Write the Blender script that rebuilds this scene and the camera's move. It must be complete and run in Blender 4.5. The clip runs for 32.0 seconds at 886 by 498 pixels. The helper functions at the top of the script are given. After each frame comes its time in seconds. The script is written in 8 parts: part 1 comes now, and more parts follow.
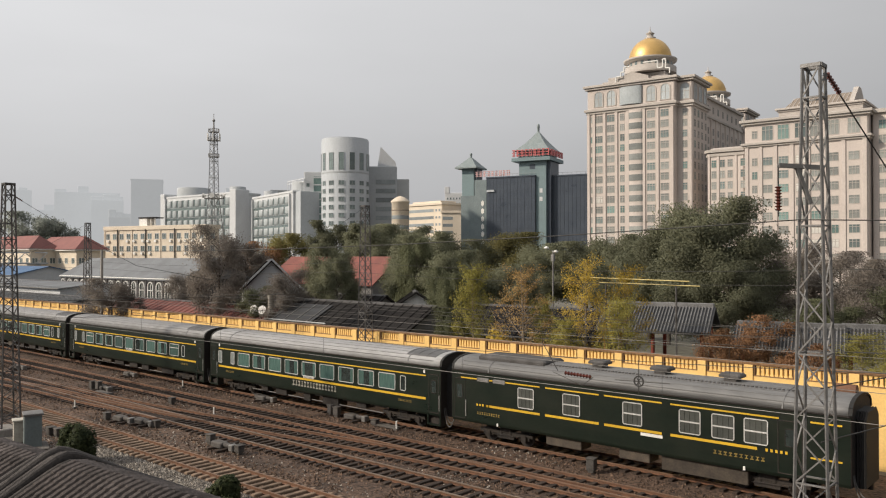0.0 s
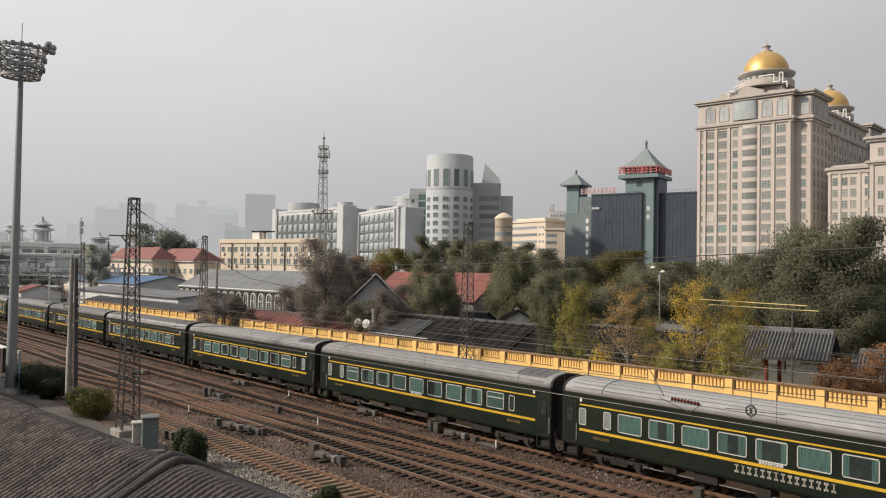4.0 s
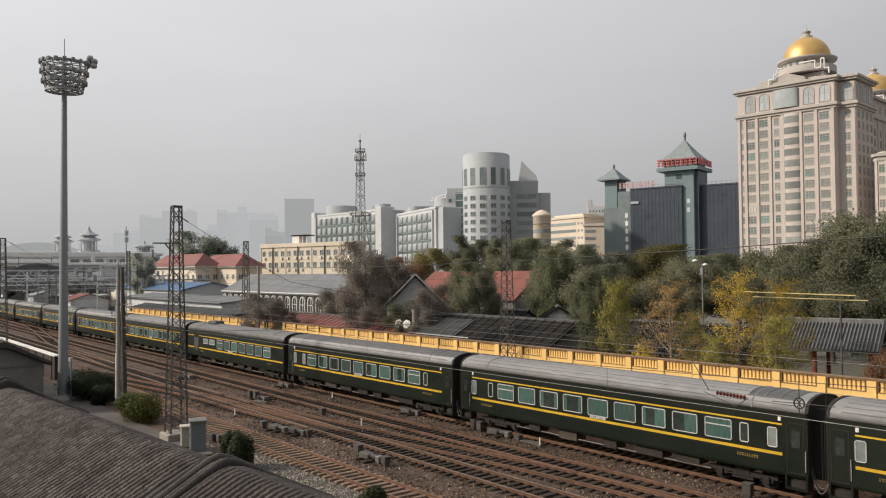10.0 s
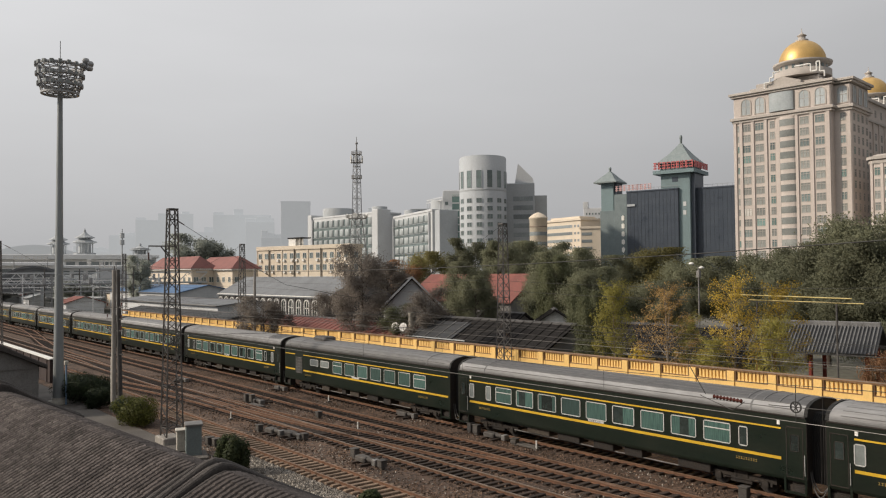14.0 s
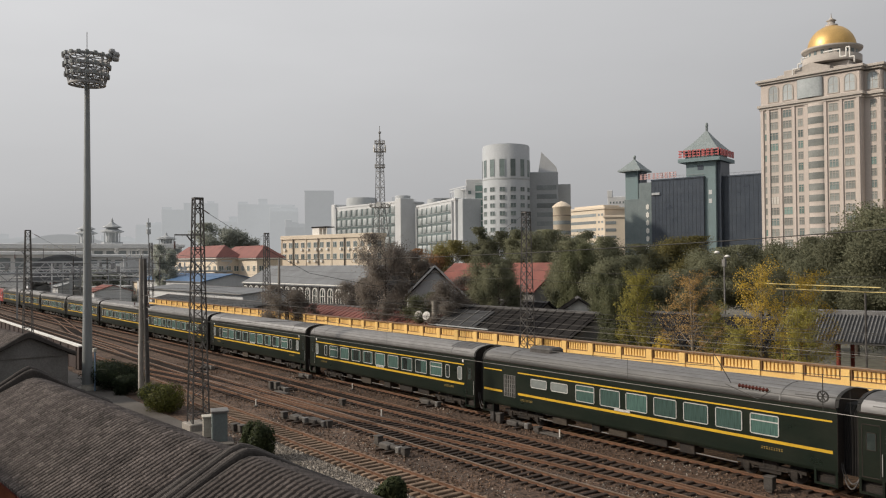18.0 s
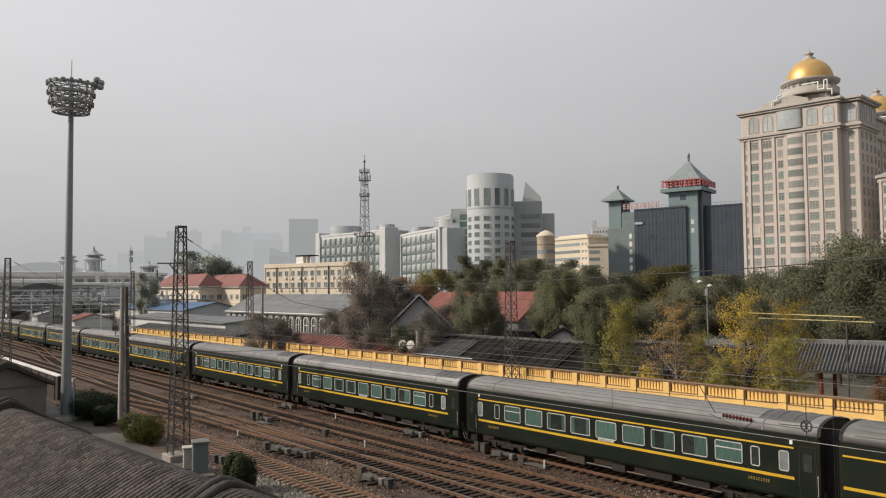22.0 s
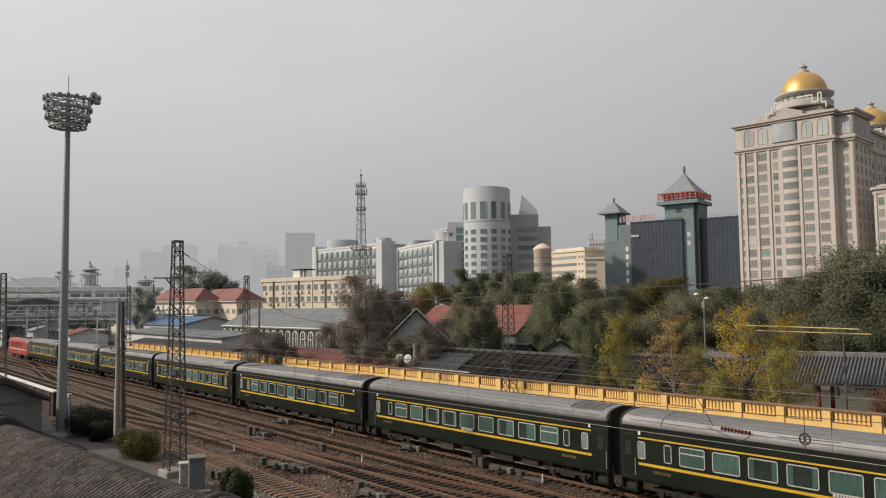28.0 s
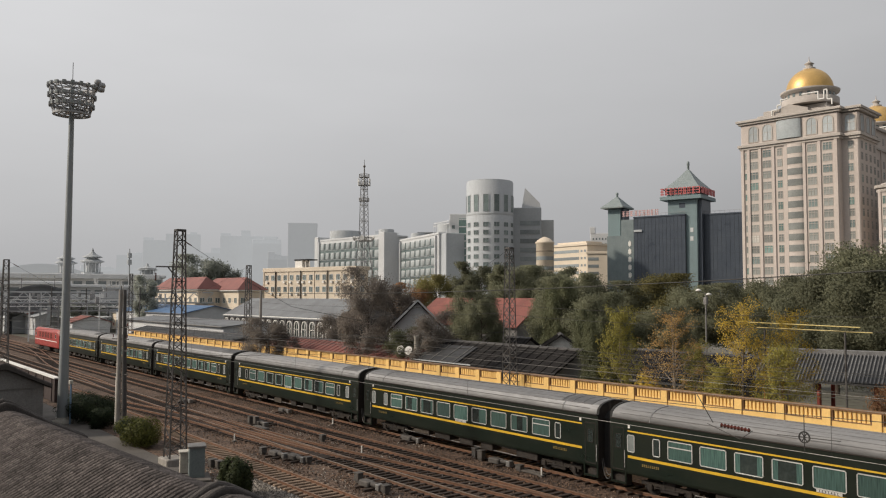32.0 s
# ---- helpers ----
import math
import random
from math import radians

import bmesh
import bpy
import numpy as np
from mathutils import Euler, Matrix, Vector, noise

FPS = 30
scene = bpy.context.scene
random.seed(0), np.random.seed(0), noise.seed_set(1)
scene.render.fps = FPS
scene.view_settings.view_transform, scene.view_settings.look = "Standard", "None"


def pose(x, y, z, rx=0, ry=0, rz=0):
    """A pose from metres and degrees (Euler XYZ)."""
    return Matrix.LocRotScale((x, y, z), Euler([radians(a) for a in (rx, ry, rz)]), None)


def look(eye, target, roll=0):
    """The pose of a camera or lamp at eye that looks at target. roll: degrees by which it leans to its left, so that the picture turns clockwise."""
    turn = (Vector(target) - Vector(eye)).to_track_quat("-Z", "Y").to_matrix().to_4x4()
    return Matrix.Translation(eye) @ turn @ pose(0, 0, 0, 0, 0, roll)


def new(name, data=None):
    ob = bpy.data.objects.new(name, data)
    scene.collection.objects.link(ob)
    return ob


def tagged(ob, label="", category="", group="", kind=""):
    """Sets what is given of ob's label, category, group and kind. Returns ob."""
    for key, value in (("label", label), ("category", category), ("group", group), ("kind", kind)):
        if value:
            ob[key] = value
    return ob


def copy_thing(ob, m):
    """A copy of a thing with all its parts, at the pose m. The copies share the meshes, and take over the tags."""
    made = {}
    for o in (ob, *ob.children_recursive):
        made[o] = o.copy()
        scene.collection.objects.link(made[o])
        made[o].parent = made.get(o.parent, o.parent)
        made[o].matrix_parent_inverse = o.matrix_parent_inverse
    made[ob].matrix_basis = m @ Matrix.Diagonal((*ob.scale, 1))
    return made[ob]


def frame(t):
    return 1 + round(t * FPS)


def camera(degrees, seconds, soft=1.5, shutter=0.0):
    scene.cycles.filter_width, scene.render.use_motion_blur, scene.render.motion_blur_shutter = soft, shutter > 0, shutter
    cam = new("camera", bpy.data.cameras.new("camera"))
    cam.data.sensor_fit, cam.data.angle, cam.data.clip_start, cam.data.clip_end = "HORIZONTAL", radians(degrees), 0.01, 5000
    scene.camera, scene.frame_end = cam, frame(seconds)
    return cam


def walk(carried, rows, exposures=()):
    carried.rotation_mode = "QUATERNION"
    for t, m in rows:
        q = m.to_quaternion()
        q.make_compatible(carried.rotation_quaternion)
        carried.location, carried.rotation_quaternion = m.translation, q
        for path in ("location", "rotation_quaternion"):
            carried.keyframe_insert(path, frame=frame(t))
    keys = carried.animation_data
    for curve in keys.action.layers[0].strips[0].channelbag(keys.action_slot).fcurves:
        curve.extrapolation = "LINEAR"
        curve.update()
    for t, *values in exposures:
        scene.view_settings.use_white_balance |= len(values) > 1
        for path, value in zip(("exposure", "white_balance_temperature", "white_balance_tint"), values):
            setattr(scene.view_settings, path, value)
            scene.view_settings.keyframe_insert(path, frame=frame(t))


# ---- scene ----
cam = camera(58.06, 32.0, soft=1.15)
# seconds, x, y, z, yaw, pitch, roll of the held camera
PATH = [
    (0.0, 0.044, -0.056, 10.210, 41.388, 0.479, 0.085),
    (0.5, 0.028, -0.031, 10.222, 41.445, 0.495, 0.014),
    (1.0, 0.050, -0.053, 10.219, 41.568, 0.667, 0.274),
    (1.5, 0.025, -0.040, 10.229, 41.516, 0.590, 0.413),
    (2.0, -0.015, 0.024, 10.246, 43.068, 1.450, 0.087),
    (2.5, 0.007, -0.028, 10.242, 44.269, 1.409, -0.458),
    (3.0, 0.008, -0.011, 10.211, 46.086, 1.777, -0.570),
    (3.5, -0.016, 0.020, 10.273, 47.670, 1.729, -0.826),
    (5.5, 0.008, -0.038, 10.239, 50.500, 1.184, -0.714),
    (6.0, 0.004, -0.018, 10.236, 51.050, 0.804, -0.539),
    (6.5, -0.001, -0.060, 10.237, 51.761, 0.765, -0.474),
    (7.0, 0.000, -0.042, 10.264, 52.622, 0.442, -0.165),
    (7.5, 0.014, -0.058, 10.192, 52.842, 0.335, 0.019),
    (8.0, -0.047, -0.061, 10.212, 53.340, 0.545, 0.296),
    (8.5, 0.023, -0.010, 10.260, 53.281, 1.267, 0.195),
    (9.0, 0.001, -0.032, 10.243, 52.281, 1.858, -0.033),
    (9.5, 0.028, -0.002, 10.243, 51.767, 1.541, 0.161),
    (10.0, 0.028, 0.001, 10.248, 51.546, 1.548, 0.509),
    (10.5, 0.043, 0.016, 10.279, 51.358, 1.636, 0.169),
    (11.0, -0.001, 0.014, 10.282, 51.170, 1.878, 0.259),
    (11.5, 0.021, 0.020, 10.251, 51.230, 1.648, 0.442),
    (12.0, -0.008, 0.036, 10.285, 51.066, 1.538, 0.331),
    (12.5, -0.018, 0.025, 10.266, 50.967, 1.461, 0.266),
    (13.0, -0.000, 0.016, 10.274, 51.367, 1.364, 0.587),
    (13.5, -0.004, 0.024, 10.264, 51.306, 1.414, 0.277),
    (14.0, -0.000, 0.029, 10.280, 51.297, 1.729, 0.505),
    (14.5, -0.001, 0.019, 10.241, 51.490, 2.224, 0.300),
    (16.5, 0.014, 0.001, 10.270, 51.533, 2.696, -0.179),
    (17.0, -0.026, 0.019, 10.253, 51.819, 2.396, 0.265),
    (17.5, -0.025, -0.006, 10.232, 52.880, 2.040, 0.731),
    (18.0, 0.001, 0.024, 10.245, 52.953, 0.962, 0.492),
    (18.5, 0.023, 0.008, 10.251, 52.303, 0.559, 0.332),
    (19.0, -0.000, -0.051, 10.239, 51.863, 1.105, 0.386),
    (19.5, -0.024, 0.009, 10.265, 51.486, 2.082, 0.237),
    (20.0, -0.008, 0.001, 10.262, 51.374, 2.553, 0.468),
    (20.5, 0.003, 0.012, 10.283, 51.084, 3.018, 0.529),
    (21.0, 0.022, 0.028, 10.284, 50.998, 3.203, 0.660),
    (21.5, -0.005, -0.065, 10.225, 51.197, 3.320, 0.594),
    (22.0, -0.002, 0.019, 10.264, 51.827, 3.012, 0.412),
    (22.5, -0.008, 0.016, 10.247, 51.932, 2.690, 0.351),
    (23.0, -0.042, -0.008, 10.282, 51.743, 2.628, 0.382),
    (23.5, -0.015, 0.004, 10.306, 51.973, 2.846, 0.400),
    (24.0, 0.003, 0.017, 10.256, 52.121, 3.266, 0.433),
    (24.5, -0.017, 0.051, 10.274, 51.645, 3.307, 0.251),
    (25.0, 0.001, 0.026, 10.298, 51.186, 3.962, 0.079),
    (25.5, 0.010, 0.034, 10.304, 51.154, 4.023, 0.035),
    (27.5, -0.009, 0.045, 10.306, 51.573, 3.955, 0.442),
    (28.0, -0.002, -0.003, 10.279, 51.600, 3.970, 0.640),
    (28.5, -0.034, -0.009, 10.285, 51.856, 3.785, 0.642),
    (29.0, -0.017, 0.038, 10.279, 51.659, 3.439, 0.426),
    (29.5, 0.009, 0.016, 10.295, 51.888, 3.352, 0.514),
    (30.0, -0.012, 0.031, 10.284, 51.498, 3.320, 0.172),
    (30.5, -0.032, 0.009, 10.297, 51.734, 3.272, 0.321),
    (31.0, 0.020, 0.005, 10.252, 51.892, 3.119, 0.334),
    (31.5, -0.032, 0.004, 10.285, 51.649, 3.499, 0.169),
    (32.0, -0.012, 0.019, 10.306, 51.725, 3.405, -0.163),
]
walk(cam, [(t, pose(x, y, z, 90 + p, r, w)) for t, x, y, z, w, p, r in PATH],
     [(0, 0.08), (6, 0.04), (9, 0.02), (13, -0.05), (17, -0.15), (19, -0.08), (20, -0.05), (21, -0.09), (24, -0.08), (28, -0.16), (32, -0.16)])

# ---- light ----
SUN_FROM = Vector((-0.52, -0.855, 0.62)).normalized()
world = bpy.data.worlds.new("hazy_sky")
scene.world = world
world.use_nodes = True
wn, wl = world.node_tree.nodes, world.node_tree.links
wn.clear()
sky = wn.new("ShaderNodeTexSky")
sky.sky_type, sky.sun_disc = "NISHITA", False
sky.sun_elevation, sky.sun_rotation = radians(32), radians(211.3)
sky.air_density, sky.dust_density, sky.ozone_density = 1.0, 7.0, 1.0
grey = wn.new("ShaderNodeHueSaturation")
grey.inputs["Saturation"].default_value = 0.12
veil = wn.new("ShaderNodeMix")
veil.data_type = "RGBA"
veil.inputs["Factor"].default_value = 0.72
veil.inputs["B"].default_value = (6.05, 6.05, 6.15, 1)
back = wn.new("ShaderNodeBackground")
back.inputs["Strength"].default_value = 0.118
out = wn.new("ShaderNodeOutputWorld")
wl.new(sky.outputs[0], grey.inputs["Color"])
wl.new(grey.outputs[0], veil.inputs["A"])
# the haze is brighter towards the sun's side and higher up
way, side, high, both, gain = wn.new("ShaderNodeTexCoord"), wn.new("ShaderNodeVectorMath"), wn.new("ShaderNodeMath"), wn.new("ShaderNodeClamp"), wn.new("ShaderNodeVectorMath")
side.operation, side.inputs[1].default_value = "DOT_PRODUCT", (-0.5, 0.0, 1.05)
high.operation, high.inputs[1].default_value = "ADD", 0.405
both.inputs["Min"].default_value, both.inputs["Max"].default_value = 0.62, 1.22
gain.operation = "SCALE"
wl.new(way.outputs["Generated"], side.inputs[0])
wl.new(side.outputs["Value"], high.inputs[0])
wl.new(high.outputs[0], both.inputs["Value"])
wl.new(veil.outputs["Result"], gain.inputs[0])
# faint uneven layers in the overcast
lay, cloud, faint, mul = wn.new("ShaderNodeMapping"), wn.new("ShaderNodeTexNoise"), wn.new("ShaderNodeMapRange"), wn.new("ShaderNodeMath")
lay.inputs["Scale"].default_value = (1.5, 1.5, 6.0)
cloud.inputs["Scale"].default_value, cloud.inputs["Detail"].default_value = 2.2, 4
faint.inputs["To Min"].default_value, faint.inputs["To Max"].default_value = 0.94, 1.06
mul.operation = "MULTIPLY"
wl.new(way.outputs["Generated"], lay.inputs["Vector"])
wl.new(lay.outputs[0], cloud.inputs["Vector"])
wl.new(cloud.outputs["Fac"], faint.inputs["Value"])
wl.new(both.outputs[0], mul.inputs[0])
wl.new(faint.outputs[0], mul.inputs[1])
wl.new(mul.outputs[0], gain.inputs["Scale"])
wl.new(gain.outputs[0], back.inputs["Color"])
wl.new(back.outputs[0], out.inputs[0])
sun = new("sun", bpy.data.lights.new("sun", "SUN"))
sun.data.energy, sun.data.angle, sun.data.color = 3.45, radians(2.5), (1.0, 0.865, 0.70)
sun.matrix_world = look(SUN_FROM * 300, (0, 0, 0))
scene.view_settings.exposure = 0.0


# ---- materials ----
def mat(name, c1, c2=None, rough=0.7, metal=0.0, scale=1.5, fine=14.0, bump=0.0, spread=0.08, grit=0.12, stretch=(1, 1, 1), spec=0.4, pieces=False):
    """A surface that varies between two colours at a coarse scale, with fine grain, relief and a shade of its own per object."""
    m = bpy.data.materials.new(name)
    m.use_nodes = True
    n, l = m.node_tree.nodes, m.node_tree.links
    b = n["Principled BSDF"]
    b.inputs["Metallic"].default_value = metal
    b.inputs["Specular IOR Level"].default_value = spec
    c2 = c2 or tuple(v * 0.75 for v in c1)
    tc, mp = n.new("ShaderNodeTexCoord"), n.new("ShaderNodeMapping")
    mp.inputs["Scale"].default_value = stretch
    l.new(tc.outputs["Object"], mp.inputs["Vector"])
    n1, n2 = n.new("ShaderNodeTexNoise"), n.new("ShaderNodeTexNoise")
    n1.inputs["Scale"].default_value, n1.inputs["Detail"].default_value = scale, 5
    n2.inputs["Scale"].default_value, n2.inputs["Detail"].default_value = fine, 3
    for q in (n1, n2):
        l.new(mp.outputs[0], q.inputs["Vector"])
    ramp = n.new("ShaderNodeMapRange")
    ramp.inputs["From Min"].default_value, ramp.inputs["From Max"].default_value = 0.32, 0.68
    l.new(n1.outputs["Fac"], ramp.inputs["Value"])
    mix = n.new("ShaderNodeMix")
    mix.data_type = "RGBA"
    mix.inputs["A"].default_value, mix.inputs["B"].default_value = (*c1, 1), (*c2, 1)
    l.new(ramp.outputs[0], mix.inputs["Factor"])
    info = n.new("ShaderNodeObjectInfo")
    v1, v2, add = n.new("ShaderNodeMapRange"), n.new("ShaderNodeMapRange"), n.new("ShaderNodeMath")
    v1.inputs["To Min"].default_value, v1.inputs["To Max"].default_value = 1 - spread, 1 + spread
    v2.inputs["From Min"].default_value, v2.inputs["From Max"].default_value = 0.3, 0.7
    v2.inputs["To Min"].default_value, v2.inputs["To Max"].default_value = 1 - grit, 1 + grit
    add.operation = "MULTIPLY"
    if pieces:
        l.new(n.new("ShaderNodeNewGeometry").outputs["Random Per Island"], v1.inputs["Value"])
    else:
        l.new(info.outputs["Random"], v1.inputs["Value"])
    l.new(n2.outputs["Fac"], v2.inputs["Value"])
    l.new(v1.outputs[0], add.inputs[0])
    l.new(v2.outputs[0], add.inputs[1])
    hsv = n.new("ShaderNodeHueSaturation")
    l.new(mix.outputs["Result"], hsv.inputs["Color"])
    l.new(add.outputs[0], hsv.inputs["Value"])
    l.new(hsv.outputs[0], b.inputs["Base Color"])
    r = n.new("ShaderNodeMapRange")
    r.inputs["To Min"].default_value, r.inputs["To Max"].default_value = max(0.02, rough - 0.08), min(1, rough + 0.1)
    l.new(n1.outputs["Fac"], r.inputs["Value"])
    l.new(r.outputs[0], b.inputs["Roughness"])
    if bump:
        bp = n.new("ShaderNodeBump")
        bp.inputs["Strength"].default_value, bp.inputs["Distance"].default_value = 0.6, bump
        l.new(n2.outputs["Fac"], bp.inputs["Height"])
        l.new(bp.outputs[0], b.inputs["Normal"])
    return m


def leafy(name, c1, c2):
    """Leaves: each clump takes a shade between two colours, and lets some light through."""
    m = bpy.data.materials.new(name)
    m.use_nodes = True
    n, l = m.node_tree.nodes, m.node_tree.links
    b = n["Principled BSDF"]
    geo, mix, info = n.new("ShaderNodeNewGeometry"), n.new("ShaderNodeMix"), n.new("ShaderNodeObjectInfo")
    mix.data_type = "RGBA"
    mix.inputs["A"].default_value, mix.inputs["B"].default_value = (*c1, 1), (*c2, 1)
    l.new(geo.outputs["Random Per Island"], mix.inputs["Factor"])
    hsv, v = n.new("ShaderNodeHueSaturation"), n.new("ShaderNodeMapRange")
    v.inputs["To Min"].default_value, v.inputs["To Max"].default_value = 0.75, 1.25
    l.new(info.outputs["Random"], v.inputs["Value"])
    l.new(v.outputs[0], hsv.inputs["Value"])
    l.new(mix.outputs["Result"], hsv.inputs["Color"])
    l.new(hsv.outputs[0], b.inputs["Base Color"])
    b.inputs["Roughness"].default_value = 0.65
    b.inputs["Specular IOR Level"].default_value = 0.2
    tr, ms, o = n.new("ShaderNodeBsdfTranslucent"), n.new("ShaderNodeMixShader"), n["Material Output"]
    ms.inputs[0].default_value = 0.42
    l.new(hsv.outputs[0], tr.inputs["Color"])
    l.new(b.outputs[0], ms.inputs[1])
    l.new(tr.outputs[0], ms.inputs[2])
    l.new(ms.outputs[0], o.inputs["Surface"])
    return m


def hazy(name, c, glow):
    """The farthest skyline, a pale backdrop whose colour and glow stand in for haze."""
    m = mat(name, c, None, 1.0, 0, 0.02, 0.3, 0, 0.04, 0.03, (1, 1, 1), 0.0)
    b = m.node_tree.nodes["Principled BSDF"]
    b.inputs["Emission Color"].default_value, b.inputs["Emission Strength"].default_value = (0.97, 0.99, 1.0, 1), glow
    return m


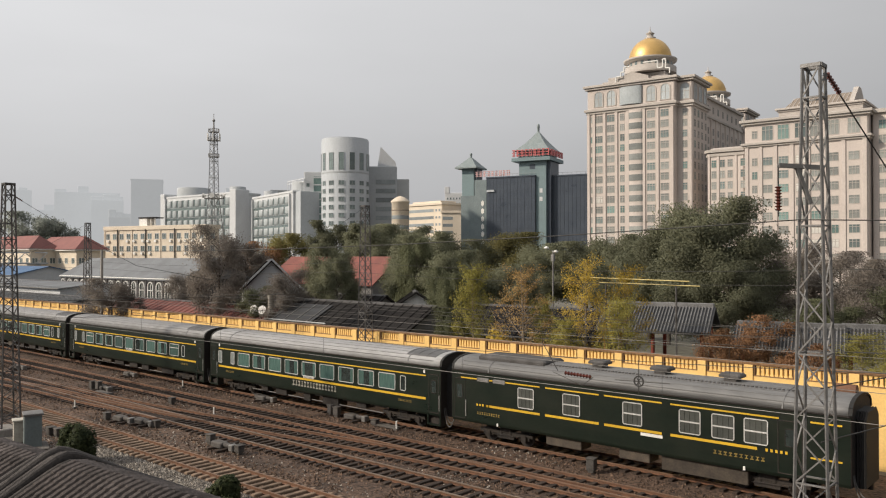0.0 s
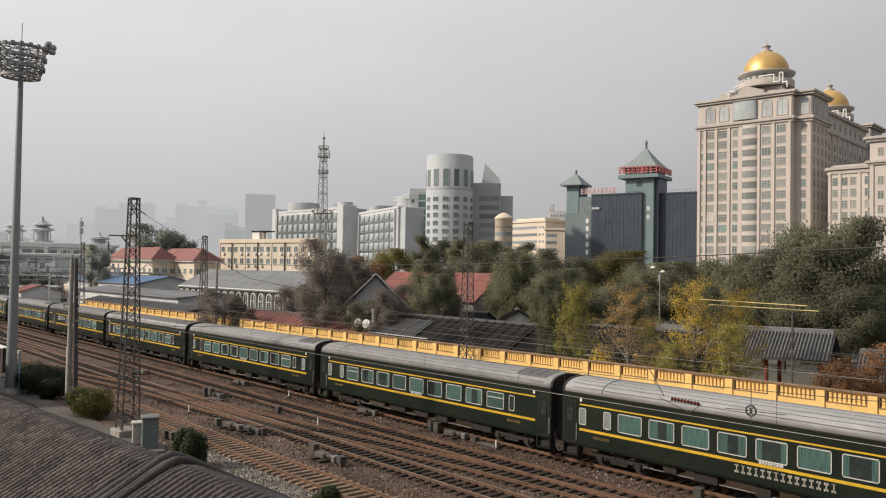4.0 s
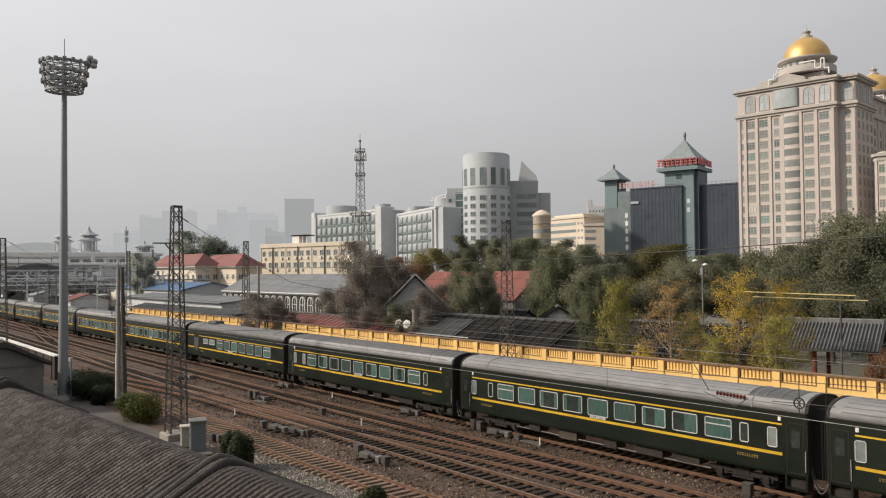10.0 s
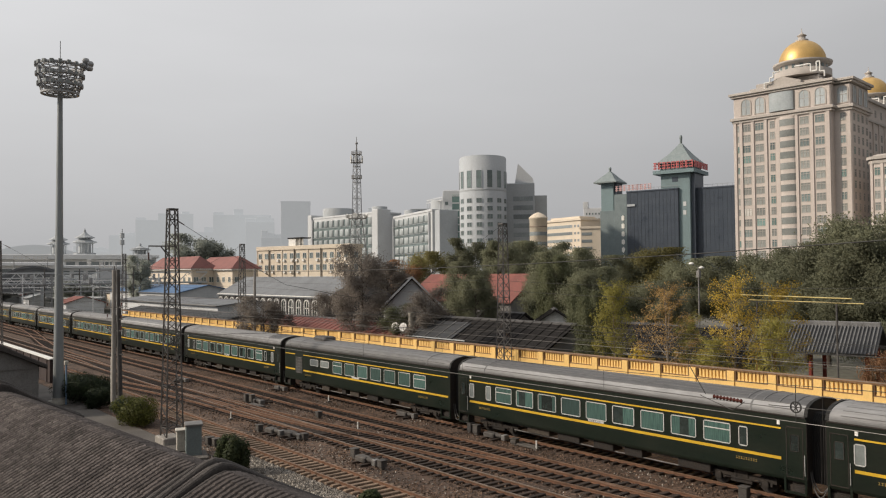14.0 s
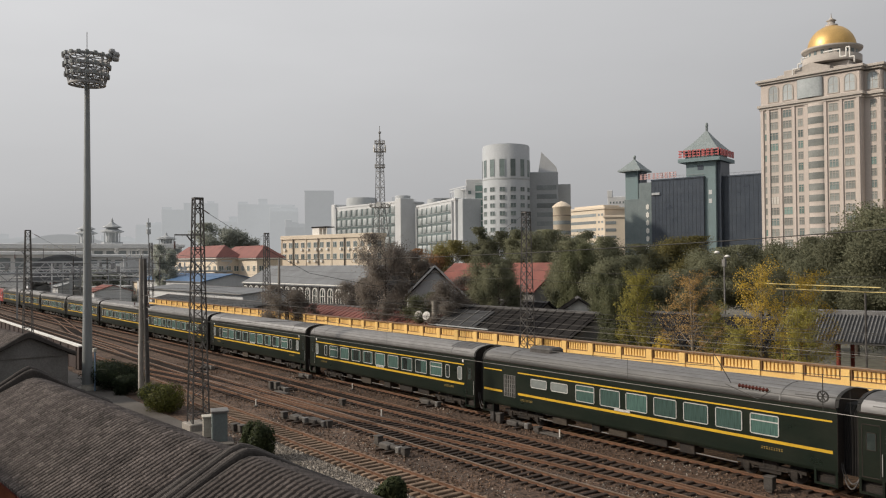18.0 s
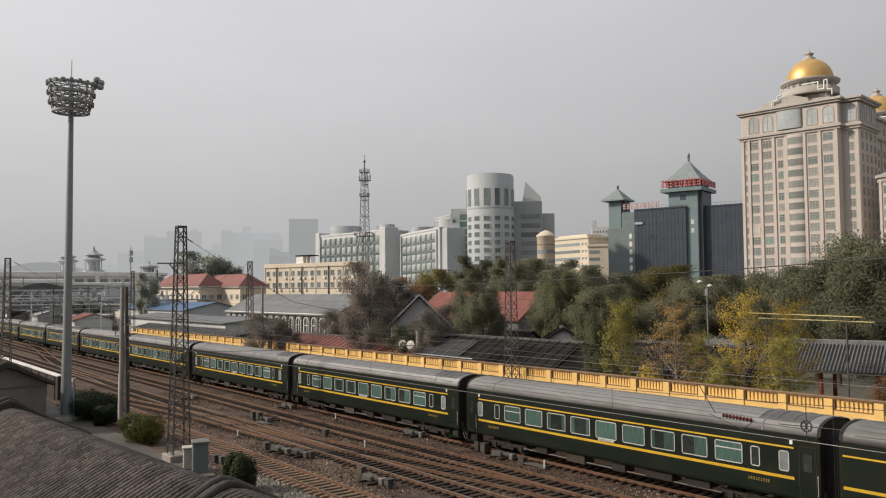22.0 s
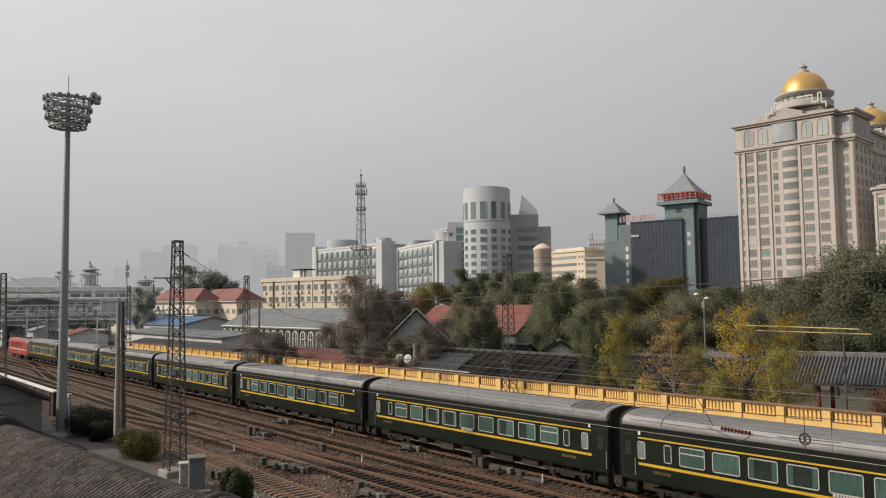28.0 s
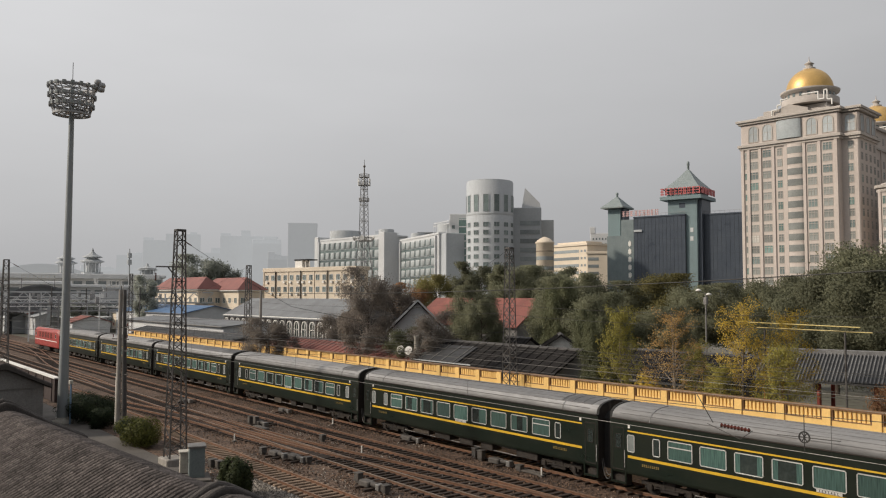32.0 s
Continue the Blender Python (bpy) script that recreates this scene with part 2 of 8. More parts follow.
M = dict(
    skyline=hazy("haze_glow_skyline", (0.30, 0.31, 0.32), 0.27),
    skyline_far=hazy("faint_haze_glow_skyline", (0.22, 0.23, 0.24), 0.38),
    ballast=mat("ballast", (0.102, 0.064, 0.044), (0.046, 0.0305, 0.0225), 0.95, 0, 0.35, 6.5, 0.12, 0, 0.85),
    stone=mat("brown_stone", (0.125, 0.082, 0.057), (0.08, 0.053, 0.038), 0.95, 0, 0.5, 9, 0, 0.6, 0.3, pieces=True),
    pale_stone=mat("pale_stone", (0.27, 0.245, 0.215), (0.19, 0.17, 0.15), 0.95, 0, 0.5, 9, 0, 0.6, 0.3, pieces=True),
    pale_ballast=mat("pale_ballast", (0.19, 0.175, 0.155), (0.12, 0.108, 0.096), 0.95, 0, 0.5, 5.5, 0.10, 0, 0.7),
    earth=mat("earth", (0.15, 0.14, 0.12), (0.08, 0.085, 0.065), 0.95, 0, 0.05, 1.2, 0.05, 0, 0.3),
    paving=mat("paving", (0.105, 0.095, 0.085), (0.07, 0.063, 0.058), 0.9, 0, 0.4, 8, 0.01, 0.05, 0.15),
    rail_side=mat("rusty_rail", (0.155, 0.076, 0.043), (0.09, 0.047, 0.029), 0.75, 0.15, 2, 25, 0.004, 0.1, 0.25),
    rail_head=mat("worn_rail_head", (0.20, 0.12, 0.08), (0.13, 0.08, 0.055), 0.5, 0.3, 1, 20, 0, 0.1, 0.1),
    rail_bright=mat("bright_rail_head", (0.28, 0.215, 0.17), (0.20, 0.15, 0.115), 0.4, 0.5, 1, 20, 0, 0.1, 0.1),
    sleeper=mat("timber_sleeper", (0.046, 0.0305, 0.0225), (0.025, 0.0175, 0.0135), 0.9, 0, 2, 22, 0.012, 0.35, 0.35, (1, 0.3, 1)),
    sleeper_c=mat("concrete_sleeper", (0.22, 0.156, 0.108), (0.125, 0.088, 0.063), 0.9, 0, 2, 22, 0.008, 0.2, 0.25),
    train_green=mat("coach_green", (0.0085, 0.0142, 0.0104), (0.0135, 0.0175, 0.0125), 0.3, 0, 0.5, 4, 0.0, 0.1, 0.12, (1, 1, 2), 0.4),
    train_yellow=mat("stripe_yellow", (0.62, 0.39, 0.03), (0.5, 0.31, 0.027), 0.4, 0, 1, 8, 0, 0.06, 0.08),
    train_roof=mat("silver_roof_paint", (0.27, 0.27, 0.272), (0.185, 0.185, 0.187), 0.75, 0.0, 0.35, 5, 0.0, 0.28, 0.15, (0.25, 2, 1), 0.25),
    # sooty steel, darkened further to hold the shade under the coaches
    train_under=mat("sooty_shaded_underframe", (0.02, 0.018, 0.017), (0.035, 0.028, 0.023), 0.8, 0.1, 1.5, 12, 0.004, 0.2, 0.3),
    train_box=mat("dusty_box", (0.075, 0.06, 0.045), (0.045, 0.037, 0.03), 0.8, 0, 2, 12, 0.003, 0.2, 0.2),
    hose=mat("dusty_rubber_hose", (0.12, 0.115, 0.11), (0.07, 0.068, 0.066), 0.7, 0, 4, 20),
    rubber=mat("gangway_rubber", (0.012, 0.012, 0.012), (0.022, 0.021, 0.02), 0.75, 0, 3, 20, 0.004),
    alu=mat("aluminium_frame", (0.62, 0.62, 0.60), (0.5, 0.5, 0.49), 0.4, 0.25, 3, 20),
    curtain=mat("green_curtain", (0.058, 0.118, 0.102), (0.024, 0.056, 0.051), 0.8, 0, 3.0, 12, 0, 0.35, 0.25, (6, 1, 0.4)),
    dusty_glass=mat("dusty_barred_glass", (0.085, 0.09, 0.082), (0.05, 0.055, 0.05), 0.3, 0, 2, 9),
    mid_roof=mat("mid_grey_silver_roof", (0.17, 0.17, 0.172), (0.115, 0.115, 0.117), 0.55, 0.1, 0.35, 5, 0, 0.1, 0.2, (0.25, 2, 1)),
    dark_top=mat("dark_grey_roof_top", (0.105, 0.104, 0.105), (0.075, 0.074, 0.075), 0.6, 0.1, 0.35, 5, 0, 0.1, 0.2, (0.25, 2, 1)),
    panel_roof=mat("dark_glazed_sheet", (0.036, 0.037, 0.04), (0.024, 0.025, 0.027), 0.6, 0, 0.6, 5),
    old_roof=mat("dull_grey_roof_paint", (0.15, 0.15, 0.15), (0.10, 0.10, 0.10), 0.6, 0.1, 0.35, 5, 0, 0.1, 0.15, (0.25, 2, 1)),
    frosted=mat("frosted_glass", (0.22, 0.245, 0.24), (0.16, 0.18, 0.178), 0.35, 0, 2, 9),
    dark_glass=mat("dark_glass", (0.018, 0.026, 0.026), (0.03, 0.04, 0.038), 0.08, 0, 2, 6, 0, 0.3, 0.2, (1, 1, 1), 0.8),
    # red dulled to carry the haze over the distant locomotive
    red_loco=mat("red_locomotive_paint", (0.37, 0.05, 0.04), (0.29, 0.042, 0.034), 0.45, 0, 0.8, 6),
    # the green curtain again, with shade put into its colour
    curtain_dim=mat("shadowed_curtain", (0.03, 0.06, 0.054), (0.016, 0.032, 0.03), 0.5, 0, 3.0, 12, 0, 0.3, 0.25, (6, 1, 0.4)),
    worn_yellow=mat("worn_yellow_lettering", (0.36, 0.25, 0.06), (0.26, 0.18, 0.05), 0.6),
    box_grey=mat("oily_cast_iron", (0.085, 0.078, 0.072), (0.055, 0.05, 0.047), 0.8, 0.1, 2, 14, 0.004, 0.2, 0.25),
    white=mat("white_paint", (0.76, 0.75, 0.72), (0.62, 0.61, 0.58), 0.55, 0, 2, 12, 0, 0.06, 0.08),
    wall_yellow=mat("ochre_wall_paint", (0.80, 0.54, 0.20), (0.73, 0.47, 0.165), 0.85, 0, 0.5, 9, 0.004, 0.05, 0.07),
    wall_brown=mat("brown_trim_paint", (0.22, 0.125, 0.06), (0.16, 0.092, 0.05), 0.8, 0, 1, 9, 0.003, 0.15, 0.15),
    steel=mat("galvanised_steel", (0.23, 0.225, 0.22), (0.15, 0.145, 0.14), 0.6, 0.45, 1.5, 16, 0.002, 0.12, 0.15),
    steel_dark=mat("weathered_steel", (0.105, 0.10, 0.098), (0.06, 0.057, 0.055), 0.65, 0.35, 1.5, 16, 0.002, 0.15, 0.2),
    mast_grey=mat("mast_paint", (0.27, 0.29, 0.30), (0.20, 0.215, 0.22), 0.5, 0.3, 0.6, 8, 0, 0.05, 0.08, (1, 1, 0.15)),
    concrete=mat("pole_concrete", (0.33, 0.31, 0.28), (0.22, 0.205, 0.19), 0.85, 0, 1.5, 14, 0.004, 0.1, 0.15, (1, 1, 0.2)),
    insulator=mat("brown_porcelain", (0.11, 0.028, 0.018), (0.08, 0.02, 0.014), 0.25, 0, 4, 20),
    contact_wire=mat("worn_contact_wire", (0.15, 0.145, 0.14), (0.10, 0.097, 0.093), 0.5, 0.4, 2, 10),
    wire=mat("cable", (0.03, 0.03, 0.03), (0.05, 0.048, 0.045), 0.6, 0.3, 2, 10),
    roof_tile=mat("grey_clay_tile", (0.142, 0.12, 0.11), (0.088, 0.075, 0.069), 0.85, 0, 0.9, 14, 0.006, 0.34, 0.35, pieces=True),
    verge_tile=mat("dark_verge_tile", (0.075, 0.066, 0.061), (0.045, 0.04, 0.038), 0.85, 0, 1.6, 18, 0.008, 0.15, 0.35),
    pale_tile=mat("pale_grey_tile", (0.15, 0.15, 0.152), (0.10, 0.10, 0.103), 0.85, 0, 1.2, 12, 0.004, 0.2, 0.25),
    # pan tiles near black: the shade between the tile rows is in their colour
    roof_pan=mat("groove_shaded_pan_tile", (0.020, 0.018, 0.017), (0.012, 0.011, 0.0105), 0.9, 0, 1.6, 18, 0.006, 0.2, 0.3),
    red_wall=mat("orange_red_wall_paint", (0.40, 0.125, 0.055), (0.30, 0.092, 0.045), 0.85, 0, 0.8, 9, 0.003, 0.05, 0.15),
    cabinet=mat("grey_green_cabinet", (0.165, 0.2, 0.205), (0.13, 0.16, 0.165), 0.55, 0.1, 1.2, 10, 0, 0.05, 0.1),
    beige_box=mat("beige_box", (0.45, 0.43, 0.38), (0.36, 0.34, 0.30), 0.7, 0, 2, 10),
    # hotel stone and gilding greyed a little, as haze would do
    hotel=mat("cream_stone_cladding", (0.52, 0.462, 0.425), (0.465, 0.412, 0.38), 0.8, 0, 0.12, 2.0, 0, 0.03, 0.06),
    hotel_trim=mat("grey_stone_trim", (0.43, 0.392, 0.36), (0.37, 0.34, 0.313), 0.8, 0, 0.2, 2.0, 0, 0.04, 0.07),
    gold=mat("gilded_dome", (0.66, 0.43, 0.16), (0.56, 0.365, 0.14), 0.42, 0.6, 0.4, 3, 0, 0.03, 0.06),
    # claddings of distant buildings: haze is put into their pale base colours
    far_white=mat("pale_tile_cladding", (0.54, 0.555, 0.57), (0.48, 0.495, 0.51), 0.75, 0, 0.08, 1.5, 0, 0.03, 0.05),
    pale_blue=mat("pale_blue_grey_cladding", (0.42, 0.445, 0.47), (0.37, 0.395, 0.42), 0.7, 0, 0.08, 1.5, 0, 0.03, 0.05),
    win_pale=mat("pale_window_band", (0.30, 0.335, 0.35), (0.37, 0.40, 0.415), 0.35, 0, 0.3, 2, 0, 0.2, 0.1),
    far_grey=mat("grey_cladding", (0.36, 0.38, 0.395), (0.32, 0.34, 0.355), 0.7, 0, 0.1, 1.5, 0, 0.03, 0.05),
    haze_grey=mat("hazy_pale_grey", (0.47, 0.49, 0.50), (0.43, 0.45, 0.46), 0.95, 0, 0.05, 0.8, 0, 0.05, 0.04, (1, 1, 1), 0.1),
    teal=mat("teal_panel", (0.17, 0.235, 0.25), (0.15, 0.205, 0.22), 0.45, 0.1, 0.2, 2, 0, 0.04, 0.06),
    teal_roof=mat("teal_roof_tile", (0.24, 0.275, 0.28), (0.20, 0.24, 0.245), 0.6, 0, 0.4, 3),
    # dark glass with a lifted, bluer colour that stands in for haze
    curtain_wall=mat("haze_lifted_blue_glass", (0.052, 0.064, 0.085), (0.066, 0.08, 0.102), 0.3, 0, 0.25, 2, 0, 0.1, 0.1, (1, 1, 1), 0.3),
    win_far=mat("window_glass", (0.10, 0.13, 0.13), (0.16, 0.20, 0.195), 0.12, 0, 0.3, 2, 0, 0.35, 0.1, (1, 1, 1), 0.7),
    win_hotel=mat("pale_reflecting_glass", (0.185, 0.195, 0.185), (0.265, 0.275, 0.26), 0.2, 0, 0.3, 2, 0, 0.25, 0.1, (1, 1, 1), 0.6),
    blind=mat("drawn_white_blind", (0.62, 0.60, 0.56), (0.5, 0.49, 0.46), 0.7, 0, 0.5, 3),
    # tile grey with the distance haze put into its colour
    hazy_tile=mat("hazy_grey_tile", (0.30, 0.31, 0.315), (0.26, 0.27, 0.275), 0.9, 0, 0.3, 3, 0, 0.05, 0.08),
    mid_steel=mat("grey_painted_steel", (0.32, 0.323, 0.33), (0.24, 0.243, 0.248), 0.55, 0.2, 1.5, 12, 0, 0.15, 0.15),
    # station greys and far panes made paler, to stand in for haze
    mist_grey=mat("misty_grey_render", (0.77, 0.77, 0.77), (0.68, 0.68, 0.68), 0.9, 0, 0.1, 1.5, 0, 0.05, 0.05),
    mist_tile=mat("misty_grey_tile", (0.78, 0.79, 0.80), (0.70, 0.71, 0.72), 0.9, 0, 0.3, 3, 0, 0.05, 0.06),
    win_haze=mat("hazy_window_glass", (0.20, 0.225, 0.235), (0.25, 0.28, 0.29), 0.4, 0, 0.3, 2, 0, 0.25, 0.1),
    bay_glass=mat("pale_bay_glass", (0.37, 0.395, 0.405), (0.30, 0.33, 0.34), 0.3, 0, 0.25, 2, 0, 0.2, 0.06, (1, 1, 1), 0.5),
    win_teal=mat("green_window_glass", (0.11, 0.185, 0.175), (0.17, 0.25, 0.23), 0.12, 0, 0.3, 2, 0, 0.35, 0.1, (1, 1, 1), 0.7),
    cream=mat("cream_render", (0.66, 0.575, 0.465), (0.59, 0.515, 0.42), 0.85, 0, 0.15, 2.5, 0, 0.03, 0.06),
    tan_roof=mat("tan_tile_roof", (0.25, 0.205, 0.165), (0.20, 0.165, 0.135), 0.85, 0, 0.3, 3),
    # roof red dulled in its colour, in place of haze
    red_roof=mat("red_sheet_roof", (0.24, 0.095, 0.082), (0.19, 0.083, 0.074), 0.7, 0, 0.3, 4, 0, 0.08, 0.1),
    rust_roof=mat("rusty_red_roof", (0.20, 0.068, 0.054), (0.145, 0.054, 0.045), 0.8, 0, 0.4, 5, 0, 0.1, 0.15),
    slate_roof=mat("grey_sheet_roof", (0.155, 0.165, 0.175), (0.115, 0.12, 0.128), 0.75, 0, 0.3, 4, 0, 0.08, 0.1),
    # near-black roof colour that includes the tree shade over the sheds
    dark_roof=mat("shade_dark_roof", (0.017, 0.0155, 0.0155), (0.026, 0.0245, 0.024), 0.95, 0, 0.5, 5, 0.004, 0.15, 0.3, (1, 1, 1), 0.08),
    dark_slate=mat("dark_grey_sheet_roof", (0.085, 0.09, 0.095), (0.06, 0.063, 0.067), 0.8, 0, 0.4, 5, 0, 0.08, 0.15),
    blue_roof=mat("blue_sheet_roof", (0.06, 0.13, 0.25), (0.05, 0.10, 0.19), 0.6, 0, 0.4, 5),
    grey_brick=mat("grey_brick", (0.20, 0.195, 0.19), (0.15, 0.145, 0.14), 0.9, 0, 0.6, 9, 0.004, 0.05, 0.15),
    dark_brick=mat("dark_grey_brick", (0.085, 0.083, 0.082), (0.06, 0.058, 0.058), 0.9, 0, 0.6, 9, 0.004, 0.05, 0.15),
    blue_post=mat("blue_painted_pipe", (0.16, 0.24, 0.34), (0.12, 0.18, 0.26), 0.5, 0, 2, 10),
    # brick darkened in its colour, for the shade on the yard wall
    brick_red=mat("shaded_red_brick", (0.05, 0.034, 0.031), (0.035, 0.025, 0.024), 0.9, 0, 0.8, 9, 0.004, 0.05, 0.15),
    pink_sign=mat("faded_pink_sign", (0.62, 0.40, 0.40), (0.5, 0.34, 0.34), 0.6),
    mullion=mat("dark_mullion", (0.045, 0.056, 0.072), (0.055, 0.067, 0.083), 0.5, 0.2, 0.5, 4),
    teal_pale=mat("grey_teal_panel", (0.16, 0.195, 0.205), (0.13, 0.165, 0.175), 0.5, 0, 0.3, 3),
    red_sign=mat("red_sign_paint", (0.52, 0.13, 0.13), (0.43, 0.11, 0.11), 0.5),
    red_wood=mat("red_painted_timber", (0.26, 0.05, 0.035), (0.18, 0.04, 0.03), 0.7, 0, 1, 9),
    pale_bark=mat("pale_grey_bark", (0.25, 0.21, 0.165), (0.16, 0.135, 0.11), 0.9, 0, 3, 20, 0.006, 0.2, 0.3),
    bark=mat("bark", (0.075, 0.06, 0.048), (0.045, 0.036, 0.03), 0.95, 0, 3, 20, 0.01, 0.2, 0.3),
    gold_rail=mat("sunlit_yellow_pipe", (0.50, 0.41, 0.16), (0.4, 0.32, 0.12), 0.5),
    # tree greens and browns are lifted and greyed, haze included in the colour
    leaf_dark=leafy("dark_green_leaves", (0.146, 0.152, 0.097), (0.175, 0.181, 0.117)),
    leaf_shrub=leafy("deep_green_leaves", (0.03, 0.044, 0.02), (0.075, 0.09, 0.04)),
    leaf_lime=leafy("yellow_green_leaves", (0.075, 0.085, 0.022), (0.14, 0.145, 0.04)),
    leaf_hedge=leafy("black_green_hedge_leaves", (0.014, 0.022, 0.012), (0.03, 0.04, 0.02)),
    # far leaves: the distance haze is put into this pale colour
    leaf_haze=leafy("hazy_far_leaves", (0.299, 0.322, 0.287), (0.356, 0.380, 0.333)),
    leaf_mid=leafy("green_leaves", (0.118, 0.128, 0.072), (0.148, 0.158, 0.09)),
    leaf_gold=leafy("yellow_autumn_leaves", (0.37, 0.265, 0.05), (0.58, 0.42, 0.08)),
    leaf_turning=leafy("green_leaves_turning_yellow", (0.155, 0.145, 0.06), (0.235, 0.205, 0.075)),
    leaf_tan=leafy("tan_autumn_leaves", (0.40, 0.255, 0.10), (0.55, 0.37, 0.15)),
    leaf_olive=leafy("olive_leaves", (0.27, 0.25, 0.065), (0.36, 0.32, 0.085)),
    leaf_rust=leafy("rust_brown_leaves", (0.18, 0.095, 0.055), (0.26, 0.145, 0.07)),
    leaf_brown=leafy("brownish_green_leaves", (0.15, 0.132, 0.115), (0.225, 0.197, 0.17)),
)


# ---- builders ----
class Shape:
    """Vertices and faces of one mesh, gathered piece by piece."""

    def __init__(self):
        self.v, self.f, self.m, self.s, self.n = [], [], [], [], []

    def add(self, verts, faces, slot=0, smooth=False):
        k = len(self.v)
        self.v += [tuple(p) for p in verts]
        self.f += [tuple(i + k for i in q) for q in faces]
        self.m += [slot] * len(faces)
        self.s += [smooth] * len(faces)
        return self

    def leaf(self, p, n, soft, long, wide, cup):
        """A small cupped leaf at p whose face turns to n; soft is the rounded way of the foliage there, by which it is shaded."""
        if n.dot(soft) < 0:
            n = -n
        u = n.orthogonal().normalized()
        w = n.cross(u)
        u, w, b = u * long, w * wide, n * cup
        self.add([p - u + b, p + u * 0.7 - w, p + u * 0.7 + w], [(0, 1, 2)], 0, True)
        self.n += [tuple(soft)] * 3

    def box(self, x0, x1, y0, y1, z0, z1, slot=0):
        p = [(x, y, z) for z in (z0, z1) for x, y in ((x0, y0), (x1, y0), (x1, y1), (x0, y1))]
        return self.add(p, [(3, 2, 1, 0), (4, 5, 6, 7), (0, 1, 5, 4), (1, 2, 6, 5), (2, 3, 7, 6), (3, 0, 4, 7)], slot)

    def soft_box(self, x0, x1, y0, y1, z0, z1, c, slot=0):
        """A box whose upright edges and top rim are chamfered by c."""
        def ring(d, z):
            a, b, e, g = x0 + d, x1 - d, y0 + d, y1 - d
            return [(a + c, e, z), (b - c, e, z), (b, e + c, z), (b, g - c, z), (b - c, g, z), (a + c, g, z), (a, g - c, z), (a, e + c, z)]
        return self.loft([ring(0, z0), ring(0, z1 - c), ring(c, z1)], True, slot)

    def loft(self, rings, caps=True, slot=0, smooth=False):
        n = len(rings[0])
        v = [p for r in rings for p in r]
        f = [(k * n + i, k * n + (i + 1) % n, (k + 1) * n + (i + 1) % n, (k + 1) * n + i) for k in range(len(rings) - 1) for i in range(n)]
        self.add(v, f, slot, smooth)
        if caps:
            self.add(rings[0], [tuple(range(n - 1, -1, -1))], slot)
            self.add(rings[-1], [tuple(range(n))], slot)
        return self

    def rod(self, a, b, r0, r1=None, n=8, slot=0, caps=True):
        r1 = r0 if r1 is None else r1
        a, b = Vector(a), Vector(b)
        d = (b - a).normalized()
        u = d.orthogonal().normalized()
        w = d.cross(u)
        rings = [[tuple(c + (u * math.cos(t) + w * math.sin(t)) * r) for t in (2 * math.pi * i / n for i in range(n))] for c, r in ((a, r0), (b, r1))]
        return self.loft(rings, caps, slot, n > 6)

    def bar(self, a, b, w, h=None, slot=0, up=(0, 0, 1)):
        """A square bar from a to b."""
        h = h or w
        a, b = Vector(a), Vector(b)
        d = (b - a).normalized()
        s = d.cross(Vector(up))
        s = s.normalized() if s.length > 1e-3 else Vector((1, 0, 0))
        t = s.cross(d)
        q = [s * w / 2 + t * h / 2, -s * w / 2 + t * h / 2, -s * w / 2 - t * h / 2, s * w / 2 - t * h / 2]
        return self.loft([[tuple(a + k) for k in q], [tuple(b + k) for k in q]], True, slot)

    def lathe(self, prof, n=24, c=(0, 0), slot=0, smooth=True):
        rings = [[(c[0] + r * math.cos(2 * math.pi * i / n), c[1] + r * math.sin(2 * math.pi * i / n), z) for i in range(n)] for r, z in prof]
        return self.loft(rings, True, slot, smooth)

    def along_x(self, prof, x0, x1, slot=0, smooth=False, caps=True):
        """Push a closed outline of (y, z) from x0 to x1."""
        return self.loft([[(x, y, z) for y, z in prof] for x in (x1, x0)], caps, slot, smooth)

    def mesh(self, name, mats):
        me = bpy.data.meshes.new(name)
        me.from_pydata(self.v, [], self.f)
        for q in mats if isinstance(mats, (list, tuple)) else [mats]:
            me.materials.append(q)
        me.polygons.foreach_set("material_index", self.m)
        me.polygons.foreach_set("use_smooth", self.s)
        me.update()
        if self.n:
            me.normals_split_custom_set_from_vertices(self.n)
        return me


def thing(name, label, category, at=(0, 0, 0), turn=0, group="", kind="", shape=None, mats=None):
    ob = new(name, shape.mesh(name, mats) if shape else None)
    ob.matrix_basis = pose(*at, 0, 0, turn)
    return tagged(ob, label, category, group, kind)


def part(name, shape, mats, parent, label="", at=None, turn=0):
    """One mesh under a thing or a part. shape may be a finished mesh that several parts share."""
    ob = new(name, shape if isinstance(shape, bpy.types.Mesh) else shape.mesh(name, mats))
    ob.parent = parent
    if at is not None:
        ob.matrix_basis = pose(*at, 0, 0, turn)
    return tagged(ob, label)


def bearing(az, r):
    """The plan point at r metres in the direction az degrees to the left of +y."""
    a = radians(az)
    return -r * math.sin(a), r * math.cos(a)


# ---- ground and yard ----
g = Shape().add([(-4500, -600, -0.34), (900, -600, -0.34), (900, 4500, -0.34), (-4500, 4500, -0.34)], [(0, 1, 2, 3)])
thing("ground", "grey-brown bare town ground reaching to the hazy horizon", "ground", kind="structure", shape=g, mats=M["earth"])


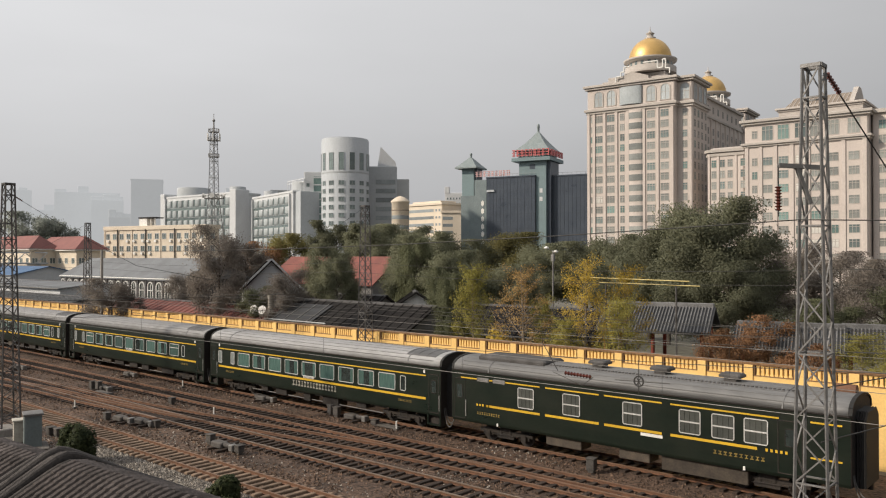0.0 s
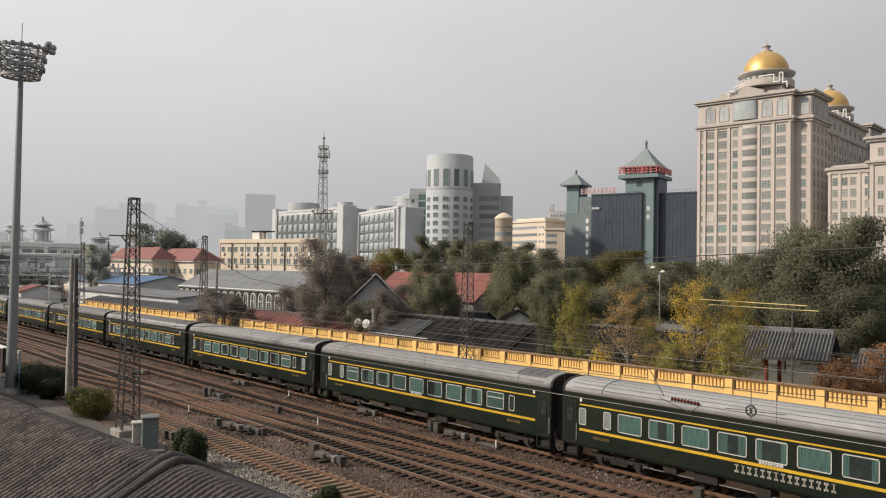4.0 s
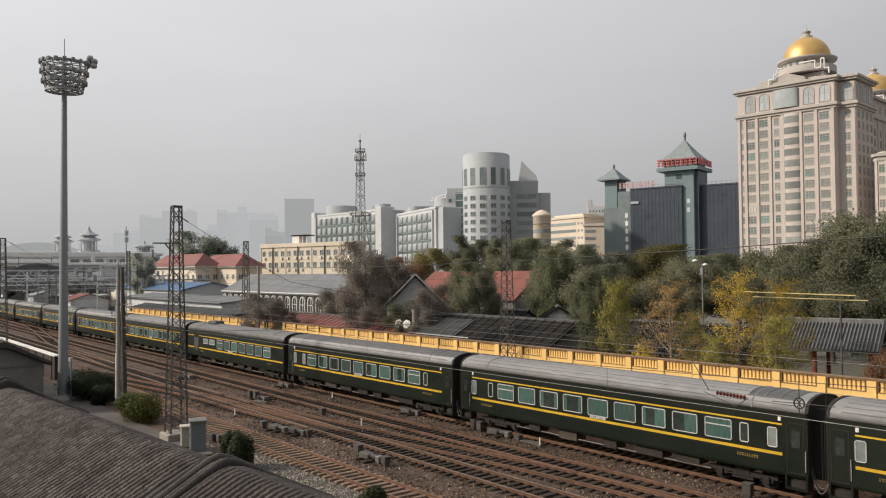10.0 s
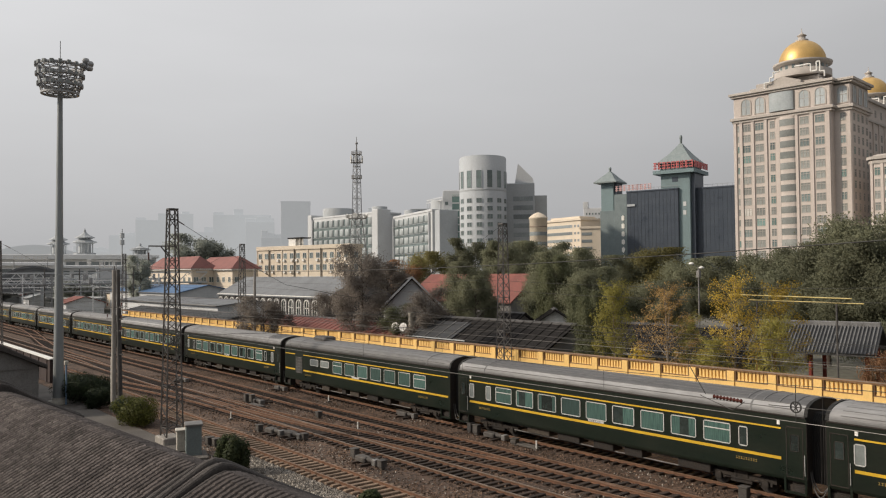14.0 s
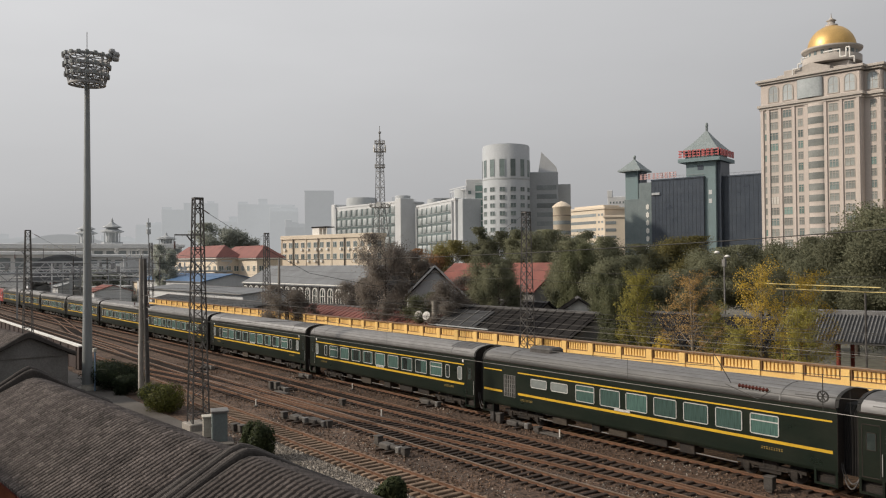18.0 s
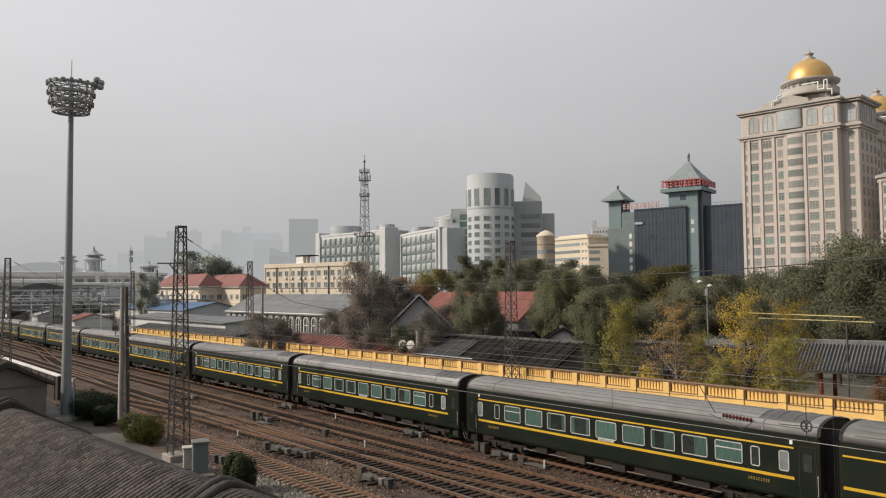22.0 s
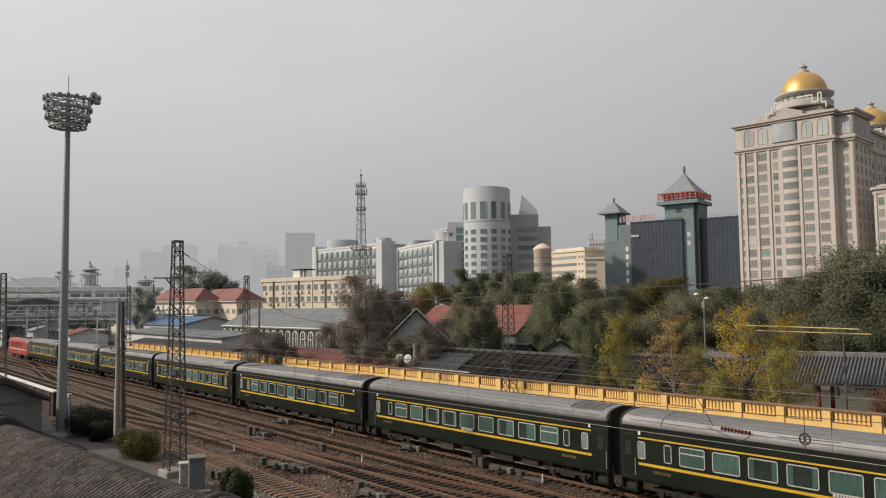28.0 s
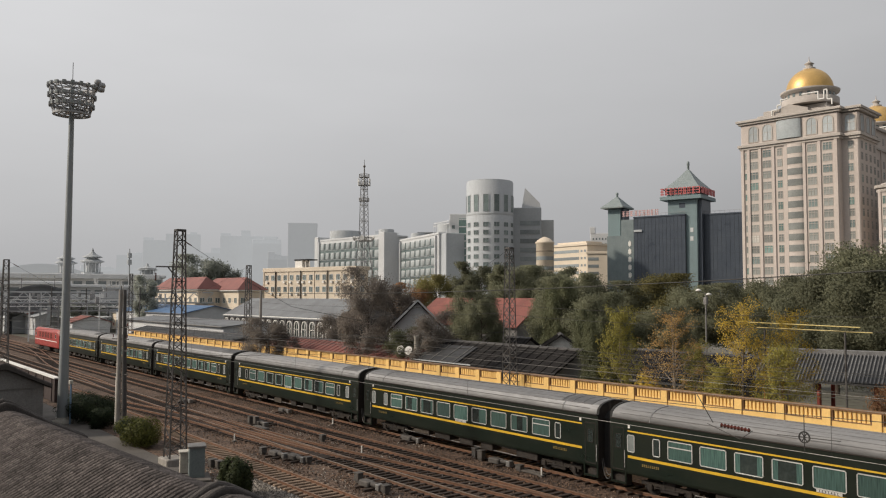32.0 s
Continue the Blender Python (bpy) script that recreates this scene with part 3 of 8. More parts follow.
def relief_sheet(x0, x1, y0, y1, z, step, lift, name, label, m, seed):
    """A sheet of stones with small heaps and hollows, closed at its rim by a skirt."""
    s = Shape()
    nx, ny = int((x1 - x0) / step), int((y1 - y0) / step)
    v = []
    for j in range(ny + 1):
        for i in range(nx + 1):
            x, y = x0 + (x1 - x0) * i / nx, y0 + (y1 - y0) * j / ny
            rim = i in (0, nx) or j in (0, ny)
            q = noise.noise((x * 0.9 + seed, y * 0.9, 0)) * 0.6 + noise.noise((x * 3.1, y * 3.1, seed)) * 0.4
            v.append((x, y, z - 0.2 if rim else z + lift * q))
    s.add(v, [(j * (nx + 1) + i, j * (nx + 1) + i + 1, (j + 1) * (nx + 1) + i + 1, (j + 1) * (nx + 1) + i) for j in range(ny) for i in range(nx)], 0, True)
    return thing(name, label, "ballast", kind="structure", shape=s, mats=m)


relief_sheet(-420, 40, 19.2, 43.0, -0.235, 0.8, 0.06, "ballast_bed", "rust-stained brown ballast between the railway tracks", M["ballast"], 3)
relief_sheet(-120, -44.3, 17.9, 20.9, -0.2, 0.5, 0.05, "dirt_bed", "brown dusty ground along the hedge and first track", M["ballast"], 11)
relief_sheet(-44.3, 30, 17.9, 20.9, -0.2, 0.5, 0.05, "pale_ballast_bed", "pale grey crushed stone beside the first track", M["pale_ballast"], 8)
g = Shape().box(-130, 12, 12.0, 18.1, -0.4, -0.13)
thing("path", "grey dusty paved strip between the houses and the tracks", "path", kind="structure", shape=g, mats=M["paving"])


def stones(name, label, m, count, x0, x1, y0, y1, z, size, seed, keep):
    """Loose stones too many to count, thicker towards the camera's end."""
    rnd = random.Random(seed)
    s = Shape()
    for k in range(count):
        x, y = x1 - (x1 - x0) * rnd.random() ** 1.4, rnd.uniform(y0, y1)
        if not keep(x, y, rnd):
            continue
        r = size * rnd.uniform(0.6, 1.5)
        a = rnd.uniform(0, 6.28)
        p = [(x + r * math.cos(a + q), y + r * math.sin(a + q), z - 0.02) for q in (0, 2.1, 4.2)] + [(x + rnd.uniform(-0.4, 0.4) * r, y + rnd.uniform(-0.4, 0.4) * r, z + r * rnd.uniform(0.5, 1.1))]
        s.add(p, [(0, 1, 3), (1, 2, 3), (2, 0, 3)])
    return thing(name, label, "stones", kind="stuff", shape=s, mats=m)


stones("pale_stones", "pale grey crushed stones beside the first track", M["pale_stone"], 16000, -52, -6, 18.3, 20.4, -0.17, 0.055, 5, lambda x, y, rnd: x > -44.3 or rnd.random() < 0.2)
stones("ballast_stones", "rust-brown ballast stones between the tracks", M["stone"], 34000, -85, -4, 20.4, 34.6, -0.2, 0.06, 6, lambda x, y, rnd: noise.noise((x * 0.25, y * 0.5, 3)) > rnd.uniform(-0.5, 0.4))
stones("pale_patch_stones", "paler dusty stones scattered in the yard", M["pale_stone"], 8000, -70, -8, 23.0, 34.8, -0.2, 0.045, 7, lambda x, y, rnd: noise.noise((x * 0.14, y * 0.35, 9)) > rnd.uniform(0.0, 0.45))


def smooth_path(knots, step=2.0):
    """Points along x with an eased y between the knots."""
    pts = []
    x = knots[0][0]
    while x <= knots[-1][0] + 1e-6:
        for (xa, ya), (xb, yb) in zip(knots, knots[1:]):
            if xa <= x <= xb:
                t = (x - xa) / (xb - xa)
                pts.append((x, ya + (yb - ya) * (t * t * (3 - 2 * t))))
                break
        x += step
    return pts


def rail_shape(pts, off):
    s = Shape()
    foot, head = [(-0.07, -0.16), (0.07, -0.16), (0.02, -0.13), (0.018, -0.05), (-0.018, -0.05), (-0.02, -0.13)], [(-0.036, -0.05), (0.036, -0.05), (0.036, -0.008), (0.024, 0), (-0.024, 0), (-0.036, -0.008)]
    for prof, slot in ((foot, 0), (head, 1)):
        s.loft([[(x, y + off + a, z) for a, z in prof] for x, y in pts], True, slot)
    return s


SLEEPER = Shape().soft_box(-0.12, 0.12, -1.25, 1.25, -0.28, -0.13, 0.02).mesh("sleeper", M["sleeper"])
SLEEPER_C = Shape().soft_box(-0.13, 0.13, -1.25, 1.25, -0.30, -0.12, 0.03).mesh("concrete_sleeper", M["sleeper_c"])
SLEEPERS_LATER = []


def track(knots, label, pale=False, near=(-78, 2), sink=0.0, head="rail_head"):
    ob = thing("railway_track", label, "railway track", group="tracks of the yard")
    pts = smooth_path(knots)
    for off in (-0.753, 0.753):
        part("rail", rail_shape(pts, off), [M["rail_side"], M[head]], ob, "rusty rail with a worn bright head")
    SLEEPERS_LATER.append((ob, pts, SLEEPER_C if pale else SLEEPER, near, sink))
    return ob


track([(-420, 24.5), (-75, 21.95), (-45, 21.75), (30, 21.68)], "rusty track on pale concrete sleepers in grey stone", True)
track([(-420, 29.5), (-110, 26.9), (-70, 26.72), (30, 26.7)], "rusty track on dark timber sleepers in brown ballast", head="rail_bright")
track([(-420, 33.0), (-60, 31.35), (-35, 31.45), (30, 30.2)], "brown track on oily timber sleepers beside the train")
track([(-420, 35.75), (30, 35.75)], "track on which the green train runs", near=(-60, 2))
track([(-112, 21.99), (-95, 22.6), (-60, 26.0), (-45, 26.7)], "curved crossover track between two yard tracks", sink=0.012)
track([(-75, 26.72), (-60, 27.1), (-20, 30.2), (-2, 30.6)], "curved crossover of worn rails in the middle of the yard", sink=0.012)
track([(-230, 35.75), (-190, 35.2), (-110, 27.7), (-90, 26.8)], "curved crossover leading towards the station throat", sink=0.012)


# ---- boundary wall ----
WALL_Y, WALL_TOP, BAY = 43.3, 4.44, 2.62
wall = thing("wall_yellow", "long ochre-yellow boundary wall with brown-framed balusters along the railway", "wall", (0, WALL_Y, 0), kind="structure")
X_WALL = (-143.0, 12.0)
part("wall_body", Shape().box(X_WALL[0], X_WALL[1], 0, 0.3, -0.4, WALL_TOP - 0.73), M["wall_yellow"], wall)
part("coping", Shape().box(X_WALL[0], X_WALL[1], -0.05, 0.25, WALL_TOP - 0.08, WALL_TOP).box(X_WALL[0], X_WALL[1], -0.03, 0.23, WALL_TOP - 0.14, WALL_TOP - 0.08), M["wall_brown"], wall, "weathered brown coping")
part("lower_rail", Shape().box(X_WALL[0], X_WALL[1], -0.02, 0.32, WALL_TOP - 0.73, WALL_TOP - 0.68), M["wall_brown"], wall)
POST = Shape().soft_box(-0.24, 0.24, -0.08, 0.38, -0.4, WALL_TOP - 0.14, 0.015).mesh("post", M["wall_yellow"])
JOINT = Shape().box(-0.035, 0.035, -0.092, -0.05, -0.3, WALL_TOP - 1.1).mesh("downpipe", M["wall_brown"])
BALUSTER = Shape().loft([[(a, b, z) for a, b in ((-w, 0.06), (w, 0.06), (w, 0.24), (-w, 0.24))] for w, z in ((0.09, WALL_TOP - 0.68), (0.09, WALL_TOP - 0.62), (0.066, WALL_TOP - 0.57), (0.066, WALL_TOP - 0.26), (0.09, WALL_TOP - 0.21), (0.09, WALL_TOP - 0.14))]).mesh("baluster", M["wall_yellow"])
FRAME = Shape().box(-0.03, 0.03, 0.0, 0.3, WALL_TOP - 0.68, WALL_TOP - 0.14).mesh("jamb", M["wall_brown"])
k0 = -16.13
n0, n1 = int((X_WALL[0] - k0) / BAY) + 1, int((X_WALL[1] - k0) / BAY)
many = Shape()
for k in range(n0, n1 + 1):
    x = k0 + k * BAY
    part("post", POST, None, wall, at=(x, 0, 0))
    if k % 2 == 0:
        part("downpipe", JOINT, None, wall, "thin brown downpipe", at=(x + 0.27, 0.03, 0))
    for e in (0.29, BAY - 0.29):
        part("jamb", FRAME, None, wall, at=(x + e, 0, 0))
    for q in range(8):
        xq = x + 0.29 + (BAY - 0.58) * (q + 0.75) / 8.5
        if -48 < x < 2:
            part("baluster", BALUSTER, None, wall, at=(xq, 0, 0))
        else:
            many.box(xq - 0.075, xq + 0.075, 0.06, 0.24, WALL_TOP - 0.68, WALL_TOP - 0.14)
tagged(part("baluster_run", many, M["wall_yellow"], wall, "row of yellow balusters"), kind="stuff")


# ---- the train ----
PITCH, AXIS, HALF = 24.54, 35.75, 1.55
GUTTER, ROOF = 3.82, 4.55


def roof_line(half, z0, z1, n=10):
    """The rounded roof of a coach from gutter to gutter."""
    return [(half * math.cos(math.pi * i / n), z0 + (z1 - z0) * math.sin(math.pi * i / n) ** 0.75) for i in range(n + 1)]


def pane_frame(w, h, d=0.03, r=0.07, t=0.042):
    """A rounded window frame on a wall that faces -y, with the pane in slot 1."""
    def ring(g, y):
        a, b, c = w / 2 - g, h / 2 - g, max(0.01, r - g)
        return [(-a + c, y, -b), (a - c, y, -b), (a, y, -b + c), (a, y, b - c), (a - c, y, b), (-a + c, y, b), (-a, y, b - c), (-a, y, -b + c)]
    s = Shape().loft([ring(0, 0), ring(0, -d), ring(t, -d), ring(t, -0.008)], False)
    s.add(ring(t, -0.008), [tuple(range(8))], 1)
    return s


W_BIG, W_NARROW, W_LAV = [s.mesh("window", [M["alu"], m]) for s, m in ((pane_frame(1.45, 0.96), M["curtain"]), (pane_frame(0.46, 0.9), M["dark_glass"]), (pane_frame(0.48, 0.9), M["frosted"]))]
W_DRAWN = []
for gaps in (((-0.68, -0.2), (0.3, 0.68)), ((-0.68, 0.12),), ((-0.02, 0.68),), ((-0.68, -0.44), (0.42, 0.68)), ((-0.68, -0.5), (0.05, 0.68))):
    s = pane_frame(1.45, 0.96)
    for a, b in gaps:
        n = max(3, int((b - a) / 0.055))
        edge = [(a + (b - a) * k / n, -0.02 if k % 2 else -0.012) for k in range(n + 1)]
        s.loft([[(x, y, z) for x, y in edge] + [(b, -0.009, z), (a, -0.009, z)] for z in (-0.43, 0.43)], True, 2)
    W_DRAWN.append(s.mesh("window", [M["alu"], M["dark_glass"], M["curtain"]]))
s = pane_frame(1.45, 0.96)
s.box(-0.68, 0.68, -0.028, -0.006, 0.14, 0.19)
W_SPLIT = s.mesh("window", [M["alu"], M["curtain"]])
s = pane_frame(1.4, 0.55)
W_HALF = s.mesh("window", [M["alu"], M["frosted"]])
s = pane_frame(1.02, 1.08)
s.box(-0.46, 0.46, -0.028, -0.006, -0.03, 0.03)
for q in range(1, 4):
    s.rod((-0.5 + q * 0.25, -0.022, -0.5), (-0.5 + q * 0.25, -0.022, 0.5), 0.006, n=5, slot=2)
W_BAR = s.mesh("window", [M["alu"], M["dusty_glass"], M["train_under"]])
W_DARK = pane_frame(1.45, 0.96).mesh("window", [M["alu"], M["curtain_dim"]])

WHEEL = Shape()
for sgn in (-1, 1):
    w = [(0.10, 0), (0.40, 0.005), (0.4575, 0.01), (0.4575, 0.10), (0.485, 0.115), (0.485, 0.135), (0.36, 0.13), (0.10, 0.12)]
    rings = [[(r * math.cos(2 * math.pi * i / 20), sgn * (0.82 - d), r * math.sin(2 * math.pi * i / 20)) for i in range(20)] for r, d in w]
    WHEEL.loft(rings, True, 0, False)
WHEEL.rod((0, -0.8, 0), (0, 0.8, 0), 0.085, n=10)
WHEEL = WHEEL.mesh("wheelset", M["train_under"])


def bogie(car, x):
    s = Shape()
    for y in (-1.0, 1.0):
        s.box(-1.75, 1.75, y - 0.07, y + 0.07, 0.52, 0.70).box(-0.55, 0.55, y - 0.1, y + 0.1, 0.30, 0.52)
        for wx in (-1.2, 1.2):
            s.soft_box(wx - 0.17, wx + 0.17, y - 0.14, y + 0.14, 0.30, 0.62, 0.03)
            for e in (-0.28, 0.28):
                s.rod((wx + e, y, 0.36), (wx + e, y, 0.66), 0.075, n=8)
        s.rod((-0.3, y, 0.4), (-0.3, y, 0.85), 0.12, n=10).rod((0.3, y, 0.4), (0.3, y, 0.85), 0.12, n=10)
        s.rod((-0.9, y * 1.12, 0.45), (0.9, y * 1.12, 0.5), 0.03, n=6)
    s.box(-0.3, 0.3, -1.1, 1.1, 0.62, 0.86).box(-1.7, -1.6, -1.0, 1.0, 0.5, 0.6).box(1.6, 1.7, -1.0, 1.0, 0.5, 0.6)
    ob = part("bogie", s, M["train_under"], car, "sooty steel bogie", at=(x, 0, 0))
    for wx in (-1.2, 1.2):
        part("wheelset", WHEEL, None, ob, at=(wx, 0, 0.4575))
    return ob


def gangway(car, x, sgn):
    rings = []
    for k in range(10):
        g, q = 0.05 * (k % 2), x + sgn * 0.048 * k
        y0, z0, z1 = 1.02 - g, 0.92 + g * 0.5, 3.98 - g
        rings.append([(q, -y0, z0), (q, y0, z0), (q, y0, z1 - 0.3), (q, y0 - 0.3, z1), (q, -y0 + 0.3, z1), (q, -y0, z1 - 0.3)])
    part("gangway", Shape().loft(rings if sgn > 0 else rings[::-1]), M["rubber"], car, "black rubber gangway bellows")
    for dy, drop in ((-1.12, 0.62), (-1.24, 0.42)):
        s = Shape()
        pts = [(x + sgn * 0.46 * k / 6, dy - 0.06 * k / 6, 1.45 - (1.45 - drop) * math.sin(math.pi / 2 * k / 6) ** 0.7) for k in range(7)]
        for p, q in zip(pts, pts[1:]):
            s.rod(p, q, 0.028, n=6)
        part("hose", s, M["hose"], car, "grey hanging brake hose")
    part("coupler", Shape().soft_box(min(x, x + sgn * 0.45), max(x, x + sgn * 0.45), -0.14, 0.14, 0.72, 1.0, 0.04), M["train_under"], car, "dark coupler")


def hull(car, length, bottom=1.06, roof_m="train_roof"):
    h = length / 2
    side = [(-HALF, bottom + 0.05), (-HALF + 0.05, bottom - 0.08), (HALF - 0.05, bottom - 0.08), (HALF, bottom + 0.05), (HALF, GUTTER), (-HALF, GUTTER)]
    part("body", Shape().along_x(side, -h, h), M["train_green"], car, "glossy dark green steel coach body")
    s = Shape()
    prof = roof_line(HALF + 0.02, GUTTER, ROOF)
    rings = []
    for x, k in ((h, 0.93), (h - 0.12, 0.985), (h - 0.5, 1.0), (-h + 0.5, 1.0), (-h + 0.12, 0.985), (-h, 0.93)):
        rings.append([(x, y * k, GUTTER + (z - GUTTER) * k) for y, z in prof])
    s.loft(rings, True, 0, True)
    n = len(prof)
    # the top strip has its own slot, so that it can be coloured darker
    for k in range(len(rings) - 1):
        for i in range(n - 1):
            if max(abs(prof[i][0]), abs(prof[i + 1][0])) < 1.4:
                s.m[k * n + i] = 1
    roof = part("roof", s, [M[roof_m], M[roof_m]], car, "silver-grey ribbed roof with soot streaks")
    s = Shape()
    for y, z in [(a, b) for a, b in prof[1:-1]]:
        s.box(-h + 0.6, h - 0.6, y - 0.018, y + 0.018, z - 0.02, z + 0.014)
    for x in (-h + 2.6, h - 2.6):
        for (y, z), (y2, z2) in zip(prof, prof[1:]):
            s.bar((x, y, z + 0.008), (x, y2, z2 + 0.008), 0.07, 0.03)
    part("roof_rib", s, M["mid_roof" if roof_m == "train_roof" else roof_m], roof)
    s = Shape().box(-h + 0.02, h - 0.02, -HALF - 0.05, -HALF + 0.02, GUTTER - 0.035, GUTTER + 0.02).box(-h + 0.02, h - 0.02, HALF - 0.02, HALF + 0.05, GUTTER - 0.035, GUTTER + 0.02)
    part("gutter", s, M["train_under"], car)
    end = [(-HALF + 0.03, 0.98), (HALF - 0.03, 0.98)] + [(y * 0.93, GUTTER + (z - GUTTER) * 0.92) for y, z in prof]
    for sgn in (-1, 1):
        gangway(car, sgn * h, sgn)
        part("end_wall", Shape().along_x(end, sgn * h - 0.01, sgn * h + 0.012), M["train_under"], car, "black end wall")
        arch = Shape()
        for (y, z), (y2, z2) in zip(prof, prof[1:]):
            arch.bar((sgn * (h - 0.02), y * 0.95, GUTTER + (z - GUTTER) * 0.95 + 0.03), (sgn * (h - 0.02), y2 * 0.95, GUTTER + (z2 - GUTTER) * 0.95 + 0.03), 0.16, 0.07)
        part("end_arch", arch, M["rubber"], car, "black rim round the roof end")
        for y in (-1, 1):
            part("end_post", Shape().box(sgn * h - 0.02, sgn * h + 0.02, y * 1.5 - 0.04, y * 1.5 + 0.04, 1.1, 3.7), M["train_under"], car)
        bogie(car, sgn * (h - 3.4))
    return h


def end_steps(car, x):
    for y0, y1 in ((-HALF + 0.02, -HALF + 0.5), (HALF - 0.5, HALF - 0.02)):
        s = Shape().along_x([(y0, 0.4), (y1, 0.4), (y1, 0.46), (y0 + 0.2, 0.46), (y0 + 0.2, 0.72), (y1, 0.72), (y1, 0.78), (y0 + 0.3, 0.78), (y0 + 0.3, 1.06), (y0 + 0.24, 1.06), (y0 + 0.24, 0.78), (y0 + 0.14, 0.78), (y0 + 0.14, 0.46), (y0, 0.46)], x - 0.46, x + 0.46)
        steps = part("step_well", s, M["train_under"], car, "dark folding door steps")
        if y0 < 0:
            part("step_frame", Shape().box(x - 0.52, x - 0.42, -HALF - 0.004, -HALF + 0.06, 0.42, 1.12).box(x + 0.42, x + 0.52, -HALF - 0.004, -HALF + 0.06, 0.42, 1.12).box(x - 0.42, x + 0.42, -HALF - 0.002, -HALF + 0.06, 0.42, 0.52), M["train_green"], steps, "green frame round the step well")
        for e in (-0.48, 0.48):
            part("step_side", Shape().box(x + e - 0.025, x + e + 0.025, y0, y1, 0.4, 1.06), M["train_under"], steps)


def stripe(car, x0, x1, z0, z1):
    for y0, y1 in ((-HALF - 0.006, -HALF + 0.01), (HALF - 0.01, HALF + 0.006)):
        part("stripe", Shape().box(x0, x1, y0, y1, z0, z1), M["train_yellow"], car, "yellow painted stripe")


def door(car, x, w=0.8):
    s = Shape()
    y = -HALF
    for a, b, c, d in ((x - w / 2, x - w / 2 + 0.03, 1.15, 3.35), (x + w / 2 - 0.03, x + w / 2, 1.15, 3.35), (x - w / 2, x + w / 2, 3.32, 3.36), (x - w / 2, x + w / 2, 1.13, 1.17)):
        s.box(a, b, y - 0.015, y + 0.01, c, d)
    ob = part("door", s, M["train_under"], car, "green entrance door with dark seams")
    part("door_window", pane_frame(0.42, 0.75, 0.02, 0.05, 0.03), [M["train_under"], M["dark_glass"]], ob, at=(x, y, 2.65))
    part("handrail", Shape().rod((x + w / 2 + 0.08, y - 0.06, 1.3), (x + w / 2 + 0.08, y - 0.06, 2.2), 0.015, n=6), M["alu"], ob)


def bars(car, name, x, z, width, height, n, m, label, y=-HALF - 0.008, wide=0.6):
    """Lettering too small to read, as short bars in a row."""
    s = Shape()
    rnd = random.Random(n * 7 + int(width * 10))
    for k in range(n):
        a = x - width / 2 + width * k / n
        b = a + width / n * wide
        s.box(a, b, y, y + 0.02, z + height * (0.75 + rnd.uniform(-0.1, 0.2)), z + height)
        s.box(a, b, y, y + 0.02, z, z + height * rnd.uniform(0.15, 0.3))
        s.box(a + (b - a) * 0.4, a + (b - a) * 0.65, y, y + 0.02, z, z + height)
    tagged(part(name, s, m, car, label), kind="stuff")


def underbits(car, h, seed):
    rnd = random.Random(seed)
    x = -h + 6.2
    while x < h - 6.2:
        w = rnd.uniform(0.6, 1.9)
        z = rnd.uniform(0.42, 0.62)
        part("underfloor_box", Shape().soft_box(x, x + w, -1.32, -0.5, z, 0.99, 0.03), M["train_box"] if rnd.random() < 0.3 else M["train_under"], car, "dusty underfloor equipment box")
        x += w + rnd.uniform(0.5, 2.2)
    s = Shape().rod((-h + 5, -1.2, 0.55), (h - 5, -1.2, 0.5), 0.035, n=6).rod((-h + 5, -0.9, 0.8), (h - 5, -0.9, 0.8), 0.05, n=6)
    part("brake_pipe", s, M["steel"], car)


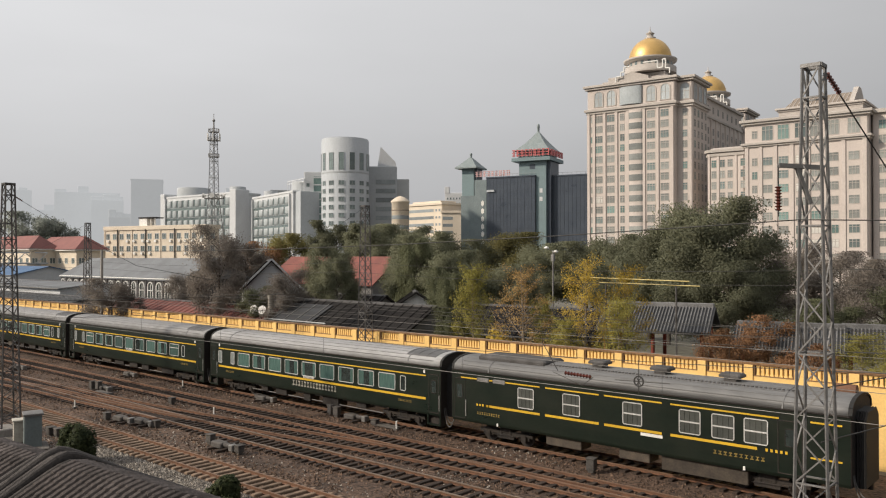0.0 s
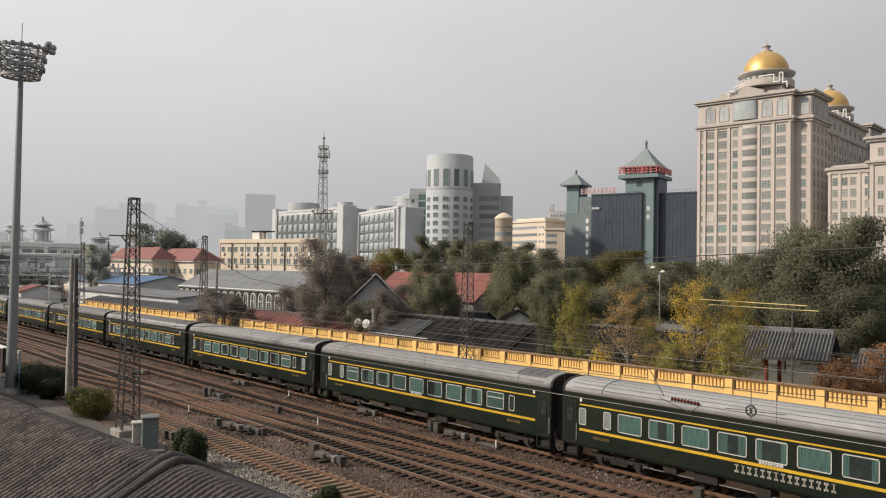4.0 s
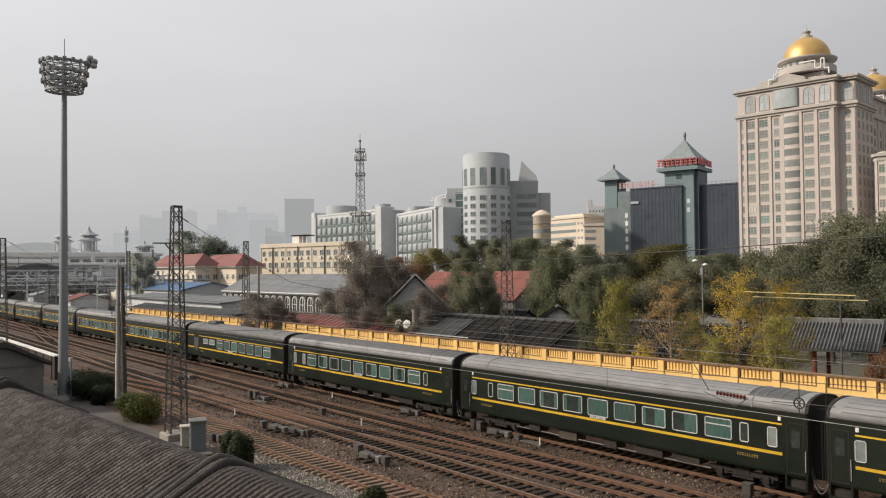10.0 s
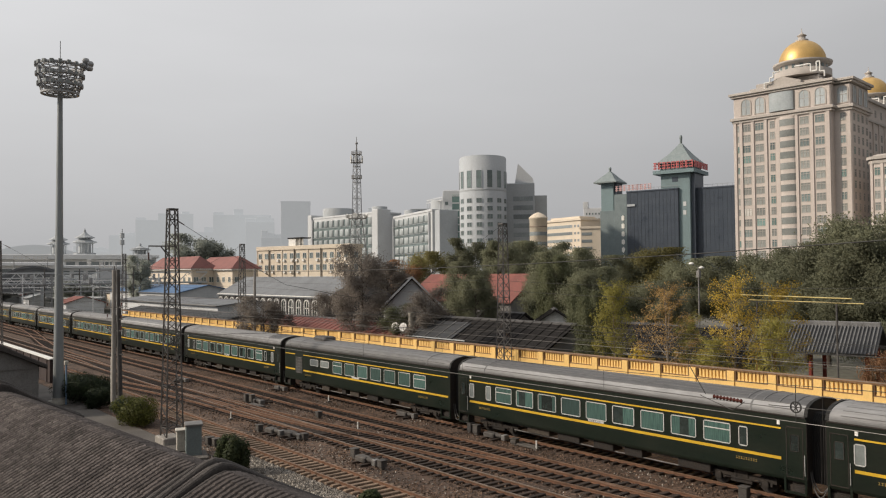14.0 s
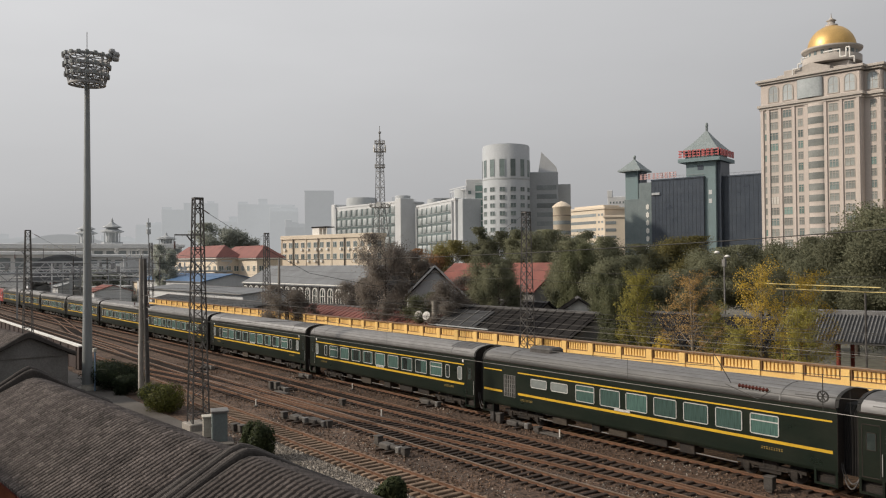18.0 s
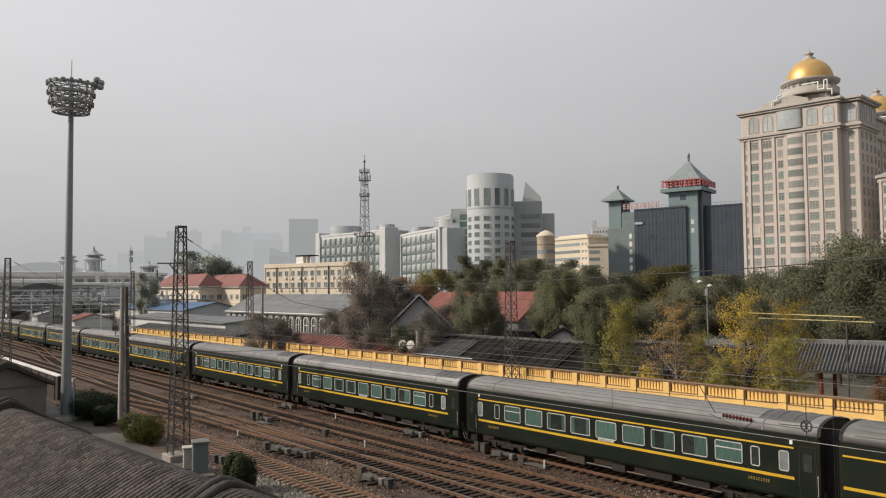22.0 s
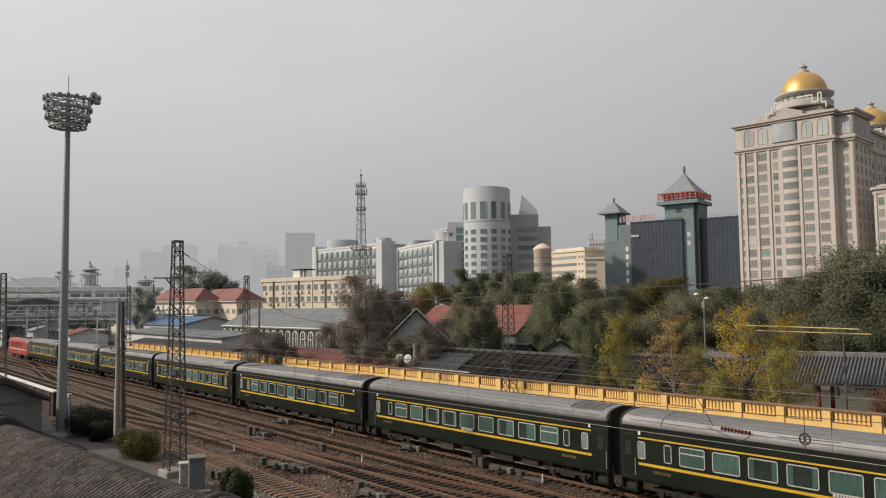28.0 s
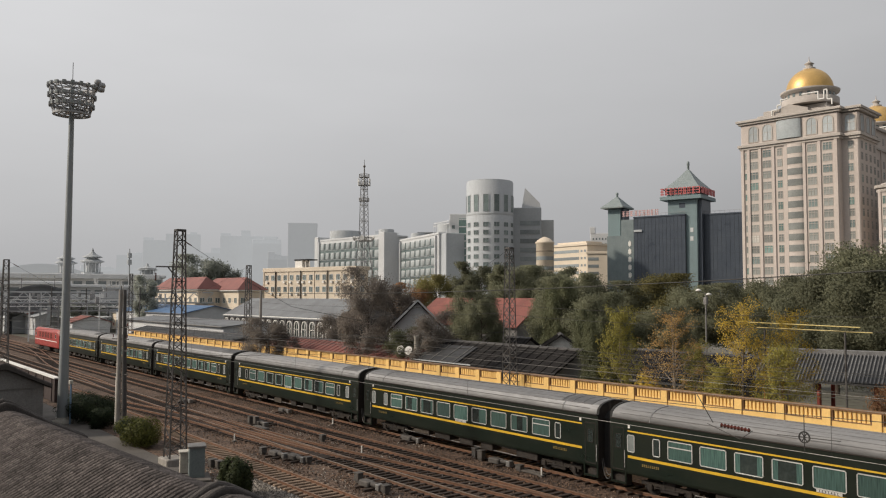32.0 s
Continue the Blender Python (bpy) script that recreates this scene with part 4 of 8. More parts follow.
def sleeping_car(lavs, text=False, seed=1):
    car = thing("sleeping_car", "dark green sleeping coach with yellow stripes and curtained windows", "railway coach", group="coaches of the train")
    h = hull(car, 23.64)
    c = PITCH / 2
    k = 0.9234
    last = W_SPLIT if not text else W_BIG
    xs = [-5.2 * k + c - i * 2.016 * k for i in range(9)]
    rnd = random.Random(seed)
    for i, x in enumerate(xs):
        part("window", last if i in (0, 8) else W_DARK if rnd.random() < 0.06 else W_BIG if rnd.random() < 0.45 else rnd.choice(W_DRAWN), None, car, "curtained window in a pale metal frame", at=(x, -HALF, 2.60))
    for x, mesh, end in ((-2.22 * k + c, W_LAV, 1), (-3.72 * k + c, W_NARROW, 1), (-22.85 * k + c, W_NARROW, -1), (-24.6 * k + c, W_LAV, -1)):
        if mesh is W_NARROW or lavs in (0, end):
            part("window", W_LAV if lavs == -1 and end == -1 and mesh is W_NARROW else mesh, None, car, "small end window in a pale metal frame", at=(x, -HALF, 2.60))
    e = h - 1.0
    stripe(car, -e + 0.15, e - 0.15, 3.19, 3.265)
    stripe(car, -e + 0.15, e - 0.15, 1.83, 1.965)
    for sgn in (-1, 1):
        door(car, sgn * (h - 0.52), 0.78)
        end_steps(car, sgn * (h - 0.52))
        part("end_lamp", Shape().soft_box(sgn * (h - 1.25) - 0.07, sgn * (h - 1.25) + 0.07, -HALF - 0.03, -HALF + 0.02, 3.38, 3.56, 0.01), M["white"], car, "small white end lamp")
    line = [(y, z) for y, z in roof_line(HALF + 0.02, GUTTER, ROOF) if abs(y) < 1.35]
    part("roof_panel", Shape().loft([[(x, y, z + 0.022) for y, z in line] + [(x, y, z - 0.03) for y, z in reversed(line)] for x in (h - 0.6, h - 2.9)]), M["dark_top"], car, "soot-dark panel at the roof end")
    for x in (h - 2.9, h - 2.1, h - 1.35):
        s = Shape()
        for p, q in zip(line, line[1:]):
            s.bar((x, p[0], p[1] + 0.03), (x, q[0], q[1] + 0.03), 0.05, 0.03)
        part("roof_strap", s, M["mid_roof"], car)
    bars(car, "number_plate", 9.0, 1.52, 1.1, 0.12, 9, M["worn_yellow"], "yellow coach number")
    bars(car, "number_plate", -9.2, 1.52, 1.1, 0.12, 9, M["worn_yellow"], "yellow coach number")
    part("destination_board", Shape().box(-0.55, 0.55, -HALF - 0.02, -HALF + 0.01, 1.985, 2.11), M["alu"], car, "white destination board")
    bars(car, "board_lettering", 0, 2.01, 0.9, 0.09, 7, M["train_under"], "dark unreadable lettering", -HALF - 0.026)
    if text:
        bars(car, "side_lettering", 0.6, 1.38, 4.6, 0.36, 15, M["beige_box"], "pale lettering along the coach side")
    underbits(car, h, seed)
    return car


def dining_car():
    car = thing("dining_car", "dark green dining coach with half-height kitchen windows and a louvred door", "railway coach", group="coaches of the train")
    h = hull(car, 23.64, 1.06, "old_roof")
    for i in range(2):
        part("window", W_HALF, None, car, "half-height frosted window", at=(-h + 5.3 + i * 1.75, -HALF, 2.72))
    for i in range(7):
        part("window", W_SPLIT if i in (0, 6) else W_BIG, None, car, "curtained window in a pale metal frame", at=(-h + 9.1 + i * 1.86, -HALF, 2.60))
    s = Shape()
    for q in range(7):
        s.box(-h + 2.1 + q * 0.17, -h + 2.16 + q * 0.17, -HALF - 0.03, -HALF + 0.01, 1.62, 3.0)
    for q in range(6):
        s.box(-h + 2.08, -h + 3.2, -HALF - 0.02, -HALF + 0.01, 1.62 + q * 0.27, 1.65 + q * 0.27)
    part("grille_door", s, M["steel"], car, "barred grey kitchen door")
    for z0, z1 in ((3.19, 3.265), (1.83, 1.965)):
        stripe(car, -h + 0.1, -h + 1.9, z0, z1)
        stripe(car, -h + 3.4, h - 0.2, z0, z1)
    part("roof_unit", Shape().soft_box(-h + 3.4, -h + 5.4, -0.6, 0.6, ROOF - 0.08, ROOF + 0.3, 0.12), M["steel_dark"], car, "dark rounded roof ventilator box")
    bars(car, "number_plate", -h + 4.2, 1.5, 1.1, 0.12, 9, M["worn_yellow"], "yellow coach number")
    bars(car, "number_plate", h - 3.0, 1.5, 1.1, 0.12, 9, M["worn_yellow"], "yellow coach number")
    part("destination_board", Shape().box(-0.55, 0.55, -HALF - 0.02, -HALF + 0.01, 1.985, 2.11), M["alu"], car, "white destination board")
    for sgn in (-1, 1):
        end_steps(car, sgn * (h - 0.52))
    underbits(car, h, 9)
    return car


BAG = 20.7


def baggage_car():
    car = thing("baggage_car", "older dark green baggage coach with barred windows and broken yellow stripes", "railway coach", group="coaches of the train")
    h = hull(car, BAG, 1.06, "old_roof")
    for x in (5.78, 8.79, 12.43, 15.5, 17.14, 18.68):
        part("window", W_BAR, None, car, "barred window in a white metal frame", at=(-h + (x - 0.3) * 0.925, -HALF, 2.72))
    for a, b in ((1.0, 6.72), (7.09, 10.47), (10.8, 14.04), (14.5, 19.7)):
        a, b = -h + (a - 0.3) * 0.925, -h + (b - 0.3) * 0.925
        stripe(car, a, b, 3.38, 3.45)
        stripe(car, a if a > -h + 2 else a + 1.7, b - 0.9 if b > h - 4 else b, 1.95, 2.07)
    for k in range(5):
        for a in (-h + 1.75, h - 3.3):
            part("stripe_end", Shape().box(a + k * 0.2, a + k * 0.2 + 0.1, -HALF - 0.006, -HALF + 0.01, 1.95, 2.07), M["train_yellow"], car)
    stripe(car, h - 1.5, h - 0.3, 3.38, 3.45)
    stripe(car, h - 1.5, h - 0.3, 1.93, 2.0)
    door(car, h - 2.3, 1.0)
    door(car, -h + 0.55, 0.8)
    for x in (-h + 2.2, -h + 3.3):
        part("patch_plate", Shape().soft_box(x - 0.42, x + 0.42, -HALF - 0.02, -HALF + 0.01, 3.3, 3.52, 0.03), M["steel"], car, "pale grey patch plate")
    part("roof_tank", Shape().soft_box(-h + 1.4, -h + 5.9, -1.0, 0.9, ROOF - 0.28, ROOF + 0.12, 0.1), M["steel_dark"], car, "dark raised roof box")
    for x in (8.6, 12.0, 15.4):
        s = Shape().soft_box(-h + x - 0.3, -h + x + 0.3, -0.3, 0.3, ROOF - 0.05, ROOF + 0.18, 0.04)
        s.soft_box(-h + x - 0.5, -h + x + 0.5, -0.42, 0.42, ROOF + 0.16, ROOF + 0.34, 0.08)
        part("roof_ventilator", s, M["steel_dark"], car, "dark cowl ventilator")
    s = Shape()
    for k in range(90):
        s.box(-h + 1.5 + k * 0.19, -h + 1.6 + k * 0.19, -0.8, -0.7, ROOF - 0.09, ROOF - 0.03)
    part("roof_rivets", s, M["steel_dark"], car)
    part("oil_tank", Shape().rod((h - 1.1, 0.25, ROOF + 0.02), (h - 0.2, 0.25, ROOF + 0.02), 0.28, n=12), M["rail_side"], car, "rusty tank on the roof end")
    bars(car, "number_plate", -h + 2.6, 1.5, 1.6, 0.14, 10, M["worn_yellow"], "yellow coach number")
    bars(car, "number_plate", h - 4.4, 1.5, 2.3, 0.16, 10, M["worn_yellow"], "yellow coach number")
    part("destination_board", Shape().box(1.3, 2.4, -HALF - 0.02, -HALF + 0.01, 1.78, 1.92), M["white"], car, "white destination board")
    for a, b in ((6.2, 8.3), (10.4, 12.0), (12.6, 16.6)):
        part("battery_box", Shape().soft_box(-h + a, -h + b, -1.36, -0.4, 0.32 if b > 16 else 0.5, 0.98, 0.03), M["train_box"], car, "dusty brown underfloor box")
    for k, x in enumerate((-h + 3.2, h - 4.2)):
        part("side_lamp", Shape().soft_box(x - 0.05, x + 0.05, -HALF - 0.03, -HALF + 0.02, 1.0, 1.16, 0.01), M["white"], car)
    return car


def locomotive():
    car = thing("locomotive", "red diesel locomotive at the tail of the green train", "locomotive")
    h = 9.6
    side = [(-HALF, 1.1), (-HALF + 0.1, 0.95), (HALF - 0.1, 0.95), (HALF, 1.1), (HALF, 3.7), (HALF - 0.35, 4.25), (-HALF + 0.35, 4.25), (-HALF, 3.7)]
    s = Shape().along_x(side, -h + 0.9, h - 0.9)
    for sgn in (-1, 1):
        a, b = sgn * (h - 0.9), sgn * h
        rings = [[(a, y, z) for y, z in side], [(b, y * 0.9, z if z < 2.4 else 2.4 + (z - 2.4) * 0.55) for y, z in side]]
        s.loft(rings if sgn < 0 else rings[::-1], True)
    part("body", s, M["red_loco"], car, "glossy red locomotive body")
    part("waist_band", Shape().box(-h + 0.9, h - 0.9, -HALF - 0.006, -HALF + 0.02, 2.0, 2.14), M["white"], car, "white waist band")
    for x in (-h + 1.8, h - 1.8):
        part("cab_window", pane_frame(0.8, 0.7), [M["alu"], M["dark_glass"]], car, at=(x, -HALF, 3.0))
    for k in range(5):
        s = pane_frame(1.5, 1.0)
        for q in range(6):
            s.box(-0.7, 0.7, -0.03, -0.005, -0.42 + q * 0.15, -0.37 + q * 0.15)
        part("louvre", s, [M["red_loco"], M["train_under"]], car, "slatted radiator louvre", at=(-4.4 + k * 2.2, -HALF, 3.0))
    for x in (-h + 2.0, -1.5, 2.5, h - 3.5):
        part("roof_fan", Shape().lathe([(0.75, 4.2), (0.75, 4.4), (0.55, 4.45)], 16, (x, 0)), M["train_under"], car)
    part("fuel_tank", Shape().soft_box(-2.4, 2.4, -1.35, 1.35, 0.3, 0.98, 0.1), M["train_under"], car)
    for x in (-6.2, 6.2):
        bogie(car, x)
    part("grey_roof", Shape().box(-h + 1.2, h - 1.2, -1.1, 1.1, 4.22, 4.27), M["train_roof"], car)
    return car


end_car = sleeping_car(-1, True, 1)
plain_b = sleeping_car(-1, False, 2)
plain_a = sleeping_car(0, False, 3)
meal = dining_car()
TRAIN = [baggage_car(), end_car, plain_b]
for k in range(3, 14):
    kind_of = {3: plain_a, 5: meal}.get(k)
    TRAIN.append(kind_of or copy_thing({4: plain_b, 9: plain_b}.get(k, plain_a), Matrix()))
# darker tops on some cars: their own tone, plus the curve's shading coloured in
for k, m in ((4, "dark_top"), (5, "mid_roof"), (7, "mid_roof"), (9, "mid_roof"), (11, "dark_top")):
    for o in TRAIN[k].children:
        if o.name.split(".")[0] == "roof":
            o.data = o.data.copy()
            o.data.materials[1] = M[m]
TRAIN.append(locomotive())
OFFSETS = [BAG / 2 + 0.45] + [-(k - 0.5) * PITCH for k in range(1, 14)] + [-13 * PITCH - 10.1]
# seconds and the place of the first gap in the train
RUN = [(0.0, -29.9), (3.0, -10.8), (6.0, 7.4), (9.0, 25.8), (13.0, 50.4), (17.0, 75.2), (21.0, 99.6), (25.0, 124.6), (29.0, 149.4), (32.0, 167.2)]


def motions():
    for car, off in zip(TRAIN, OFFSETS):
        walk(car, [(t, pose(s + off, AXIS, 0)) for t, s in RUN])
    turn_rows = []
    for k in range(321):
        t = k / 10
        s = float(np.interp(t, [r[0] for r in RUN], [r[1] for r in RUN]))
        turn_rows.append((t, s / 0.4575))
    made = {}
    for car in TRAIN:
        for o in car.children_recursive:
            if o.name.startswith("wheelset"):
                key = round(o.location.x, 2)
                if key not in made:
                    walk(o, [(t, Matrix.Translation((key, 0, 0.4575)) @ Matrix.Rotation(a, 4, "Y")) for t, a in turn_rows])
                    made[key] = o.animation_data
                else:
                    o.rotation_mode = "QUATERNION"
                    keys = o.animation_data_create()
                    keys.action = made[key].action
                    keys.action_slot = made[key].action_slot


# ---- masts and wires ----
def lattice(s, base, top, w0, w1, steps, leg=0.09, lace=0.05):
    """A square lattice mast between two points, tapering from w0 to w1."""
    b, t = Vector(base), Vector(top)
    def corner(k, i):
        w = (w0 + (w1 - w0) * k / steps) / 2
        c = b.lerp(t, k / steps)
        return c + Vector(((-w, -w, 0), (w, -w, 0), (w, w, 0), (-w, w, 0))[i])
    for i in range(4):
        s.bar(corner(0, i), corner(steps, i), leg)
        for k in range(steps):
            a, c = (i, (i + 1) % 4) if k % 2 else ((i + 1) % 4, i)
            s.bar(corner(k, a), corner(k + 1, c), lace)
            if k % 4 == 0 or k == steps - 1:
                s.bar(corner(k + 1, i), corner(k + 1, (i + 1) % 4), lace * 1.2)
    return s


def insulator(ob, a, b, n=7, r=0.09):
    """A string of porcelain discs, turned as one piece round the line from a to b."""
    a, b = Vector(a), Vector(b)
    d = (b - a).normalized()
    u = d.orthogonal().normalized()
    w = d.cross(u)
    stops = []
    for k in range(n):
        stops += [((k + 0.15) / n, 0.5), ((k + 0.3) / n, 1.0), ((k + 0.45) / n, 0.95), ((k + 0.75) / n, 0.5)]
    rings = [[tuple(a.lerp(b, t) + (u * math.cos(q) + w * math.sin(q)) * r * k) for q in (2 * math.pi * i / 10 for i in range(10))] for t, k in stops]
    return part("insulator", Shape().loft(rings), M["insulator"], ob, "string of brown porcelain insulators")


def catenary_mast(x, y, top, w0, w1, label, arm=-1, m="steel_dark", foot=True, leg=0.074, reach=(-0.95, -1.15), drop=2.3):
    ob = thing("catenary_mast", label, "mast", (x, y, -0.15), group="lattice masts of the railway")
    part("lattice", lattice(Shape(), (0, 0, 0.3), (0, 0, top), w0, w1, 22, leg, leg * 0.56), M[m], ob, "riveted steel lattice shaft")
    if foot:
        part("footing", Shape().soft_box(-0.8, 0.8, -0.8, 0.8, -0.2, 0.42, 0.06), M["concrete"], ob, "pale concrete footing")
    cap = Shape()
    q = w1 / 2 + 0.02
    for p0, p1 in (((-q, -q), (q, -q)), ((q, -q), (q, q)), ((q, q), (-q, q)), ((-q, q), (-q, -q))):
        cap.bar((*p0, top), (*p1, top), leg * 0.8, leg * 1.5)
    part("cap", cap, M[m], ob, "angle-iron frame round the top")
    if arm:
        za, (rx, ry) = top - drop, reach
        part("bracket_arm", Shape().bar((0.12, 0.15, za - 0.03), (rx, ry, za), 0.085), M[m], ob, "steel bracket arm")
        part("arm_brace", Shape().bar((rx * 0.1, ry * 0.1, za - 0.75), (rx * 0.5, ry * 0.5, za), 0.07), M[m], ob, "slanting brace under the arm")
        insulator(ob, (rx, ry, za - 0.4), (rx, ry, za - 0.9), 8, 0.07)
        part("link", Shape().rod((rx, ry, za), (rx, ry, za - 1.0), 0.014, n=5), M["wire"], ob)
    return ob


catenary_mast(-49.95, 18.18, 14.6, 1.05, 0.5, "tall dark lattice catenary mast on a concrete footing beside the cabinets")
catenary_mast(-4.83, 16.48, 14.06, 0.80, 0.32, "grey riveted lattice catenary mast close to the camera", m="steel", leg=0.048, reach=(-0.5, -0.55), drop=1.95)
catenary_mast(-45.3, 42.3, 14.2, 0.95, 0.45, "slender lattice catenary mast in front of the yellow wall", 0)
catenary_mast(-92.4, 42.3, 14.2, 0.95, 0.45, "slender lattice mast beside the tree at the yellow wall", 0)
catenary_mast(-100.1, 16.9, 14.4, 1.05, 0.5, "dark lattice catenary mast beyond the brick wall")
catenary_mast(-0.5, 42.3, 14.3, 0.95, 0.45, "slender lattice mast at the end of the yellow wall", 0)
catenary_mast(-150, 17.5, 14.3, 1.05, 0.5, "far lattice catenary mast in the haze")
catenary_mast(-146, 44.5, 14.3, 0.95, 0.45, "far slender lattice mast near the wall's end", 0)


def span(name, label, pts, r, sag=0.0, mids=8):
    """A wire through the points, with a little sag between each two."""
    s = Shape()
    path = []
    for a, b in zip(pts, pts[1:]):
        a, b = Vector(a), Vector(b)
        for k in range(mids):
            t = k / mids
            path.append(a.lerp(b, t) - Vector((0, 0, sag * 4 * t * (1 - t))))
    path.append(Vector(pts[-1]))
    d = (path[-1] - path[0]).normalized()
    u = d.orthogonal().normalized()
    w = d.cross(u)
    s.loft([[tuple(c + (u * math.cos(t) + w * math.sin(t)) * r) for t in (2 * math.pi * i / 5 for i in range(5))] for c in path], True)
    return thing(name, label, "overhead wire", shape=s, mats=M["contact_wire" if name == "contact_wire" else "wire"])


for xa, ya, xb, yb in ((-50, 18.1, -45.3, 42.3), (-4.75, 16.55, -0.5, 42.3), (-99.8, 17.2, -92.4, 42.3), (-150, 17.5, -146, 44.5)):
    a, b = Vector((xa, ya, 0)), Vector((xb, yb, 0))
    up = lambda t, z: tuple(a.lerp(b, t) + Vector((0, 0, z)))
    ob = span("head_span", "thin dark head-span wires slung between two lattice masts", [up(0, 14), up(0.14, 11.8), up(0.3, 9.6), up(0.5, 8.6), up(0.7, 9.6), up(0.86, 11.8), up(1, 14)], 0.016, 0, 1)
    insulator(ob, up(0.012, 13.82), up(0.034, 13.48), 7, 0.055)
    for z, r in ((7.4, 0.014), (6.35, 0.014)):
        span("cross_span", "thin dark cross-span wire over the tracks", [up(0, z + 0.2), up(1, z + 0.2)], r, 0.2)
for y, zc in ((21.7, 6.05), (26.7, 6.05), (31.4, 6.05), (35.75, 6.05)):
    ob = span("contact_wire", "straight dark contact wire above a track", [(x, y, zc) for x in (-300, -198, -148, -98, -48.6, -3, 45)], 0.011, 0.03)
    span("catenary_wire", "sagging dark catenary wire above a contact wire", [(x, y, zc + 1.35) for x in (-300, -198, -148, -98, -48.6, -3, 45)], 0.011, 0.6)
    s = Shape()
    for x0, x1 in ((-98, -48.6), (-48.6, -3)):
        for k in range(1, 6):
            t = k / 6
            x = x0 + (x1 - x0) * t
            s.rod((x, y, zc), (x, y, zc + 1.35 - 2.4 * t * (1 - t)), 0.006, n=4, caps=False)
    tagged(part("dropper", s, M["wire"], ob, "thin dropper wires"), kind="stuff")
# section insulator and pulley hung in the wires over the first track
ob = thing("section_insulator", "brown section insulator hung in the overhead wires", "insulator")
insulator(ob, (-13.95, 21.7, 6.46), (-12.95, 21.7, 6.42), 9, 0.068)
part("hanger", Shape().rod((-14.9, 21.9, 7.3), (-14.2, 21.7, 6.5), 0.014, n=5).rod((-14.4, 21.7, 6.45), (-13.3, 21.7, 6.12), 0.012, n=5).rod((-13.3, 21.7, 6.12), (-12.9, 21.7, 6.42), 0.012, n=5), M["wire"], ob)
ob = thing("wire_pulley", "round dark tensioning pulley hung in the overhead wires", "pulley")
s = Shape()
PX, PY, PZ = -11.35, 21.7, 6.45
for k in range(16):
    a, b = 2 * math.pi * k / 16, 2 * math.pi * (k + 1) / 16
    s.bar((PX + 0.15 * math.cos(a), PY, PZ + 0.15 * math.sin(a)), (PX + 0.15 * math.cos(b), PY, PZ + 0.15 * math.sin(b)), 0.035)
for k in range(6):
    a = 2 * math.pi * k / 6
    s.bar((PX, PY, PZ), (PX + 0.15 * math.cos(a), PY, PZ + 0.15 * math.sin(a)), 0.022)
part("wheel", s, M["wire"], ob)
part("stay", Shape().rod((PX - 0.8, PY, PZ - 0.03), (PX + 1.0, PY, PZ + 0.03), 0.013, n=5), M["wire"], ob)
part("hanger", Shape().rod((PX, PY, 6.03), (PX, PY, 7.08), 0.012, n=5), M["wire"], ob)
for z, y in ((10.9, 16.2), (9.7, 44.6), (8.9, 44.8)):
    span("feeder_line", "thin feeder cable running along the masts", [(x, y, z) for x in (-300, -150, -99, -50, -5, 40)], 0.012, 0.5)
for z in (5.4, 5.9, 6.5):
    span("telephone_line", "thin dark cable strung behind the yellow wall", [(x, 45.0, z) for x in (-140, -90, -47, -2, 40)], 0.014, 0.35)


